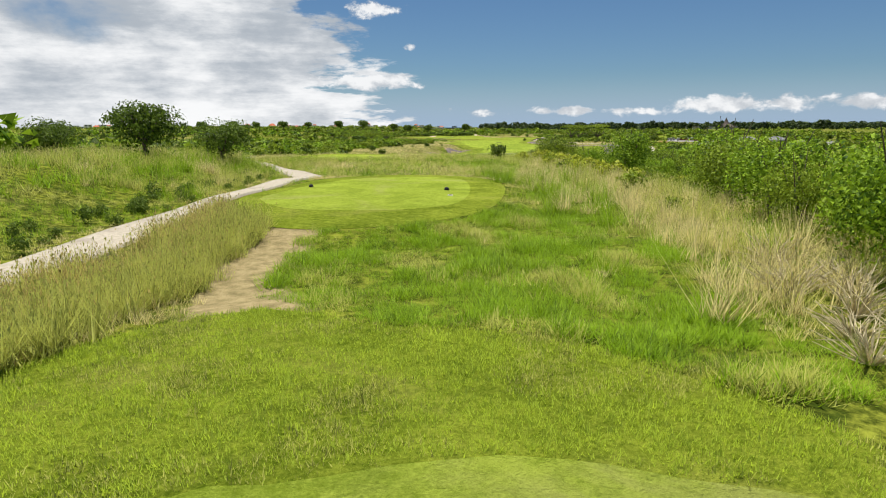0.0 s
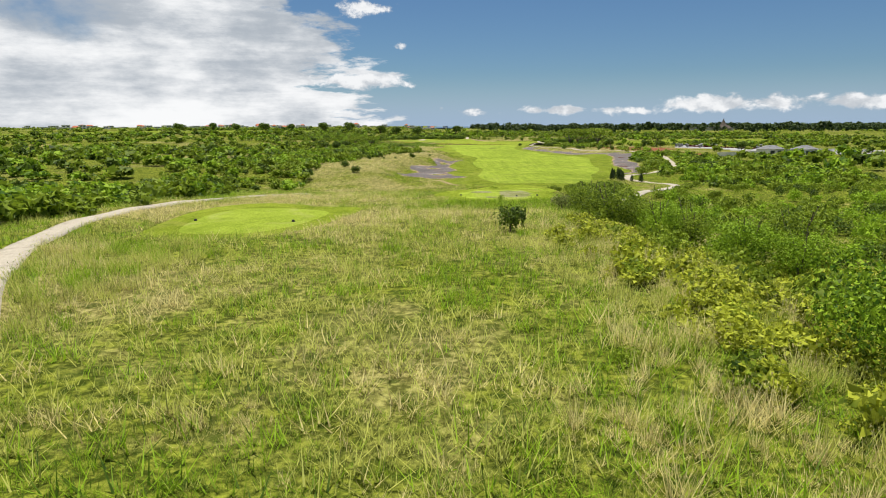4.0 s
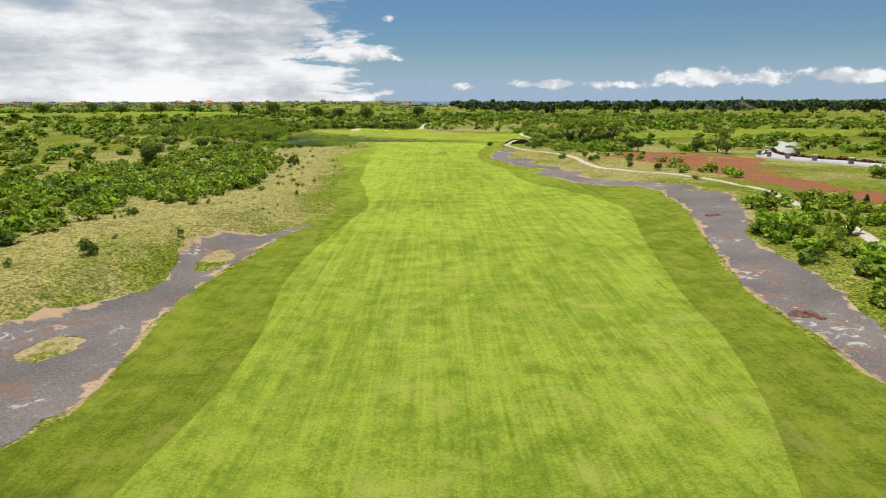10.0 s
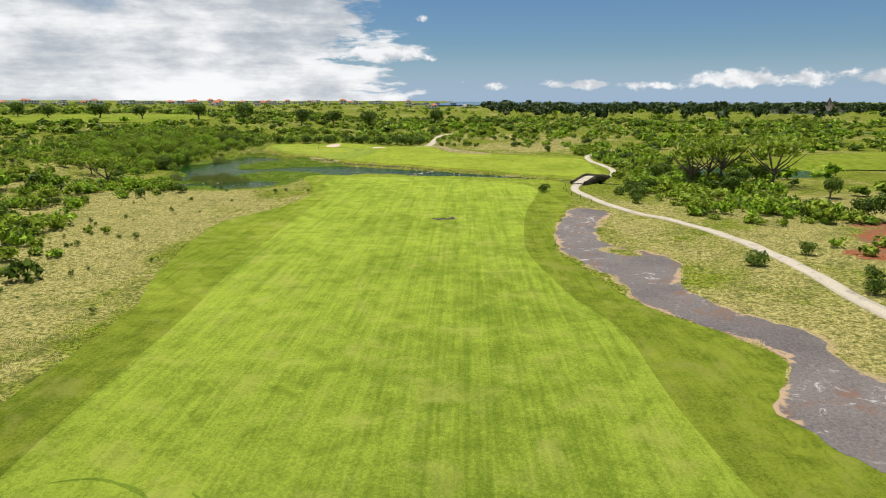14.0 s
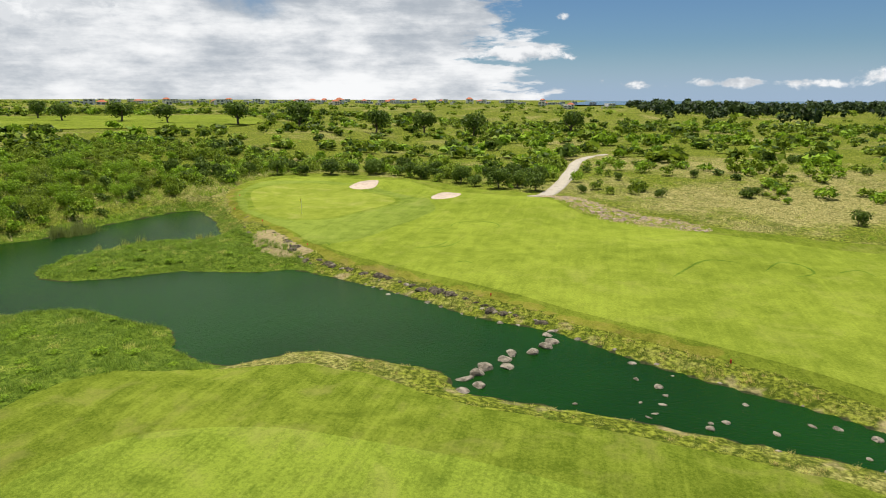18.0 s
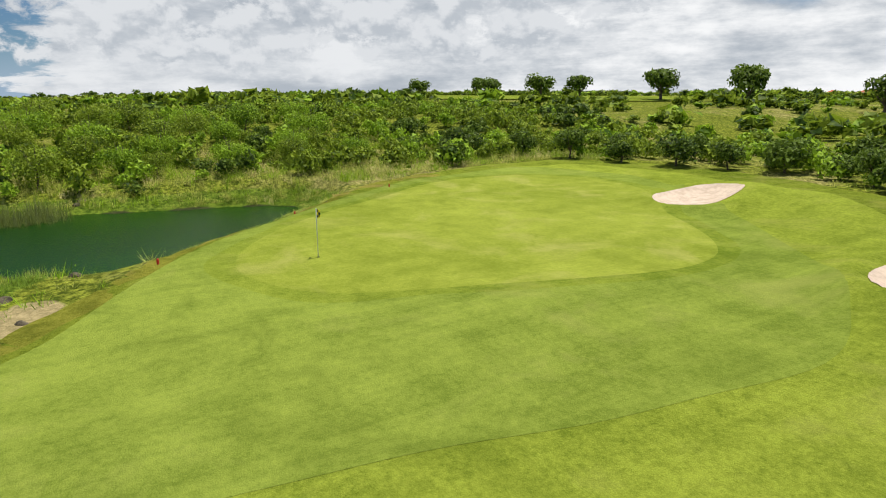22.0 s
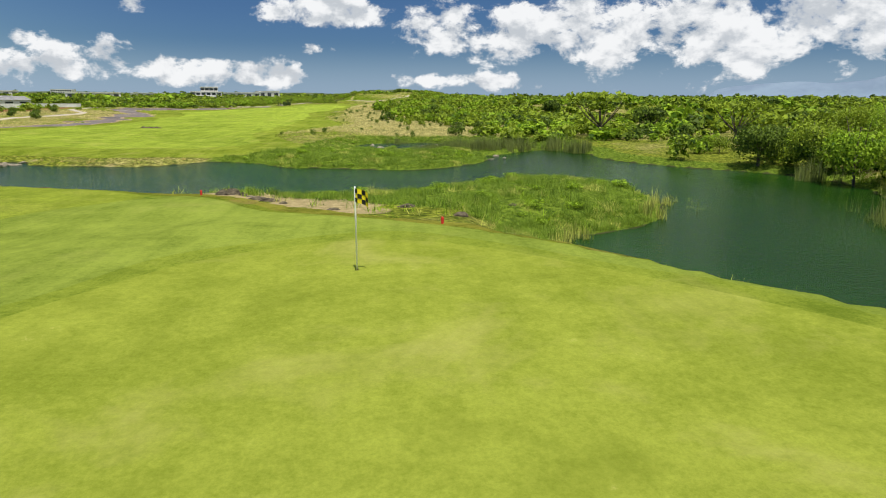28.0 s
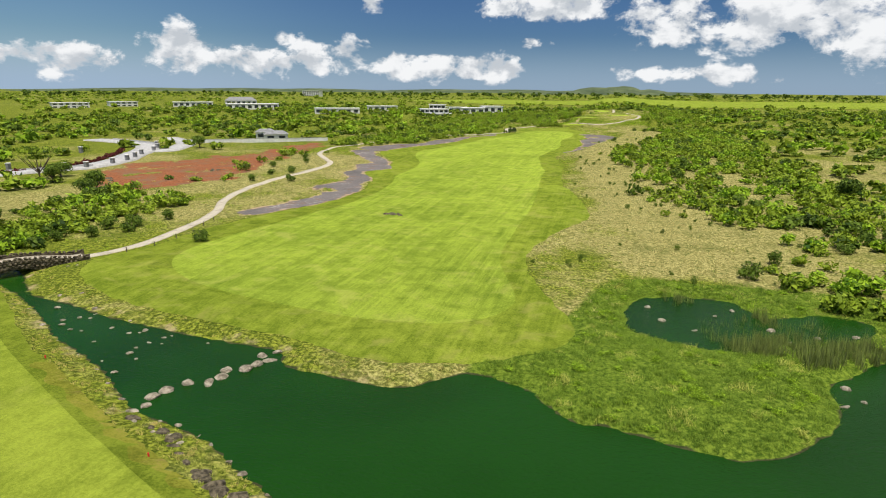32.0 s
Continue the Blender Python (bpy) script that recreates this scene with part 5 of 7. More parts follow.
AT_CITRUS_A = [(-46.2, 483.7), (-43.7, 497.5), (-49, 495), (-38.5, 500), (-33.5, 502.5), (-29, 504.5), (-24.3, 506), (-19, 505), (-12.2, 500), (-8, 497), (-3, 496), (0.6, 492.5), (5.6, 490), (8.6, 492), (12.4, 488.4), (-52, 489), (-55, 483), (-15.5, 503), (3, 497), (9.5, 498), (-27, 511), (-20, 512), (-36, 509), (-11, 508), (-4, 504), (6, 504), (12, 500), (-45, 506), (-58, 492), (-61, 486)]
AT_BUSH_B = [(21.6, 85.8), (22, 93), (24.6, 88.2), (24.4, 92), (22.8, 97.6), (19.8, 91), (26.6, 94.6), (26.8, 98), (25.6, 101), (28.6, 99), (23, 89.6), (20.6, 88), (20.2, 95.4), (29.4, 103.4), (51.9, 157.7), (72.9, 212.2), (61.6, 172.4), (66, 181), (48.5, 148.5)]
AT_BUSH_C = [(17.3, 97.4), (18.4, 98.6), (33, 88.8), (36, 89), (37.6, 93), (39, 98), (34.5, 80), (41, 102), (44.6, 107.5), (48.5, 114), (40, 86), (38, 80)]
AT_DARKBUSH_D = [(-21.5, 135.7), (3.3, 30.9), (-26, 147), (-12, 202), (70.6, 330.2), (68.5, 314.3), (71.5, 319.5), (80.4, 316.6), (77.4, 308.7), (62.5, 326), (74, 296), (78, 288), (45.8, 383.5), (-32.6, 372.4), (-39.5, 383), (-34.2, 342), (-46.8, 334), (-43.5, 364), (-28.2, 380), (61.4, 371), (62.6, 377), (60.4, 381), (63.6, 385), (66.2, 389), (65, 380), (68.4, 395), (72, 402), (71, 391), (26.8, 503), (33.7, 487.7), (47.5, 490.5), (57.3, 470.3), (66, 536), (74, 516), (41, 506), (20.4, 489), (49.6, 493), (70, 478)]
AT_FEATHER_NEAR = [(8.6, -23.2), (10, -21.4), (8.4, -19.8), (10.8, -24.2), (11.6, -18), (9.2, -17), (12.4, -22), (7.4, -25.4), (9.4, -26.4)]
AT_OLIVE = [(15.7, 61.2), (17.6, 58.2), (18.9, 56.3), (16.4, 57.6), (20, 54.4), (17, 60), (18.6, 58.8), (10.6, 49.4), (20.6, 56.6), (16.2, 52), (9.6, 47.6)]
AT_FEATHER_E = [(10.8, -15.5), (12.4, -19), (10.4, -11.4), (12.8, -5), (14.6, -15), (18, 31), (16.8, 36.4), (19.4, 34.6), (13.4, 38.6), (20.6, 29), (21.6, 39), (17.8, 39.6), (11.2, 37), (15, 40.4), (10.4, 39.6), (14.2, 36), (22.6, 33.6), (11.5, 8.6), (12.6, -6.5), (14.2, -11), (16, -4), (13.6, -16), (17.4, -13), (19.6, -8), (15.6, -21), (18.8, -18.5), (21.8, -14), (22.6, -4), (17.5, 3.5), (25, 5)]
AT_FEATHER_F = [(-53 - 5.2 * (i % 5) - (i * 7 % 3), 412 + 5.6 * (i // 5) + (i * 5 % 4)) for i in range(60)]
AT_BIGBUSH = [(-17.8, 6.2), (-20.8, 1.2), (-27.2, 2.2), (36, 40), (-54, 425), (-56.5, 428.6), (-53.6, 437.4), (-51.6, 421.6)]
AT_ROUND_FAR = [(-150, 600), (-178, 606), (-120, 604), (-96, 610), (-205, 602), (-232, 615), (-66, 618), (-30, 640), (-52, 640), (10, 650), (-260, 600)]
AT_ROUND_NEAR = [(-62, 372), (-70, 350), (-58, 318), (-86, 396), (96, 400), (88, 392), (100, 378), (93, 356), (94, 352), (84, 384), (78, 410), (80, 396), (74, 404), (118, 338), (112, 346), (130, 268)]
AT_UMBRELLA_I = [(85, 399.7), (97.4, 396), (90, 405), (79, 393)]
AT_UMBRELLA_H = [(-48, 388), (-60, 402), (118, 344)]
AT_CONIFER_I = [(41.6, 145.1), (40.8, 142.6), (39.6, 141), (38.1, 137.2), (39.1, 134.6), (38.4, 132.4), (38.7, 130.7), (40.4, 129.5), (40.2, 138.6), (37.4, 134.8), (39.9, 136.2), (41.4, 126.2), (89.2, 220.6), (87.9, 212.2), (90.6, 209.9), (93.5, 236.4), (75.4, 425), (78, 422), (76, 431), (73, 418.5), (80.5, 430), (71.6, 440), (84, 440)]
OLIVE = [template("olive_bush", 190 + i, 1.3, dict(n=900, rx=1.15, rz=1.0, zc=0.65, leaf=0.12, lumps=14, spread=0.7), LEAF_OLIVE, "olive-grey twiggy bush in tall grass", "bush", "olive bushes on the slope", 0.04, 0.7) for i in range(3)]
spots = [(OLIVE, 0.9, AT_OLIVE), (FEATHER, 0.72, AT_FEATHER_NEAR), (CITRUS, 1.4, AT_CITRUS_A), (BUSH, 1.25, AT_BUSH_B), (BUSH, 0.8, AT_BUSH_C), (DARKBUSH, 1.2, AT_DARKBUSH_D), (FEATHER, 0.95, AT_FEATHER_E), (THICKET, 0.88, AT_FEATHER_F), (BIGBUSH, 0.95, AT_BIGBUSH), (ROUND, 1.0, AT_ROUND_NEAR), (ROUND, 2.3, AT_ROUND_FAR), (UMBRELLA, 0.95, AT_UMBRELLA_H), (UMBRELLA, 1.55, AT_UMBRELLA_I), (CONIFER, 0.78, AT_CONIFER_I)]
for tpl, base, where in spots:
    for i, (px, py) in enumerate(where):
        rr = random.Random(int(px * 97 + py * 13))
        s = base * (rr.uniform(0.6, 1.3) if tpl is THICKET else rr.uniform(0.82, 1.22))
        set_plant(tpl[i % len(tpl)], px, py, s, rr.uniform(0, 6.28), s * rr.uniform(0.9, 1.15))


# ---- grasses ----
def tuft(seed, n, h, w, lean, wide=0.12, heads=0):
    """A bunch of thin pointed blades, some with a loose seed head."""
    rng = np.random.default_rng(seed)
    v, f = [], []
    for i in range(n):
        a, b = rng.uniform(0, 6.28), rng.uniform(0, 6.28)
        p = np.array([math.cos(a), math.sin(a), 0]) * rng.uniform(0, wide)
        d = np.array([math.cos(b), math.sin(b), 0])
        s = np.array([-d[1], d[0], 0]) * w * rng.uniform(0.6, 1.3)
        tip = p + d * lean * h * rng.uniform(0.2, 1) + (0, 0, h * rng.uniform(0.5, 1.1))
        v += [p - s, p + s, tip]
        f.append((len(v) - 3, len(v) - 2, len(v) - 1))
        if i < heads:
            for k in range(2):
                c = tip - (0, 0, 0.05 * h * k) + rng.normal(0, 0.02 * h, 3)
                q = rng.normal(0, 1, (3, 3)) * w * 1.1
                q[2, 2] -= 0.09 * h
                v += [c + q[0], c + q[1], c + q[2]]
                f.append((len(v) - 3, len(v) - 2, len(v) - 1))
    return np.array(v), np.array(f)


TUFT = [tuft(300 + i, 20, 0.40, 0.011, 1.1, 0.26) for i in range(4)]
TUFT_BIG = [tuft(310 + i, 14, 0.50, 0.018, 1.2, 0.5, 1) for i in range(4)]
TALL = [tuft(315 + i, 18, 0.66, 0.011, 0.9, 0.28, 5) for i in range(4)]
LUSH = [tuft(350 + i, 22, 0.27, 0.011, 1.35, 0.24) for i in range(4)]
LAWN = [tuft(345 + i, 16, 0.075, 0.006, 0.9, 0.13) for i in range(4)]
TUSSOCK = [tuft(320 + i, 70, 0.95, 0.010, 1.0, 0.28) for i in range(3)]
REEDS = [tuft(330 + i, 24, 1.7, 0.028, 0.3, 0.45) for i in range(3)]
MARSH = [tuft(340 + i, 21, 0.31, 0.015, 1.35, 0.36) for i in range(4)]


def grass(name, templates, n, box, density, lo, hi, mats, labels, split, pad=0.15, sink=0.03):
    x, y = scatter(n, box, density, RNG)
    ok = open_ground(x, y, pad)
    x, y = x[ok], y[ok]
    tone = split(x, y)
    for k, (mat, label) in enumerate(zip(mats, labels)):
        s = tone == k
        if s.any():
            stuff(name, templates, place_rows(x[s], y[s], lo, hi, len(templates), RNG, (0.8, 1.25), sink), mat, label, "grass")


def by_dryness(x, y):
    d = dryness(x, y) + RNG.normal(0, 0.13, len(x)) + 0.16 * waves(x, y, 7, 0.2) + 0.16 * waves(x, y, 3.1, 1.2)
    d = d - 0.45 * sstep(-38, -44, x) * sstep(425, 440, y)
    d = d - 0.6 * np.exp(-(((x - 2) / 7) ** 2 + ((y - 48) / 5) ** 2)) - 0.4 * np.exp(-(((x - 12) / 4) ** 2 + ((y - 66) / 6) ** 2))
    return np.where(d < 0.32, 0, np.where(d < 0.62, 1, 2))


def first_tee_tone(x, y):
    """Lush between the tees, straw on the strip by the path and along the right."""
    d = 0.15 + 0.75 * sstep(-5.4, -6.6, x) * (y < -17) + 0.42 * sstep(3.6, 6.0, x - 0.05 * (y + 20)) - 0.9 * sstep(9, 12, x) + 0.5 * waves(x, y, 5, 0.7) + RNG.normal(0, 0.14, len(x)) + 0.3 * sstep(-12, -2, y)
    d = np.where(x < -12.8, 0.25 + 0.3 * waves(x, y, 6, 0.3), d)
    return np.where(d < 0.3, 0, np.where(d < 0.6, 1, 2))


GRASSES = (BLADE, BLADE_MIX, BLADE_DRY)
GLABELS = ("thick green uncut grass", "tall grass of mixed green and straw", "tall dry straw-coloured grass")
grass("near_tall_grass", TUFT, 12500, (-18, -33, 12, 6), lambda a, b: 0.95 - 0.85 * ((a > -5) & (a < 3.4) & (b < -15)), 0.35, 0.8, GRASSES, GLABELS, first_tee_tone)
grass("golden_grass", TALL, 5200, (-9.8, -34, -5.6, -15.5), lambda a, b: (np.hypot(a + 9.9, b + 23) > 1.3) * sstep(0.3, 1.2, -6.6 + 0.9 * sstep(-24, -17, b) + 0.5 * waves(a, b, 4, 0.3) - a + 0.4), 0.7, 1.15, (BLADE_MIX, BLADE_GOLD), ("green-stemmed golden tall grass beside the path", "golden dry tall grass beside the path"), lambda a, b: (a - 0.3 * waves(a, b, 3, 0.6) + RNG.normal(0, 1.2, len(a)) < -8.9).astype(int))
x, y = scatter(12500, (-6, -31, 5.5, -14), lambda a, b: sstep(4.6, 3.2, a - 0.12 * (b + 28)), RNG)
ok = open_ground(x, y, 0.1)
x, y = x[ok], y[ok]
swell = 0.42 + 0.34 * patch(x, y, 2.6, 1.1, 0.1) + 0.22 * patch(x, y, 7, 0.4, 0.0)
tone = waves(x, y, 4, 1.4) + RNG.normal(0, 0.35, len(x))
for sel, mat, label in ((tone < 0.55, BLADE, "thick lush green uncut grass between the tees"), (tone >= 0.55, BLADE_MIX, "lush grass with pale tips between the tees")):
    rows = place_rows(x[sel], y[sel], 1.0, 1.25, 4, RNG, (0.7, 1.2))
    rows[:, 3] *= swell[sel]
    stuff("lush_grass", LUSH, rows, mat, label, "grass")
grass("tee_hill_grass", TUFT_BIG, 21000, (-32, 2, 34, 84), lambda a, b: 0.95 - 0.5 * scrub(a, b), 0.5, 1.15, GRASSES, GLABELS, by_dryness)
grass("clumped_tall_grass", TALL, 9000, (1.5, -27, 17, 34), lambda a, b: patch(a, b, 3.2, 0.9, 0.15, 0.3) * sstep(3.0, 5.6, a - 0.04 * np.maximum(b, 0)), 0.8, 1.35, GRASSES, ("tall green clumped grass on the slope", "tall clumped grass of mixed green and straw", "tall bleached clumped grass on the slope"), lambda a, b: np.clip(np.round(1.4 + 1.0 * waves(a, b, 4.6, 2.9) + RNG.normal(0, 0.3, len(a))), 0, 2).astype(int))
grass("bank_tall_grass", TALL, 7000, (-34, -12, -13, 26), lambda a, b: patch(a, b, 3.6, 1.9, 0.0, 0.3), 0.7, 1.3, GRASSES, ("tall green grass on the bank", "tall mixed grass on the bank", "tall bleached grass on the bank"), lambda a, b: np.clip(np.round(0.8 + 0.9 * waves(a, b, 6, 0.9) + RNG.normal(0, 0.3, len(a)) + 0.5 * sstep(-18, -24, a)), 0, 2).astype(int))
grass("tee_side_grass", TUFT_BIG, 9000, (-40, -32, 40, 4), lambda a, b: (np.abs(a + 3) > 14) * 0.9, 0.7, 1.2, GRASSES, GLABELS, first_tee_tone)
grass("bank_grass", TUFT_BIG, 14000, (-46, 84, 6, 400), lambda a, b: 0.95 - 0.7 * scrub(a, b), 0.5, 0.95, GRASSES, GLABELS, by_dryness)
grass("path_side_grass", TUFT_BIG, 15000, (16, 84, 92, 400), lambda a, b: (0.9 - 0.6 * scrub(a, b)) * ((REDEARTH.away(a, b) > 0) | (patch(a, b, 6, 0.4, 0.35) > 0.6)), 0.5, 0.95, GRASSES, GLABELS, by_dryness)
grass("rear_grass", TUFT_BIG, 8000, (-64, 440, 90, 540), lambda a, b: 0.9 - 0.5 * scrub(a, b), 0.6, 1.1, GRASSES, GLABELS, by_dryness)
grass("lakeside_grass", TALL, 6500, (-66, 430, -41, 503), lambda a, b: 0.35 + 0.65 * patch(a, b, 4, 0.7, 0.0), 0.8, 1.4, GRASSES, ("tall green grass on the lake bank", "tall mixed grass on the lake bank", "tall pale grass on the lake bank"), lambda a, b: np.clip(np.round(0.7 + 0.8 * waves(a, b, 6, 1.9) + RNG.normal(0, 0.3, len(a))), 0, 2).astype(int), 0.1)
x, y = scatter(21000, (-44, 383, 0, 452), lambda a, b: 1.0 * (np.minimum(ISLAND.away(a, b), PENINSULA.away(a, b)) < 0.3), RNG)
ok = open_ground(x, y, 0.0)
x, y = x[ok], y[ok]
mound = 0.5 + 0.55 * patch(x, y, 3.4, 0.6, 0.1) + 0.3 * patch(x, y, 9, 2.0, 0.0)
tone = waves(x, y, 5, 0.4) + RNG.normal(0, 0.3, len(x))
for sel, mat, label in ((tone < 0.8, BLADE_MARSH, "low lush marsh grass at the water"), (tone >= 0.8, BLADE_MIX, "straw-flecked marsh grass")):
    rows = place_rows(x[sel], y[sel], 0.9, 1.2, 4, RNG)
    rows[:, 5] *= mound[sel]
    stuff("marsh_grass", MARSH, rows, mat, label, "grass")
x, y = scatter(1500, (-44, 383, 0, 452), lambda a, b: 0.9 * patch(a, b, 5, 0.9, 0.15) * (np.minimum(ISLAND.away(a, b), PENINSULA.away(a, b)) < -0.8), RNG)
ok = open_ground(x, y, 0.5)
stuff("marsh_weeds", SCRUB_FINE, place_rows(x[ok], y[ok], 0.3, 0.7, 5, RNG, (0.35, 0.6)), LEAF_BRIGHT, "low mounded leafy weeds on the marsh", "weeds")
shore = lambda a, b: (1 - 0.55 * ((a > 0) & (b < 418))) * (np.minimum(WATERR.away(a, b), MARSHPOND.away(a, b)) < 2.6)
grass("shore_grass", MARSH, 48000, (-62, 380, 60, 472), shore, 0.4, 0.85, (BLADE_MARSH, BLADE_MIX, BLADE_GOLD), ("green grass fringe along the water", "mixed grass fringe along the water", "dry grass on the stony bank"), lambda a, b: np.where((APPROACH_ROUGH.away(a, b) < 5.5) | ((a > 0) & (b < 418)), np.where(waves(a, b, 4, 1.0) + RNG.normal(0, 0.4, len(a)) > 0.1, 2, np.where(waves(a, b, 5, 2.0) > -0.3, 1, 0)), 0), 0.05)


grass("lush_bank_grass", MARSH, 12000, (-46, 440, -20, 474), lambda a, b: 1.0 * (WATERR.away(a, b) < 2.6) * (APPROACH_ROUGH.away(a, b) > 0.6), 0.6, 1.05, (BLADE_MARSH, BLADE_MIX), ("lush grass overhanging the pond below the green", "straw-tipped grass below the green"), lambda a, b: (waves(a, b, 3, 0.4) + RNG.normal(0, 0.3, len(a)) > 0.6).astype(int), 0.05)


def rows_at(points, lo, hi, kinds, each, wide, seed):
    rng = np.random.default_rng(seed)
    p = np.repeat(np.array(points, float), each, 0) + rng.normal(0, wide, (len(points) * each, 2))
    return place_rows(p[:, 0], p[:, 1], lo, hi, kinds, rng, (0.8, 1.2), 0.1)


tuss = [(4.6, -18.5), (5.4, -22.4), (6.0, -20.2), (4.4, -15), (5.6, -12), (6.6, -16), (4.0, -26.4), (5.2, -26), (5.8, -24.2), (3.4, -12.6), (7.2, -10), (3.6, -7), (5.4, -5), (2.6, -1.5), (4.6, 1), (7, 3), (3.2, 5), (6.2, 7.4)]
stuff("dry_tussock", TUSSOCK, rows_at(tuss, 0.7, 1.25, 3, 6, 0.85, 31), BLADE_DRY, "bleached dry grass tussocks beside the thicket", "grass")
stuff("green_tussock", TUSSOCK, rows_at([(2.2, -14.6), (1.6, -4.6), (2.4, -7.6), (3.2, -2.4), (4.6, -13.4), (3.8, -9.4), (4.8, -3.6), (-19, -4), (-21.6, -1.6), (2.9, -10.4), (1.2, -1.2), (3.4, -18), (-16.6, -2), (-17.4, 2), (-15.6, 5), (-18.6, 8)], 0.9, 1.35, 3, 4, 0.4, 32), BLADE, "coarse green grass tussocks", "grass")
stuff("reed_bed", REEDS, rows_at([(-23, 400.5), (-25, 400.8), (-27, 400), (-28.6, 401.6), (-30.4, 403.6), (-31.6, 402.4), (-29, 404.6), (-33.4, 401.2), (-34.8, 400), (-26.4, 402.6), (-24, 402.4), (-32, 400.2), (-22.4, 398.6), (-24.6, 398.2), (-19.6, 390.4), (-21.3, 397.7), (-25.9, 399), (-26.4, 394.3), (-31.6, 394.8), (-24, 396), (-29, 396.6), (-27.6, 395.6), (-22.4, 396)], 0.75, 1.1, 3, 20, 0.8, 33), REED, "tall green reeds standing in the marsh pond", "reeds")
stuff("lake_reeds", REEDS, rows_at([(-44.4, 446.6), (-45.2, 445), (-46, 447.6), (-46.4, 443.6), (-44.6, 448.6), (-52, 428.4), (-38.6, 400.6), (-40.4, 404)], 1.0, 1.35, 3, 20, 0.8, 34), REED, "tall bent reeds at the lake edge", "reeds")
stuff("water_reeds", REEDS, rows_at([(-33, 443.2), (-33.8, 441.4), (-35.4, 439), (-37.4, 438.4), (-27.6, 447.2), (-26.6, 448.4), (-39, 441.8), (-36.6, 441)], 0.5, 0.85, 3, 4, 0.35, 35), BLADE_MIX, "thin straw-tipped reeds standing in the water", "reeds")


# straw fringe of the crushed rock, green hearts of its turf islands
def fringe(a, b):
    d = np.minimum.reduce([w.away(a, b) for w in WASTES])
    t = np.minimum.reduce([r.away(a, b) for r in TURFISLES])
    return 1.0 * (((d > -0.1) & (d < 0.5 + 1.3 * waves(a, b, 13, 0.7))) | ((t < 0.2) & (t > -1.0))) * (SEMIROUGH.away(a, b) > 0.1) * (CART.away(a, b) > 0.2)


x, y = scatter(90000, (-16, 130, 80, 366), fringe, RNG)
stuff("straw_fringe", MARSH, place_rows(x, y, 0.45, 0.9, 4, RNG, (0.7, 1.1)), BLADE_STRAW, "dead straw grass fringing the crushed rock", "grass")
x, y = scatter(30000, (-10, 134, 54, 342), lambda a, b: 1.0 * (np.minimum.reduce([r.away(a, b) for r in TURFISLES]) < -0.9), RNG)
stuff("turf_island_grass", MARSH, place_rows(x, y, 0.7, 1.2, 4, RNG), BLADE, "green grass growing on turf islands", "grass")


# short turf blades on the slope before the first tee
x, y = scatter(15000, (-8, -37, 4, -27), lambda a, b: 1.0 * (TEES[0][2].away(a, b) < 0.1) * (TEES[0][1].away(a, b) > 0.06), RNG)
tone = waves(x, y, 3, 0.8) + RNG.normal(0, 0.35, len(x))
stuff("apron_grass", LAWN, place_rows(x[tone < 0.5], y[tone < 0.5], 0.7, 1.3, 4, RNG, (0.7, 1.3), 0.0), BLADE_LAWN, "short green grass on the tee slope", "grass")
stuff("apron_grass", LAWN, place_rows(x[tone >= 0.5], y[tone >= 0.5], 0.7, 1.3, 4, RNG, (0.7, 1.3), 0.0), BLADE_MIX, "short pale-tipped grass on the tee slope", "grass")


# ---- things ----
def part(name, vf, material, parent, label="", smooth=False, at=None, turn=0.0):
    ob = new(name, vf if isinstance(vf, bpy.types.Mesh) else mesh_of(name, vf[0], vf[1], material, smooth))
    ob.parent = parent
    if at is not None:
        ob.location = at
    if turn:
        ob.rotation_euler = (0, 0, turn)
    return tagged(ob, label)


def thing(name, at, label, category, group="", turn=0.0):
    ob = tagged(new(name), label, category, group)
    ob.location, ob.rotation_euler = at, (0, 0, turn)
    ob.empty_display_size = 0.2
    return ob


def on_ground(x, y, lift=0.0):
    return (x, y, float(height(x, y)) + lift)


def box(x0, y0, z0, x1, y1, z1, bevel=0.0):
    bm = bmesh.new()
    bmesh.ops.create_cube(bm, size=1.0)
    for v in bm.verts:
        v.co = ((x0 + x1) / 2 + v.co.x * (x1 - x0), (y0 + y1) / 2 + v.co.y * (y1 - y0), (z0 + z1) / 2 + v.co.z * (z1 - z0))
    if bevel:
        bmesh.ops.bevel(bm, geom=bm.edges[:], offset=bevel, segments=1, affect="EDGES")
    bmesh.ops.triangulate(bm, faces=bm.faces[:])
    bm.verts.index_update()
    v = np.array([q.co[:] for q in bm.verts])
    f = np.array([[q.index for q in p.verts] for p in bm.faces])
    bm.free()
    return v, f


def lathe(profile, sides=12):
    """A turned shape from pairs of radius and height."""
    v, f = [], []
    for i, (r, z) in enumerate(profile):
        v += [(r * math.cos(w), r * math.sin(w), z) for w in np.arange(sides) * 2 * math.pi / sides]
        if i:
            o = (i - 1) * sides
            f += [(o + j, o + (j + 1) % sides, o + sides + (j + 1) % sides, o + sides + j) for j in range(sides)]
    return np.array(v), np.array(f)


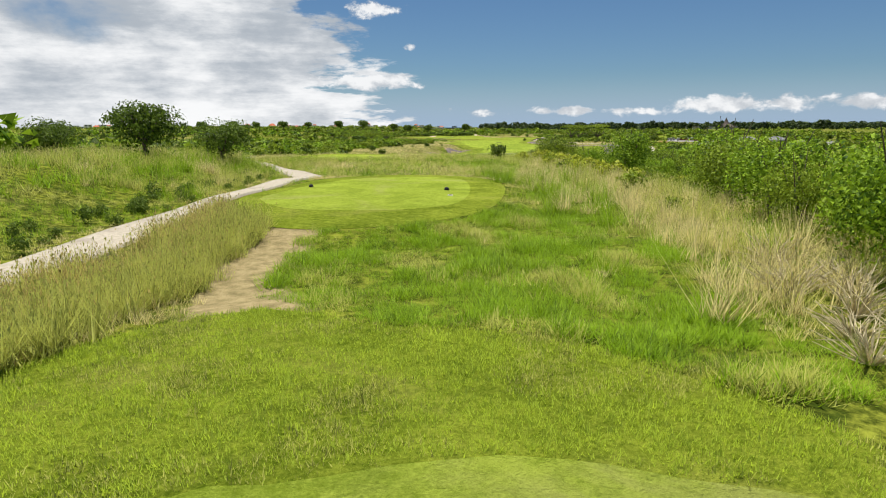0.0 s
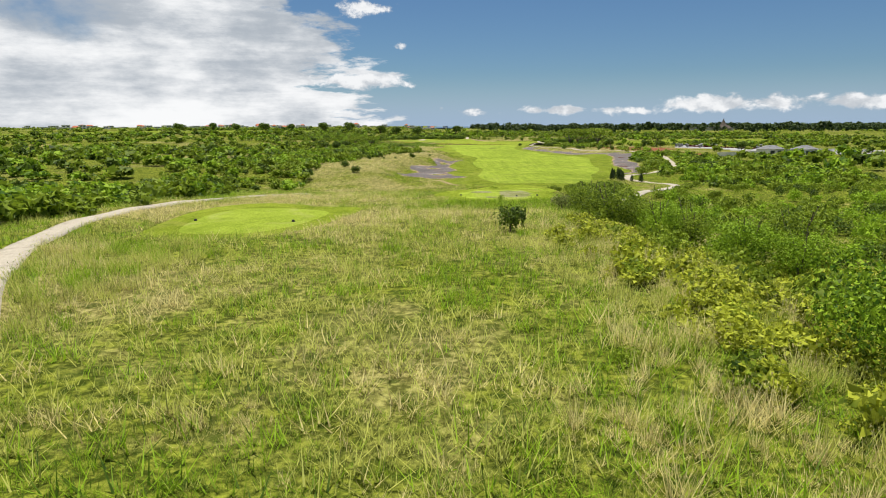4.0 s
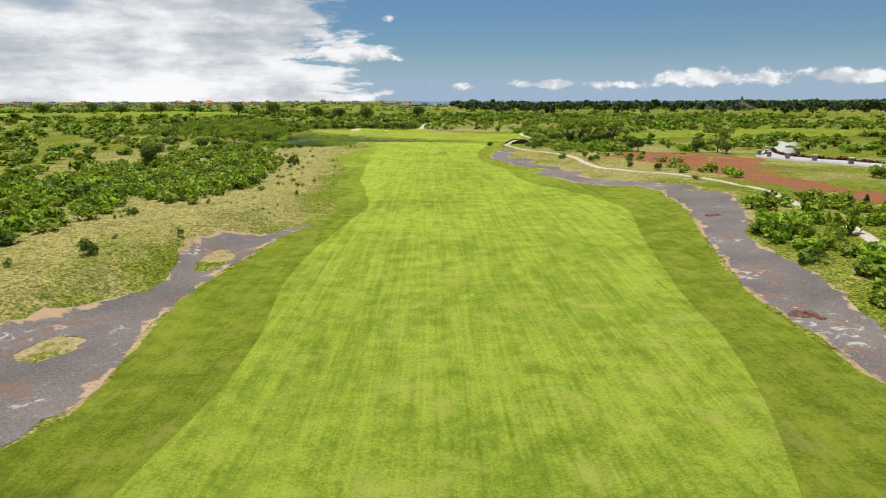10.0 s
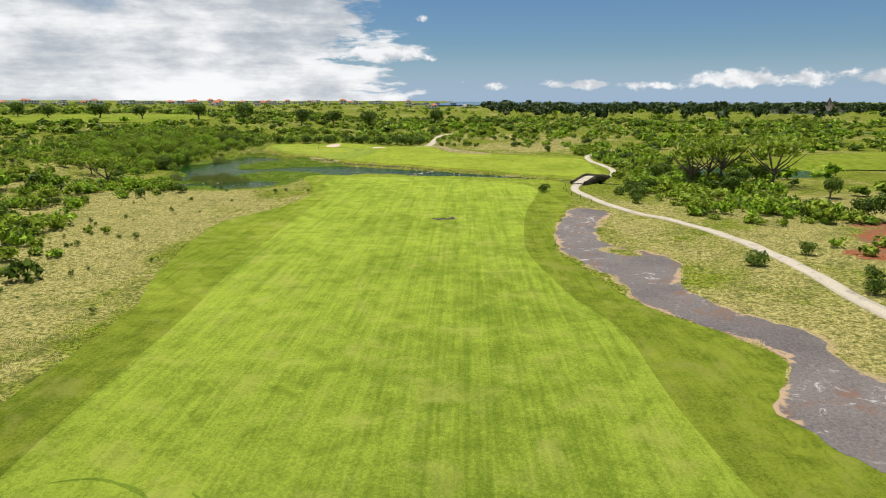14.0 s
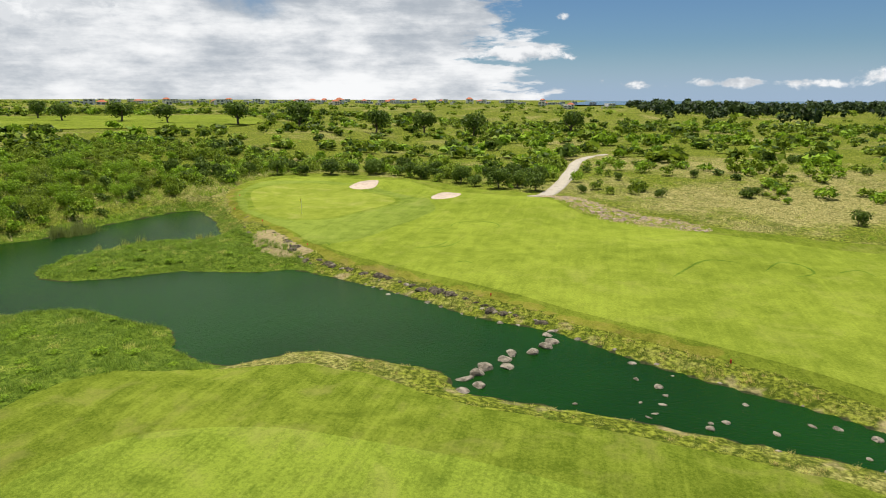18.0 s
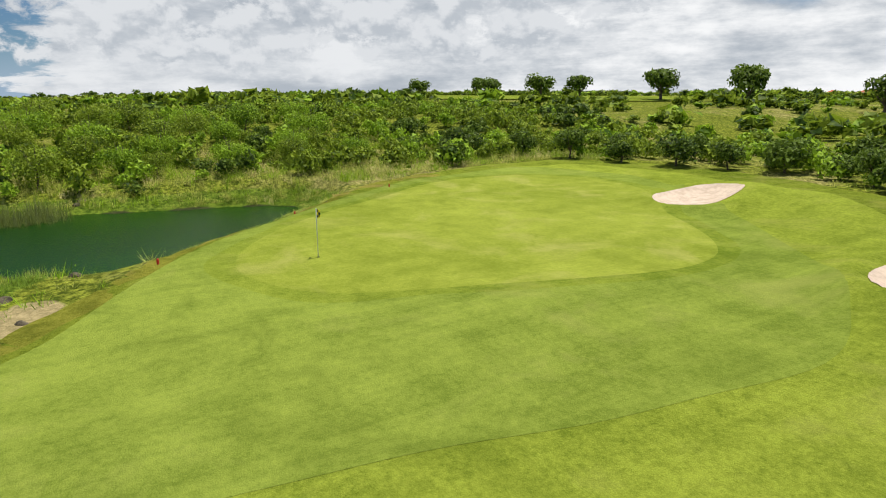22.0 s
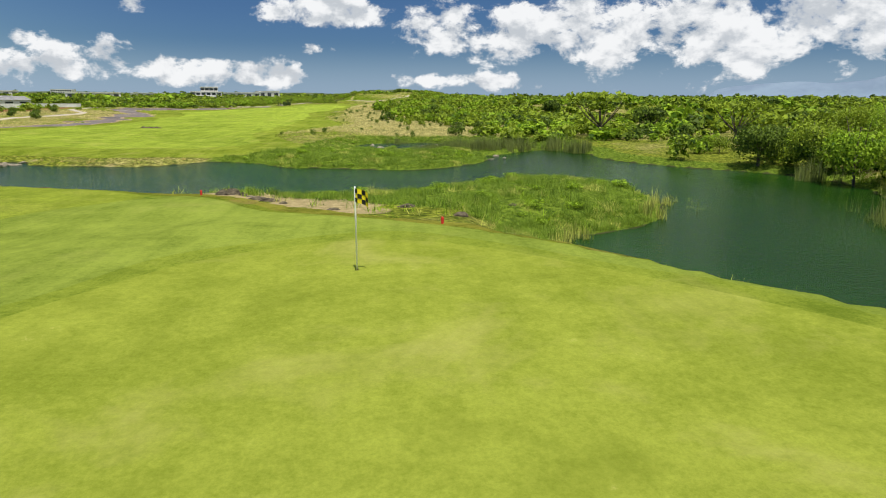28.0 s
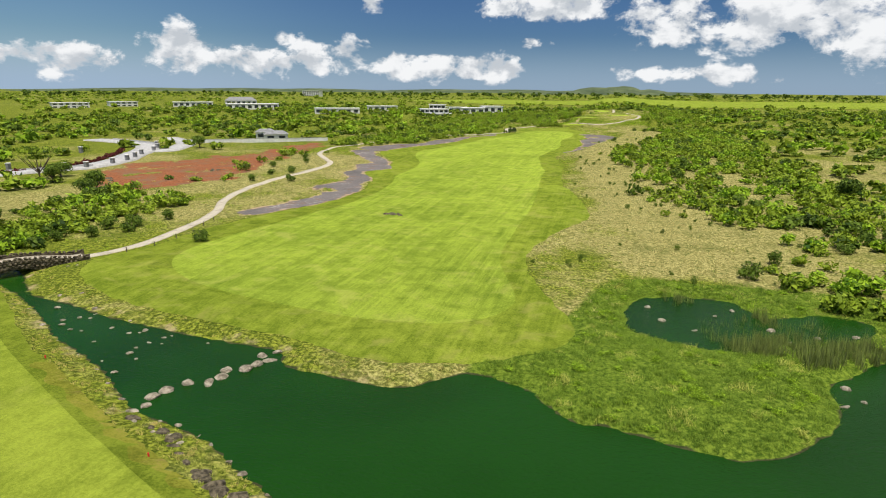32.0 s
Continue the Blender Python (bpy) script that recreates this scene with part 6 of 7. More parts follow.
def boulder(seed, sub=2):
    rng = np.random.default_rng(seed)
    bm = bmesh.new()
    bmesh.ops.create_icosphere(bm, subdivisions=sub, radius=1.0)
    cuts = rng.normal(0, 1, (7, 3))
    cuts /= np.linalg.norm(cuts, axis=1)[:, None]
    far = rng.uniform(0.55, 0.85, 7)
    v = np.array([q.co[:] for q in bm.verts])
    for c, d in zip(cuts, far):
        over = np.maximum(v @ c - d, 0)
        v = v - over[:, None] * c
    v = v * (1 + 0.06 * waves(v[:, 0] * 3 + v[:, 2], v[:, 1] * 3 - v[:, 2], 2.0, seed))[:, None]
    v = v * rng.uniform(0.8, 1.15, 3) * (1.1, 0.9, 0.62)
    f = np.array([[q.index for q in p.verts] for p in bm.faces])
    bm.free()
    return v, f


STONES = [mesh_of("stone", *boulder(400 + i), ROCK, False) for i in range(5)]
PALE_ROCK = two_tone("pale_worn_rock", (0.13, 0.11, 0.075), (0.40, 0.345, 0.26), 2.0, bump=0.8, bscale=6.0)
PALES = [mesh_of("stone", *boulder(420 + i), PALE_ROCK, False) for i in range(5)]
REDS = [mesh_of("stone", *boulder(440 + i), REDROCK, False) for i in range(3)]


def rocks(name, meshes, where, lo, hi, label, group, z=None, seed=1):
    rr = random.Random(seed)
    for i, (px, py) in enumerate(where):
        ob = tagged(new(name, meshes[i % len(meshes)]), label, "rock", group)
        s = rr.uniform(lo, hi)
        ob.location = (px, py, (float(height(px, py)) if z is None else z) - (0.22 if z is None else 0.05) * s - (0.28 if name.startswith("bank") and py > 445 else 0))
        ob.rotation_euler = (rr.uniform(-0.15, 0.15), rr.uniform(-0.15, 0.15), rr.uniform(0, 6.28))
        ob.scale = (s, s * rr.uniform(0.75, 1.1), s * rr.uniform(0.7, 1.0))


rocks("stepping_stone", PALES, [(20.7, 426.0), (20.3, 424.9), (20.7, 423.6), (20.4, 422.5), (19.5, 421.1), (18.0, 420.6), (17.7, 419.4), (18.1, 418.2), (16.6, 417.6), (16.3, 416.6), (15.6, 415.6), (16.7, 414.9), (15.9, 413.8)], 0.5, 0.68, "flat pale stepping stone crossing the creek", "stepping stones", 0.0, 3)
rocks("creek_rock", PALES, [(38.4, 410.6), (39.2, 411.9), (38.0, 411.7), (39.2, 413.9), (40.1, 412.9), (36.2, 414.6), (37.5, 414.6), (31.5, 413.8), (30.6, 413.5), (30.5, 412.9), (27.6, 413.9), (26.8, 415.1), (28.4, 416.5), (28.1, 417.6), (26.7, 418.4), (28.1, 415.2), (29.1, 419.6), (26.5, 421), (16.2, 426.6), (22.9, 413.9), (27.2, 413.3), (34, 413.2), (33, 416.4), (43.6, 410.2), (1.4, 434), (2.4, 433.4), (4.6, 431.6)], 0.16, 0.36, "pale rock breaking the creek surface", "creek rocks", 0.0, 4)
rocks("bank_rock", STONES, [(-36.9, 470.2), (-33.6, 465.4), (-30, 461.4), (-24, 454.8), (-22, 453.2), (-19.8, 450.6), (-18.2, 449.2), (-16.7, 447.8), (-14.4, 446.4), (-12.6, 444.2), (-10.8, 441.8), (-9, 440), (-7.9, 439.2), (-6.9, 438.6), (-5.2, 438.3), (-3.7, 437.9), (-1.6, 437.2), (0.1, 436.3), (2.2, 435.6), (3.4, 435.1), (4.9, 434.4), (6.5, 433.7), (8.8, 432.7), (10.2, 431.9), (11.2, 431.4), (12.4, 430.8), (13.5, 430), (15.4, 428.6)], 0.28, 0.55, "dark basalt rock lining the grassy bank", "bank rocks", None, 5)
rr = random.Random(15)
edge = curve([(-37, 470.4), (-30, 461.4), (-24, 454.8), (-18.2, 449.2), (-12.6, 444.2), (-9, 440), (-3.7, 437.9), (3.4, 435.1), (10.2, 431.9), (15.4, 428.6), (20.6, 427)], False, 0.55)
wall_at = [(float(a + rr.gauss(0, 0.2)), float(b + rr.gauss(0, 0.2))) for a, b in edge if math.sin(a * 0.9) + math.sin(a * 2.3 + 1) > -0.3 + rr.gauss(0, 0.5)]
rocks("bank_stone", STONES, wall_at[::2], 0.35, 0.8, "rough brown basalt block in the bank edging", "bank rocks", None, 16)
rocks("bank_stone", PALES, wall_at[1::2], 0.2, 0.45, "small weathered stone in the bank edging", "bank rocks", None, 17)
rocks("shore_rock", PALES, [(14.1, 427.3), (12.6, 428), (10.4, 429.4), (8.9, 430.2), (6.4, 431.6), (5.3, 432.1), (3.4, 433), (17.8, 426.6), (22.6, 424.6), (25.4, 423), (28.4, 421.2), (32, 419.2), (36.4, 417.2), (40.8, 414.6), (46, 411.4), (50.4, 408.6), (24.6, 412.6), (33.6, 411.2), (39.4, 409.6), (46, 407.6), (12.6, 416.9), (52.6, 398.6), (53.2, 399.4), (44, 406.6)], 0.2, 0.42, "worn rock on the stony creek shore", "shore rocks", None, 6)
rocks("pond_rock", PALES, [(-20.1, 398.3), (-28.2, 399), (-31, 397.2), (-30, 407.9), (-30.6, 410), (-29, 411.1), (-24.5, 401.5), (-17.2, 396.3), (-27.2, 396.4), (-22.6, 393.6), (-34.6, 396), (-24.6, 391.4), (-16, 392.6)], 0.25, 0.5, "pinkish rock standing in the marsh pond", "pond rocks", 0.0, 7)
rocks("island_rock", STONES, [(-18.8, 444.8), (-19.8, 447.1), (-32.1, 433), (-22, 449.6), (-14, 445.6), (-16.6, 447.9), (-49.4, 450.6), (-48.8, 450.2), (-25.4, 443)], 0.25, 0.5, "dark rock lying in marsh grass", "island rocks", None, 8)
rocks("fairway_rock", STONES, [(25.4, 354.2), (26.3, 354.8), (27.0, 354.3), (27.6, 355.0), (24.8, 354.9)], 0.65, 0.95, "dark rock outcrop in the mown fairway", "fairway rocks", None, 9)
rocks("red_rock", REDS, [(55.3, 187.8), (55.9, 188.3), (54.8, 188.4), (56.2, 187.5), (66.4, 230.8), (66.9, 231.3), (67.4, 230.6), (65.9, 231.2)], 0.7, 1.0, "rusty red rock heaped on crushed rock", "red rocks", None, 10)
rocks("rough_rock", STONES, [(-0.4, 231.6), (0.5, 231.2), (-1.4, 232.2), (-2.6, 233), (-4.2, 234), (-7, 235.6), (-9, 236), (-3.4, 231), (-6, 241), (-12, 252), (-8, 300), (-11, 310)], 0.25, 0.5, "dark rock half sunk in dry rough", "rough rocks", None, 11)
rocks("spoil_rock", STONES, [(88, 318), (89.2, 318.6), (90, 317.4), (87, 317), (88.6, 319.8), (100, 342), (102, 340), (104, 338)], 0.6, 1.2, "dark rock dumped on red earth", "spoil rocks", None, 12)
rocks("path_rock", STONES, [(-10.0, -22.9)], 0.62, 0.62, "dark weathered block beside the cart path", "path rocks", None, 13)


# bleached dead shrubs at the thicket's foot
def dead_shrub(x, y, s, seed):
    rng = np.random.default_rng(seed)
    base = thing("dead_shrub", on_ground(x, y, -0.03), "bleached leafless dead shrub of thin twigs", "shrub", "dead shrubs")
    for k in range(3):
        twigs = []
        for i in range(16):
            w, lean = rng.uniform(0, 6.28), rng.uniform(0.3, 1.2)
            tip = np.array([math.cos(w) * lean, math.sin(w) * lean, rng.uniform(0.35, 0.95)]) * s
            mid = tip * 0.5 + rng.normal(0, 0.07, 3) * s + (0, 0, 0.1 * s)
            twigs.append(tube([(0.05 * s * math.cos(w), 0.05 * s * math.sin(w), 0), mid, tip], [0.014, 0.009, 0.004], 4))
        part("branch", merge(twigs), TWIG, base)


TWIG = two_tone("bleached_twigs", (0.36, 0.29, 0.16), (0.78, 0.68, 0.44), 6.0, bump=0.0)
for i, p in enumerate(((4.4, -28.8), (5.2, -27.6), (5.8, -26.6), (4.8, -26.4), (6.4, -25.2), (4.0, -29.8), (5.6, -24.0), (5.0, -29.4), (6.2, -28.0))):
    dead_shrub(*p, 0.6 + 0.1 * (i % 4), 700 + i)


# rubble heap where the mown ground ends
bits = [boulder(460 + i, 1) for i in range(4)]
x, y = scatter(1700, (12, 460, 39, 482), lambda a, b: 1.0 * (BARES[4].away(a, b) < 0.4), RNG)
RUBBLE = two_tone("pinkish_rubble", (0.20, 0.14, 0.10), (0.58, 0.46, 0.36), 2.0, bump=0.8, bscale=6.0)
stuff("rubble", bits, place_rows(x, y, 0.14, 0.46, 4, RNG, (0.7, 1.1)), RUBBLE, "loose pale rubble and dead straw beyond the approach", "rubble")
x, y = scatter(2600, (12, 460, 39, 482), lambda a, b: 1.0 * (BARES[4].away(a, b) < 1.0), RNG)
stuff("rubble_straw", MARSH, place_rows(x, y, 0.6, 1.1, 4, RNG), BLADE_STRAW, "dead straw tufts among rubble", "grass")


POLE = two_tone("white_gloss_pole", (0.88, 0.88, 0.86), (0.94, 0.94, 0.92), 3.0, 0.3, 0.0)


# flagstick
def flagstick(x, y):
    base = thing("flagstick", on_ground(x, y, 0.05), "white flagstick with a checkered yellow flag on the green", "flag")
    part("pole", lathe([(0.0, -0.1), (0.024, -0.1), (0.024, 2.18), (0.010, 2.21), (0.0, 2.21)], 8), POLE, base, "thin white pole", True)
    part("cup", lathe([(0.054, 0.012), (0.058, 0.016), (0.058, 0.0)], 14), BLACK, base, "dark hole rim")
    d = Vector((-0.75, 0.62, 0)).normalized()
    cloth = part("flag", (np.array([(d.x * u * 0.46 + 0.03 * math.sin(u * 7) * d.y, d.y * u * 0.46 - 0.03 * math.sin(u * 7) * d.x, 2.16 - 0.36 * w - 0.10 * u * u) for u in np.linspace(0, 1, 13) for w in np.linspace(0, 1, 9)]),
                          np.array([(i * 9 + j, i * 9 + j + 1, i * 9 + j + 10, i * 9 + j + 9) for i in range(12) for j in range(8)])), YELLOW, base, "yellow cloth flag", True)
    n = Vector((d.y, -d.x, 0)) * 0.006
    for a in range(4):
        for b in range(3):
            if (a + b) % 2 == 0:
                for sgn in (-1, 1):
                    v = np.array([(d.x * u * 0.46 + 0.03 * math.sin(u * 7) * d.y + sgn * n.x, d.y * u * 0.46 - 0.03 * math.sin(u * 7) * d.x + sgn * n.y, 2.16 - 0.36 * w - 0.10 * u * u) for u in np.linspace(a / 4, (a + 1) / 4, 4) for w in (b / 3, (b + 1) / 3)])
                    part("check", (v, np.array([(2 * i, 2 * i + 1, 2 * i + 3, 2 * i + 2) for i in range(3)])), BLACK, cloth, "black square")


flagstick(-18.3, 459.0)


def tee_marker(x, y, s=0.62):
    base = thing("tee_marker", on_ground(x, y, 0.03), "low black domed tee marker on mown grass", "tee marker", "tee markers")
    part("dome", lathe([(0.02 * s, 0.22 * s), (0.10 * s, 0.20 * s), (0.16 * s, 0.13 * s), (0.18 * s, 0.05 * s), (0.18 * s, 0.0)], 14), BLACK, base, "", True)
    part("foot", lathe([(0.20 * s, 0.03 * s), (0.21 * s, 0.0)], 14), BLACK, base)
    part("peg", lathe([(0.012, 0.0), (0.008, -0.12)], 6), DARKWOOD, base)


for p in ((-8.4, -7.7), (-1.78, -9.35), (-18.3, 35.5), (-11.3, 34.9), (0.8, 56.9), (8.7, 56.5), (6.5, 55.9), (8.1, 88.2), (13.6, 88.0)):
    tee_marker(*p)
plate = thing("tee_plate", on_ground(-1.6, -11.6, 0.03), "pale square distance plate set in the tee", "plate")
part("slab", box(-0.11, -0.14, -0.04, 0.11, 0.14, 0.025, 0.008), WHITE, plate)
part("inlay", box(-0.07, -0.09, 0.026, 0.07, 0.09, 0.032), PALE_ROCK, plate, "worn grey inlay")


def stake(x, y, h, mat, name, label, category, group):
    base = thing(name, on_ground(x, y), label, category, group)
    part("post", lathe([(0.055, -0.25), (0.055, h - 0.04), (0.04, h), (0.0, h)], 8), mat, base, "", True)
    part("collar", lathe([(0.062, h * 0.55), (0.062, h * 0.62)], 8), mat, base)


for p in ((-21.0, 452.7), (-31.4, 462.2), (-9.4, 442.9), (-36.4, 471.6), (14.6, 431.2), (33, 421.4)):
    stake(*p, 0.27, REDPAINT, "hazard_stake", "short red painted hazard stake by the water", "stake", "hazard stakes")
for p in ((51.4, 391.6), (50.4, 387.4), (50.2, 383), (50.6, 378.6), (51.6, 374.6), (52.8, 370.2), (-3.2, 85.3), (3.0, 84.9), (46.6, 112.6), (44.2, 110.2), (38.3, 108.2)):
    stake(*p, 0.75, DARKWOOD, "path_bollard", "short dark timber bollard beside the cart path", "bollard", "path bollards")


def edging(a, b, n):
    a, b = Vector((*a, 0)), Vector((*b, 0))
    base = thing("path_edging", on_ground(a.x, a.y), "dark timber edging beam along the cart path", "edging", "path edging")
    for i in range(n):
        p, q = a.lerp(b, i / n), a.lerp(b, (i + 0.985) / n)
        zp, zq = float(height(p.x, p.y)), float(height(q.x, q.y))
        t = (q - p).normalized()
        s = Vector((-t.y, t.x, 0)) * 0.07
        z0 = base.location.z
        v = np.array([(*(w + sg * s - a).xy, z - z0 + h) for w, z in ((p, zp), (q, zq)) for sg in (-1, 1) for h in (-0.1, 0.2)])
        part("beam", (v, np.array([(0, 1, 3, 2), (4, 6, 7, 5), (0, 4, 5, 1), (2, 3, 7, 6), (1, 5, 7, 3), (0, 2, 6, 4)])), DARKWOOD, base)


edging((5.6, 83.95), (8.7, 83.2), 2)
edging((10.9, 82.6), (16.6, 81.9), 4)


# stone bridge over the creek
def bridge():
    a, b = Vector((55.6, 396.6)), Vector((62.2, 407.0))
    d = (b - a).normalized()
    s = Vector((-d.y, d.x))
    L = (b - a).length
    base = thing("stone_bridge", (a.x, a.y, 0), "low humped bridge of dark piled lava stone", "bridge")
    crest = lambda u: 0.95 + 0.75 * math.sin(math.pi * min(max(u, 0), 1))
    n = 16
    deck = np.array([((d * (u * L) + s * w).x, (d * (u * L) + s * w).y, crest(u) + h) for u in np.linspace(-0.12, 1.12, n) for w in (-1.35, 1.35) for h in (-0.28, 0.0)])
    f = []
    for i in range(n - 1):
        o = 4 * i
        f += [(o + 1, o + 3, o + 7, o + 5), (o, o + 4, o + 6, o + 2), (o, o + 1, o + 5, o + 4), (o + 2, o + 6, o + 7, o + 3)]
    part("deck", (deck, np.array(f)), PATHMAT, base, "pale concrete deck", True)
    for side in (-1.55, 1.55):
        pts = []
        for u in np.linspace(-0.15, 1.15, 25):
            low = 0.85 * math.sin(math.pi * (u - 0.22) / 0.56) if 0.22 < u < 0.78 else -0.5
            c = d * (u * L) + s * side
            pts += [((c + s * w).x, (c + s * w).y, h) for w in (-0.2, 0.2) for h in (low, crest(u) + 0.25)]
        wall = [(0, 2, 3, 1), (96, 97, 99, 98)]
        for o in range(0, 96, 4):
            wall += [(o, o + 1, o + 5, o + 4), (o + 2, o + 6, o + 7, o + 3), (o + 1, o + 3, o + 7, o + 5), (o, o + 4, o + 6, o + 2)]
        w = part("parapet", (np.array(pts), np.array(wall)), ROCK, base, "wall of piled dark stone")
        rr = random.Random(int(side * 10))
        for row in range(5):
            for i in range(30):
                u = -0.14 + 1.28 * (i + 0.5 * (row % 2) + rr.uniform(-0.15, 0.15)) / 30
                top = crest(u) + 0.38
                h = top - 0.26 * row
                if 0.24 < u < 0.76 and h < 0.85 * math.sin(math.pi * (u - 0.22) / 0.56) + 0.1:
                    continue
                if h < -0.1:
                    continue
                c = d * (u * L) + s * (side + 0.12 * (1 if side > 0 else -1) * (row > 0))
                st = part("stone", STONES[rr.randrange(5)], ROCK, w)
                k = rr.uniform(0.17, 0.27)
                st.location, st.scale = (c.x, c.y, h), (k * 1.25, k, k)
                st.rotation_euler = (rr.uniform(-0.4, 0.4), rr.uniform(-0.4, 0.4), rr.uniform(0, 6.28))


bridge()


# ---- far things ----
def house(x, y, w, dpt, h, turn, roof, storeys=1, label="white rendered house with dark windows", name="house", group="houses in the distance", z=None):
    base = thing(name, (x, y, (float(height(x, y)) if z is None else z) - 0.3), label, "house", group, turn)
    part("wall", box(-w / 2, -dpt / 2, 0, w / 2, dpt / 2, h), WHITE, base)
    if roof == "flat":
        part("roof", box(-w / 2 - 0.4, -dpt / 2 - 0.4, h, w / 2 + 0.4, dpt / 2 + 0.4, h + 0.35), WHITE, base, "flat white roof slab")
    else:
        rh = 0.28 * dpt
        v = np.array([(-w / 2 - 0.5, -dpt / 2 - 0.5, h), (w / 2 + 0.5, -dpt / 2 - 0.5, h), (w / 2 + 0.5, dpt / 2 + 0.5, h), (-w / 2 - 0.5, dpt / 2 + 0.5, h), (-w / 2 + dpt * 0.35, 0, h + rh), (w / 2 - dpt * 0.35, 0, h + rh)])
        bm_f = [(0, 1, 5), (0, 5, 4), (2, 3, 4), (2, 4, 5), (1, 2, 5), (3, 0, 4), (0, 3, 2), (0, 2, 1)]
        part("roof", (v, np.array(bm_f)), ROOFRED if roof == "red" else ROOFGREY, base, "hipped tiled roof")
    per = max(2, int(w / 5))
    fl = h / storeys
    for s in range(storeys):
        for i in range(per):
            cx = -w / 2 + w * (i + 0.5) / per
            for yy in (-dpt / 2 - 0.03, dpt / 2 + 0.03):
                part("window", box(cx - w / per * 0.28, yy - 0.05, s * fl + fl * 0.3, cx + w / per * 0.28, yy + 0.05, s * fl + fl * 0.8), GLASS, base)
    return base


def villa(x, y, turn, s=1.0):
    base = thing("villa", (x, y, float(height(x, y)) - 0.3), "white modern villa of stepped flat-roofed storeys", "house", "", turn)
    base.scale, base.location.z = (s, s, s), base.location.z - 1.2
    for x0, x1, y0, y1, z0, z1 in ((-14, 14, -6, 7, 0, 4.2), (-14, 12, -5, 6, 4.2, 8.2), (-5.5, 9, -4, 5, 8.2, 12.2)):
        part("wall", box(x0, y0, z0, x1, y1, z1 - 0.35), WHITE, base)
        part("roof_slab", box(x0 - 0.8, y0 - 0.8, z1 - 0.35, x1 + 0.8, y1 + 0.8, z1), WHITE, base, "white flat roof slab")
        k = 6 if z0 < 8 else 4
        for i in range(k):
            cx = x0 + (x1 - x0) * (i + 0.5) / k
            for yy in (y0 - 0.04, y1 + 0.04):
                part("window", box(cx - 1.5, yy - 0.06, z0 + 0.9, cx + 1.5, yy + 0.06, z1 - 1.1), GLASS, base)
    for i in range(5):
        cx = -12.5 + 5.2 * i
        part("column", box(cx - 0.2, 9.0, 0, cx + 0.2, 9.4, 3.9), WHITE, base)
    part("terrace_roof", box(-14, 7, 3.9, 10, 9.8, 4.2), WHITE, base, "white terrace roof")


villa(113, 21, -2.9, 0.78)
for args in ((96, -28, 18, 11, 4.5, -2.9, "flat", 1), (118, -44, 26, 9, 4.2, -2.8, "flat", 1), (84, -40, 16, 12, 5.5, -2.7, "flat", 1),
             (470, -10, 30, 12, 5, -2.2, "flat", 2), (466, -70, 26, 12, 5, -2.2, "flat", 2), (385, -72, 36, 12, 4.5, -2.5, "flat", 1), (402, -180, 34, 14, 5, -2.5, "grey", 1), (196, 8, 34, 12, 4.2, -2.7, "flat", 1), (186, -64, 26, 12, 4.2, -2.7, "flat", 1), (300, -40, 44, 14, 5, -2.5, "flat", 1),
             (122, 229, 9, 5, 2.9, -2.6, "grey", 1), (131, 222, 8, 5, 2.9, -2.6, "grey", 1)):
    house(*args)
tower = thing("tower_block", (690, -930, 1), "distant pale block over the woods", "building")
part("wall", box(-22, -9, 0, 22, 9, 15), WHITE, tower)
for i in range(9):
    for j in range(3):
        part("window", box(-20.5 + 4.7 * i, 9.0, 3 + 4.4 * j, -17.6 + 4.7 * i, 9.2, 5.6 + 4.4 * j), GLASS, tower)
part("roof", box(-22.5, -9.5, 15, 22.5, 9.5, 16), WHITE, tower)

rr = random.Random(11)
for i in range(120):
    a = rr.uniform(-0.02, 1.05)
    dist = rr.uniform(1050, 1750)
    w = rr.uniform(8, 16)
    tall = rr.choice((4, 5, 6, 8))
    house(19 - dist * math.sin(a * 0.72), 330 + dist * math.cos(a * 0.72), w, rr.uniform(8, 13), tall, rr.uniform(-0.6, 0.6) + a * 0.7, rr.choice(("flat", "flat", "flat", "flat", "red")), 1 if tall < 6 else 2, "pale town house on the skyline", "town_house", "town houses on the skyline")

club = thing("clubhouse", (437, 983, float(height(437, 983)) - 0.3), "long low clubhouse with a steep thatched cone", "clubhouse")
part("wall", box(-62, -7, 0, 14, 7, 3.4), WHITE, club)
part("roof", box(-63, -9, 3.4, 15, 9, 4.8), ROOFGREY, club, "long grey low roof")
part("cone_roof", lathe([(15, 3.5), (9, 7), (5, 9.5), (2.2, 14), (0.2, 18.5)], 20), DARKWOOD, club, "steep dark thatched cone", True)
for i in range(14):
    part("column", box(-60 + 5.2 * i, -8.6, 0, -59.5 + 5.2 * i, -8.1, 3.4), WHITE, club)

# building site beyond the path: paved road, low walls, pillars, red hedge
def road(points, half):
    p = curve(points, False, 2.0)
    t = np.gradient(p, axis=0)
    t /= np.linalg.norm(t, axis=1)[:, None] + 1e-9
    n = np.stack([-t[:, 1], t[:, 0]], 1) * half
    z = height(p[:, 0], p[:, 1]) + 0.45
    rows = [np.stack([q[:, 0], q[:, 1], z + k], 1) for q, k in ((p - n * 1.03, -0.8), (p - n, 0), (p, 0.03), (p + n, 0), (p + n * 1.03, -0.8))]
    c = len(p)
    i = np.arange(c - 1)
    quads = np.concatenate([np.stack([i + a * c, i + 1 + a * c, i + 1 + a * c + c, i + a * c + c], 1) for a in range(4)])
    structure("site_road", mesh_of("site_road", np.concatenate(rows), quads, ASPHALT, True), "pale paved road of the building site", "road")


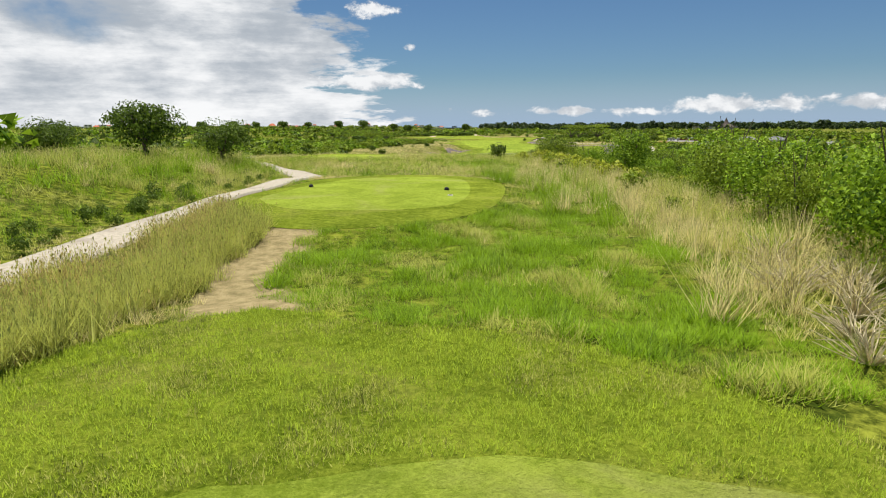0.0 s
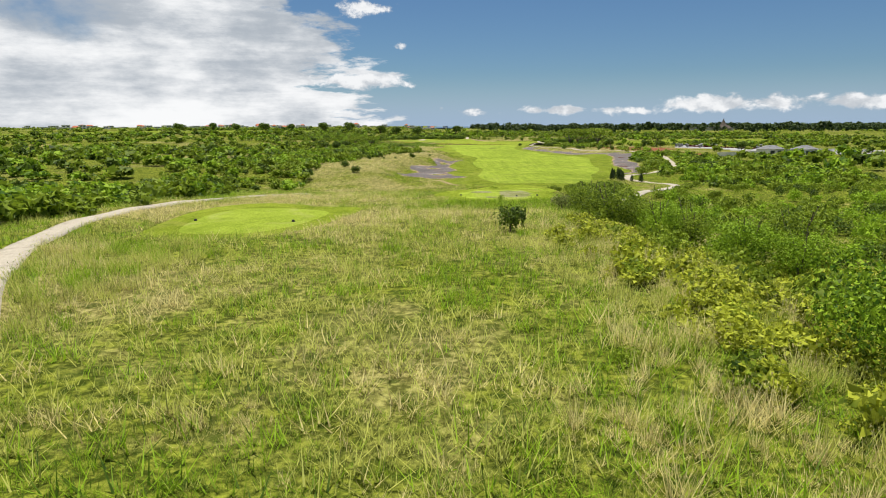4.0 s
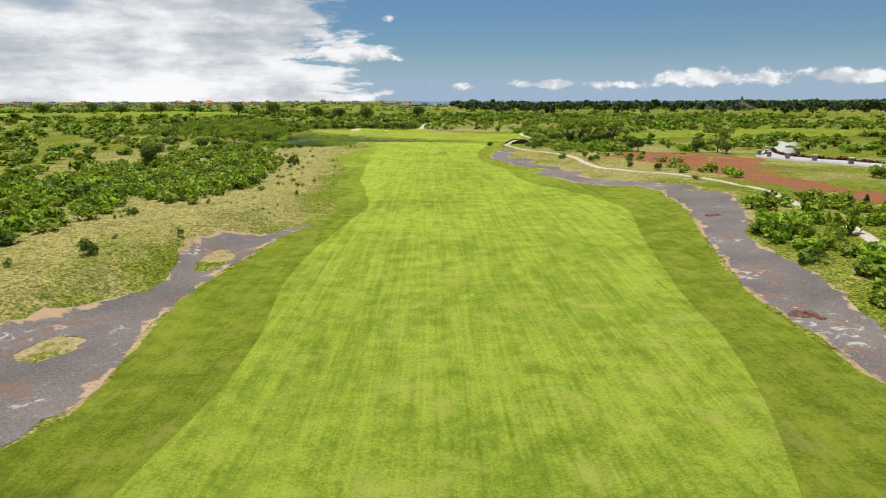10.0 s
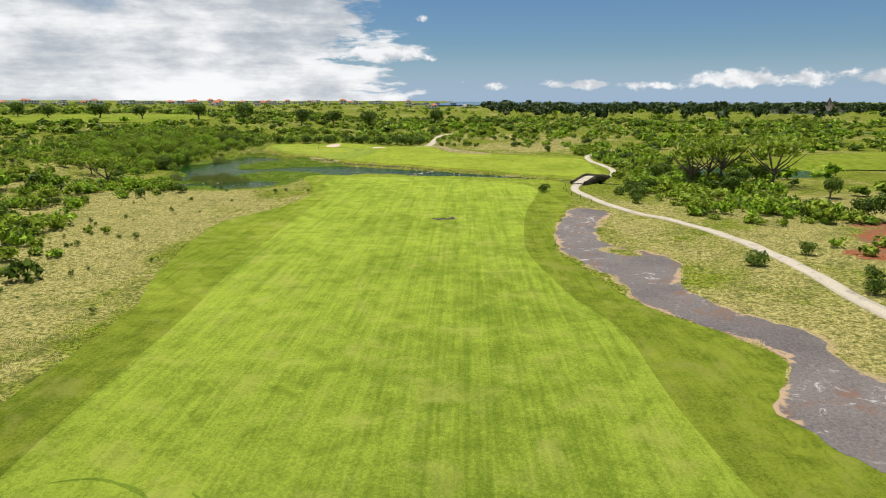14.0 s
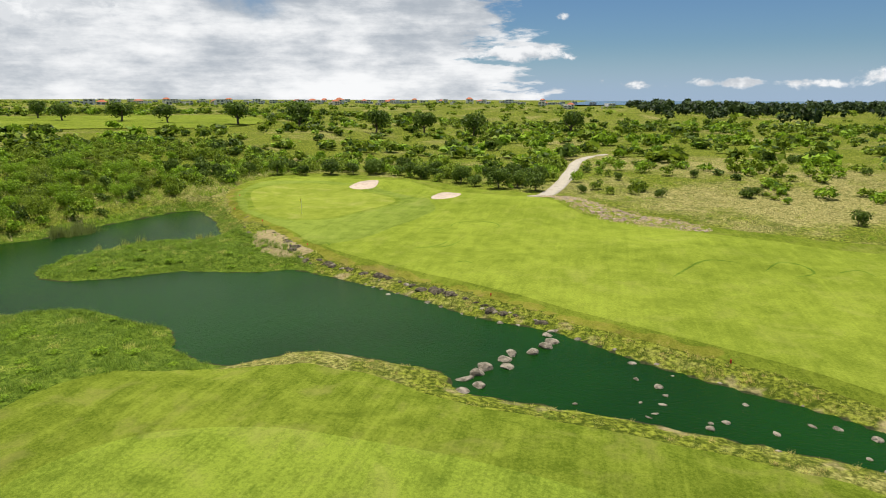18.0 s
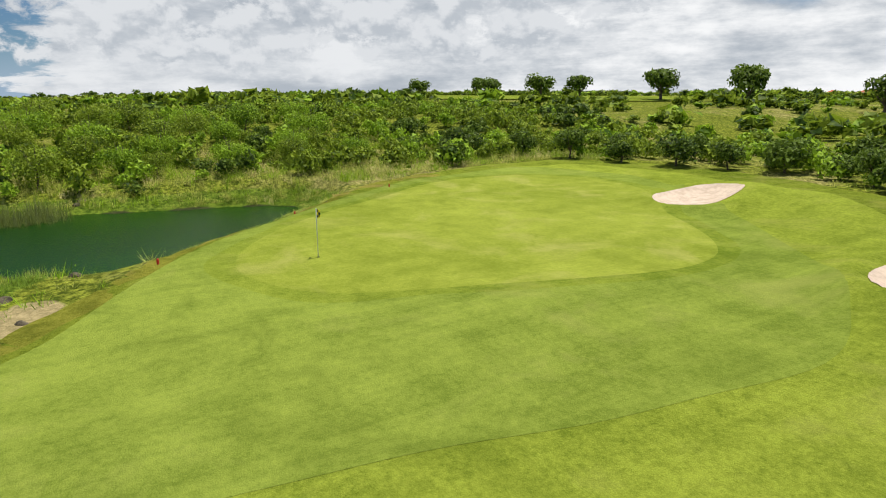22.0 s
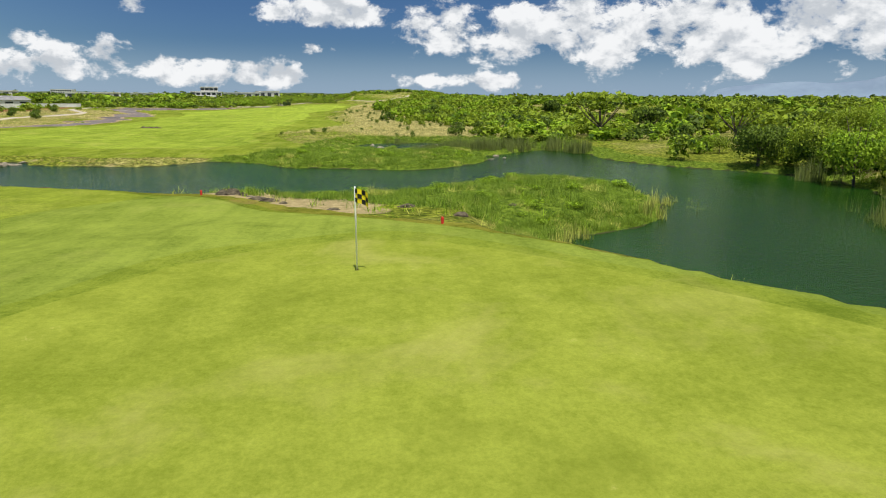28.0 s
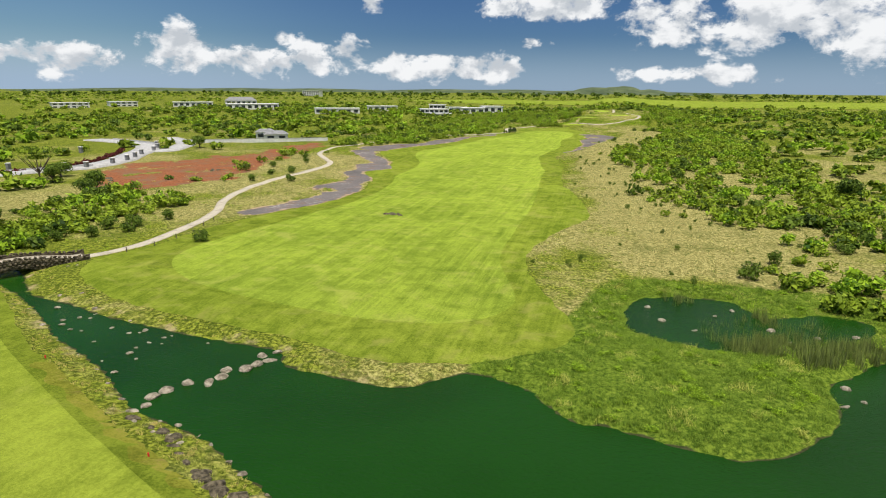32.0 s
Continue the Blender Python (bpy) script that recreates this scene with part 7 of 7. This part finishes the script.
road([(168, 392), (150, 362), (135, 339), (124.6, 323), (126, 310), (133, 297), (146, 275), (162, 262), (190, 254)], 3.8)
road([(140, 284), (134, 279), (146, 254), (168, 236)], 3.4)


def low_wall(a, b, h, name, label):
    a, b = Vector(a), Vector(b)
    L = (b - a).length
    t = math.atan2(b.y - a.y, b.x - a.x)
    base = thing(name, on_ground(a.x, a.y, -0.2), label, "wall", "site walls", t)
    k = max(2, int(L / 6))
    for i in range(k):
        part("panel", box(L * i / k + 0.02, -0.12, 0, L * (i + 1) / k - 0.02, 0.12, h + 0.2), WHITE, base)
    part("coping", box(0, -0.17, h + 0.2, L, 0.17, h + 0.3), ASPHALT, base, "pale coping")


low_wall((146.4, 253.4), (100.7, 225.4), 1.3, "boundary_wall", "long pale boundary wall of the building site")
low_wall((131, 336), (122, 324), 1.0, "road_wall", "low pale wall beside the site road")
low_wall((178, 256), (150, 266), 1.0, "road_wall", "low pale wall beside the site road")
for p in ((126.5, 329), (122.4, 325.8), (121.2, 318), (122.6, 311), (126, 304), (130.6, 296), (136, 284), (141, 276), (148, 268), (152.8, 297), (139, 334), (135, 345)):
    base = thing("gate_pillar", on_ground(*p, -0.2), "grey rendered gate pillar at the site road", "pillar", "gate pillars")
    part("shaft", box(-0.45, -0.45, 0, 0.45, 0.45, 2.0, 0.03), ROOFGREY, base)
    part("cap", box(-0.55, -0.55, 2.0, 0.55, 0.55, 2.18, 0.03), WHITE, base, "pale cap stone")
HEDGE = leaf_mat("red_hedge_leaves", (0.05, 0.012, 0.012), (0.14, 0.035, 0.03), 0.3)
hedge_at = curve([(140, 350), (131.5, 333), (130, 318), (136.4, 302), (146, 287)], False, 1.1)
stuff("red_hedge", SCRUB_T, place_rows(hedge_at[:, 0], hedge_at[:, 1], 0.7, 1.0, 5, RNG), HEDGE, "clipped dark red hedge along the site road", "hedge")


# sea, hills
structure("sea", mesh_of("sea", [(-2600, 1750, 6.4), (1400, 1750, 6.4), (1900, 4700, 6.4), (-3300, 4700, 6.4)], [(0, 1, 2, 3)], SEA, False), "blue strip of open sea at the horizon", "water")


def ridge(name, a0, a1, dist, top, mat, seed, label, rough=0.5):
    n = 90
    rng = np.random.default_rng(seed)
    u = np.linspace(0, 1, n)
    prof = np.zeros(n)
    for k in range(1, 7):
        prof += rng.uniform(0.4, 1) / k**0.8 * np.abs(np.sin(u * math.pi * k * rng.uniform(1.2, 2.6) + rng.uniform(0, 6)))
    prof = top * (0.35 + 0.65 * prof / prof.max()) * np.sin(math.pi * u) ** rough
    a = np.radians(a0 + (a1 - a0) * u)
    rows = []
    for f, dd in ((0.0, -260), (0.55, -110), (1.0, 0), (0.5, 140), (0.0, 300)):
        r = dist + dd
        rows.append(np.stack([-r * np.sin(a), 300 + r * np.cos(a), 2 + prof * f * (1 + 0.12 * rng.normal(0, 1, n) * (0 < f < 1))], 1))
    v = np.concatenate(rows)
    f = np.array([(i * n + j, i * n + j + 1, (i + 1) * n + j + 1, (i + 1) * n + j) for i in range(4) for j in range(n - 1)])
    structure(name, mesh_of(name, v, f, mat), label, "hill")


# blue-grey of the mountains is distance haze put into their colour
MOUNTAIN = two_tone("haze_tinted_mountain", (0.16, 0.22, 0.30), (0.2, 0.27, 0.35), 0.004, 0.95, 0.0)
WOODHILL = two_tone("far_wooded_hill", (0.05, 0.075, 0.035), (0.11, 0.14, 0.06), 0.01, 0.95, 0.0)
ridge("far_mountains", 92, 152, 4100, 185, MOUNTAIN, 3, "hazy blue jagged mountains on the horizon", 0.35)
ridge("far_hill", 172, 188, 3000, 42, WOODHILL, 6, "low wooded hill on the skyline", 1.2)
ridge("horizon_hills", 168, 232, 3700, 26, WOODHILL, 9, "long low wooded hills behind the plain", 0.4)
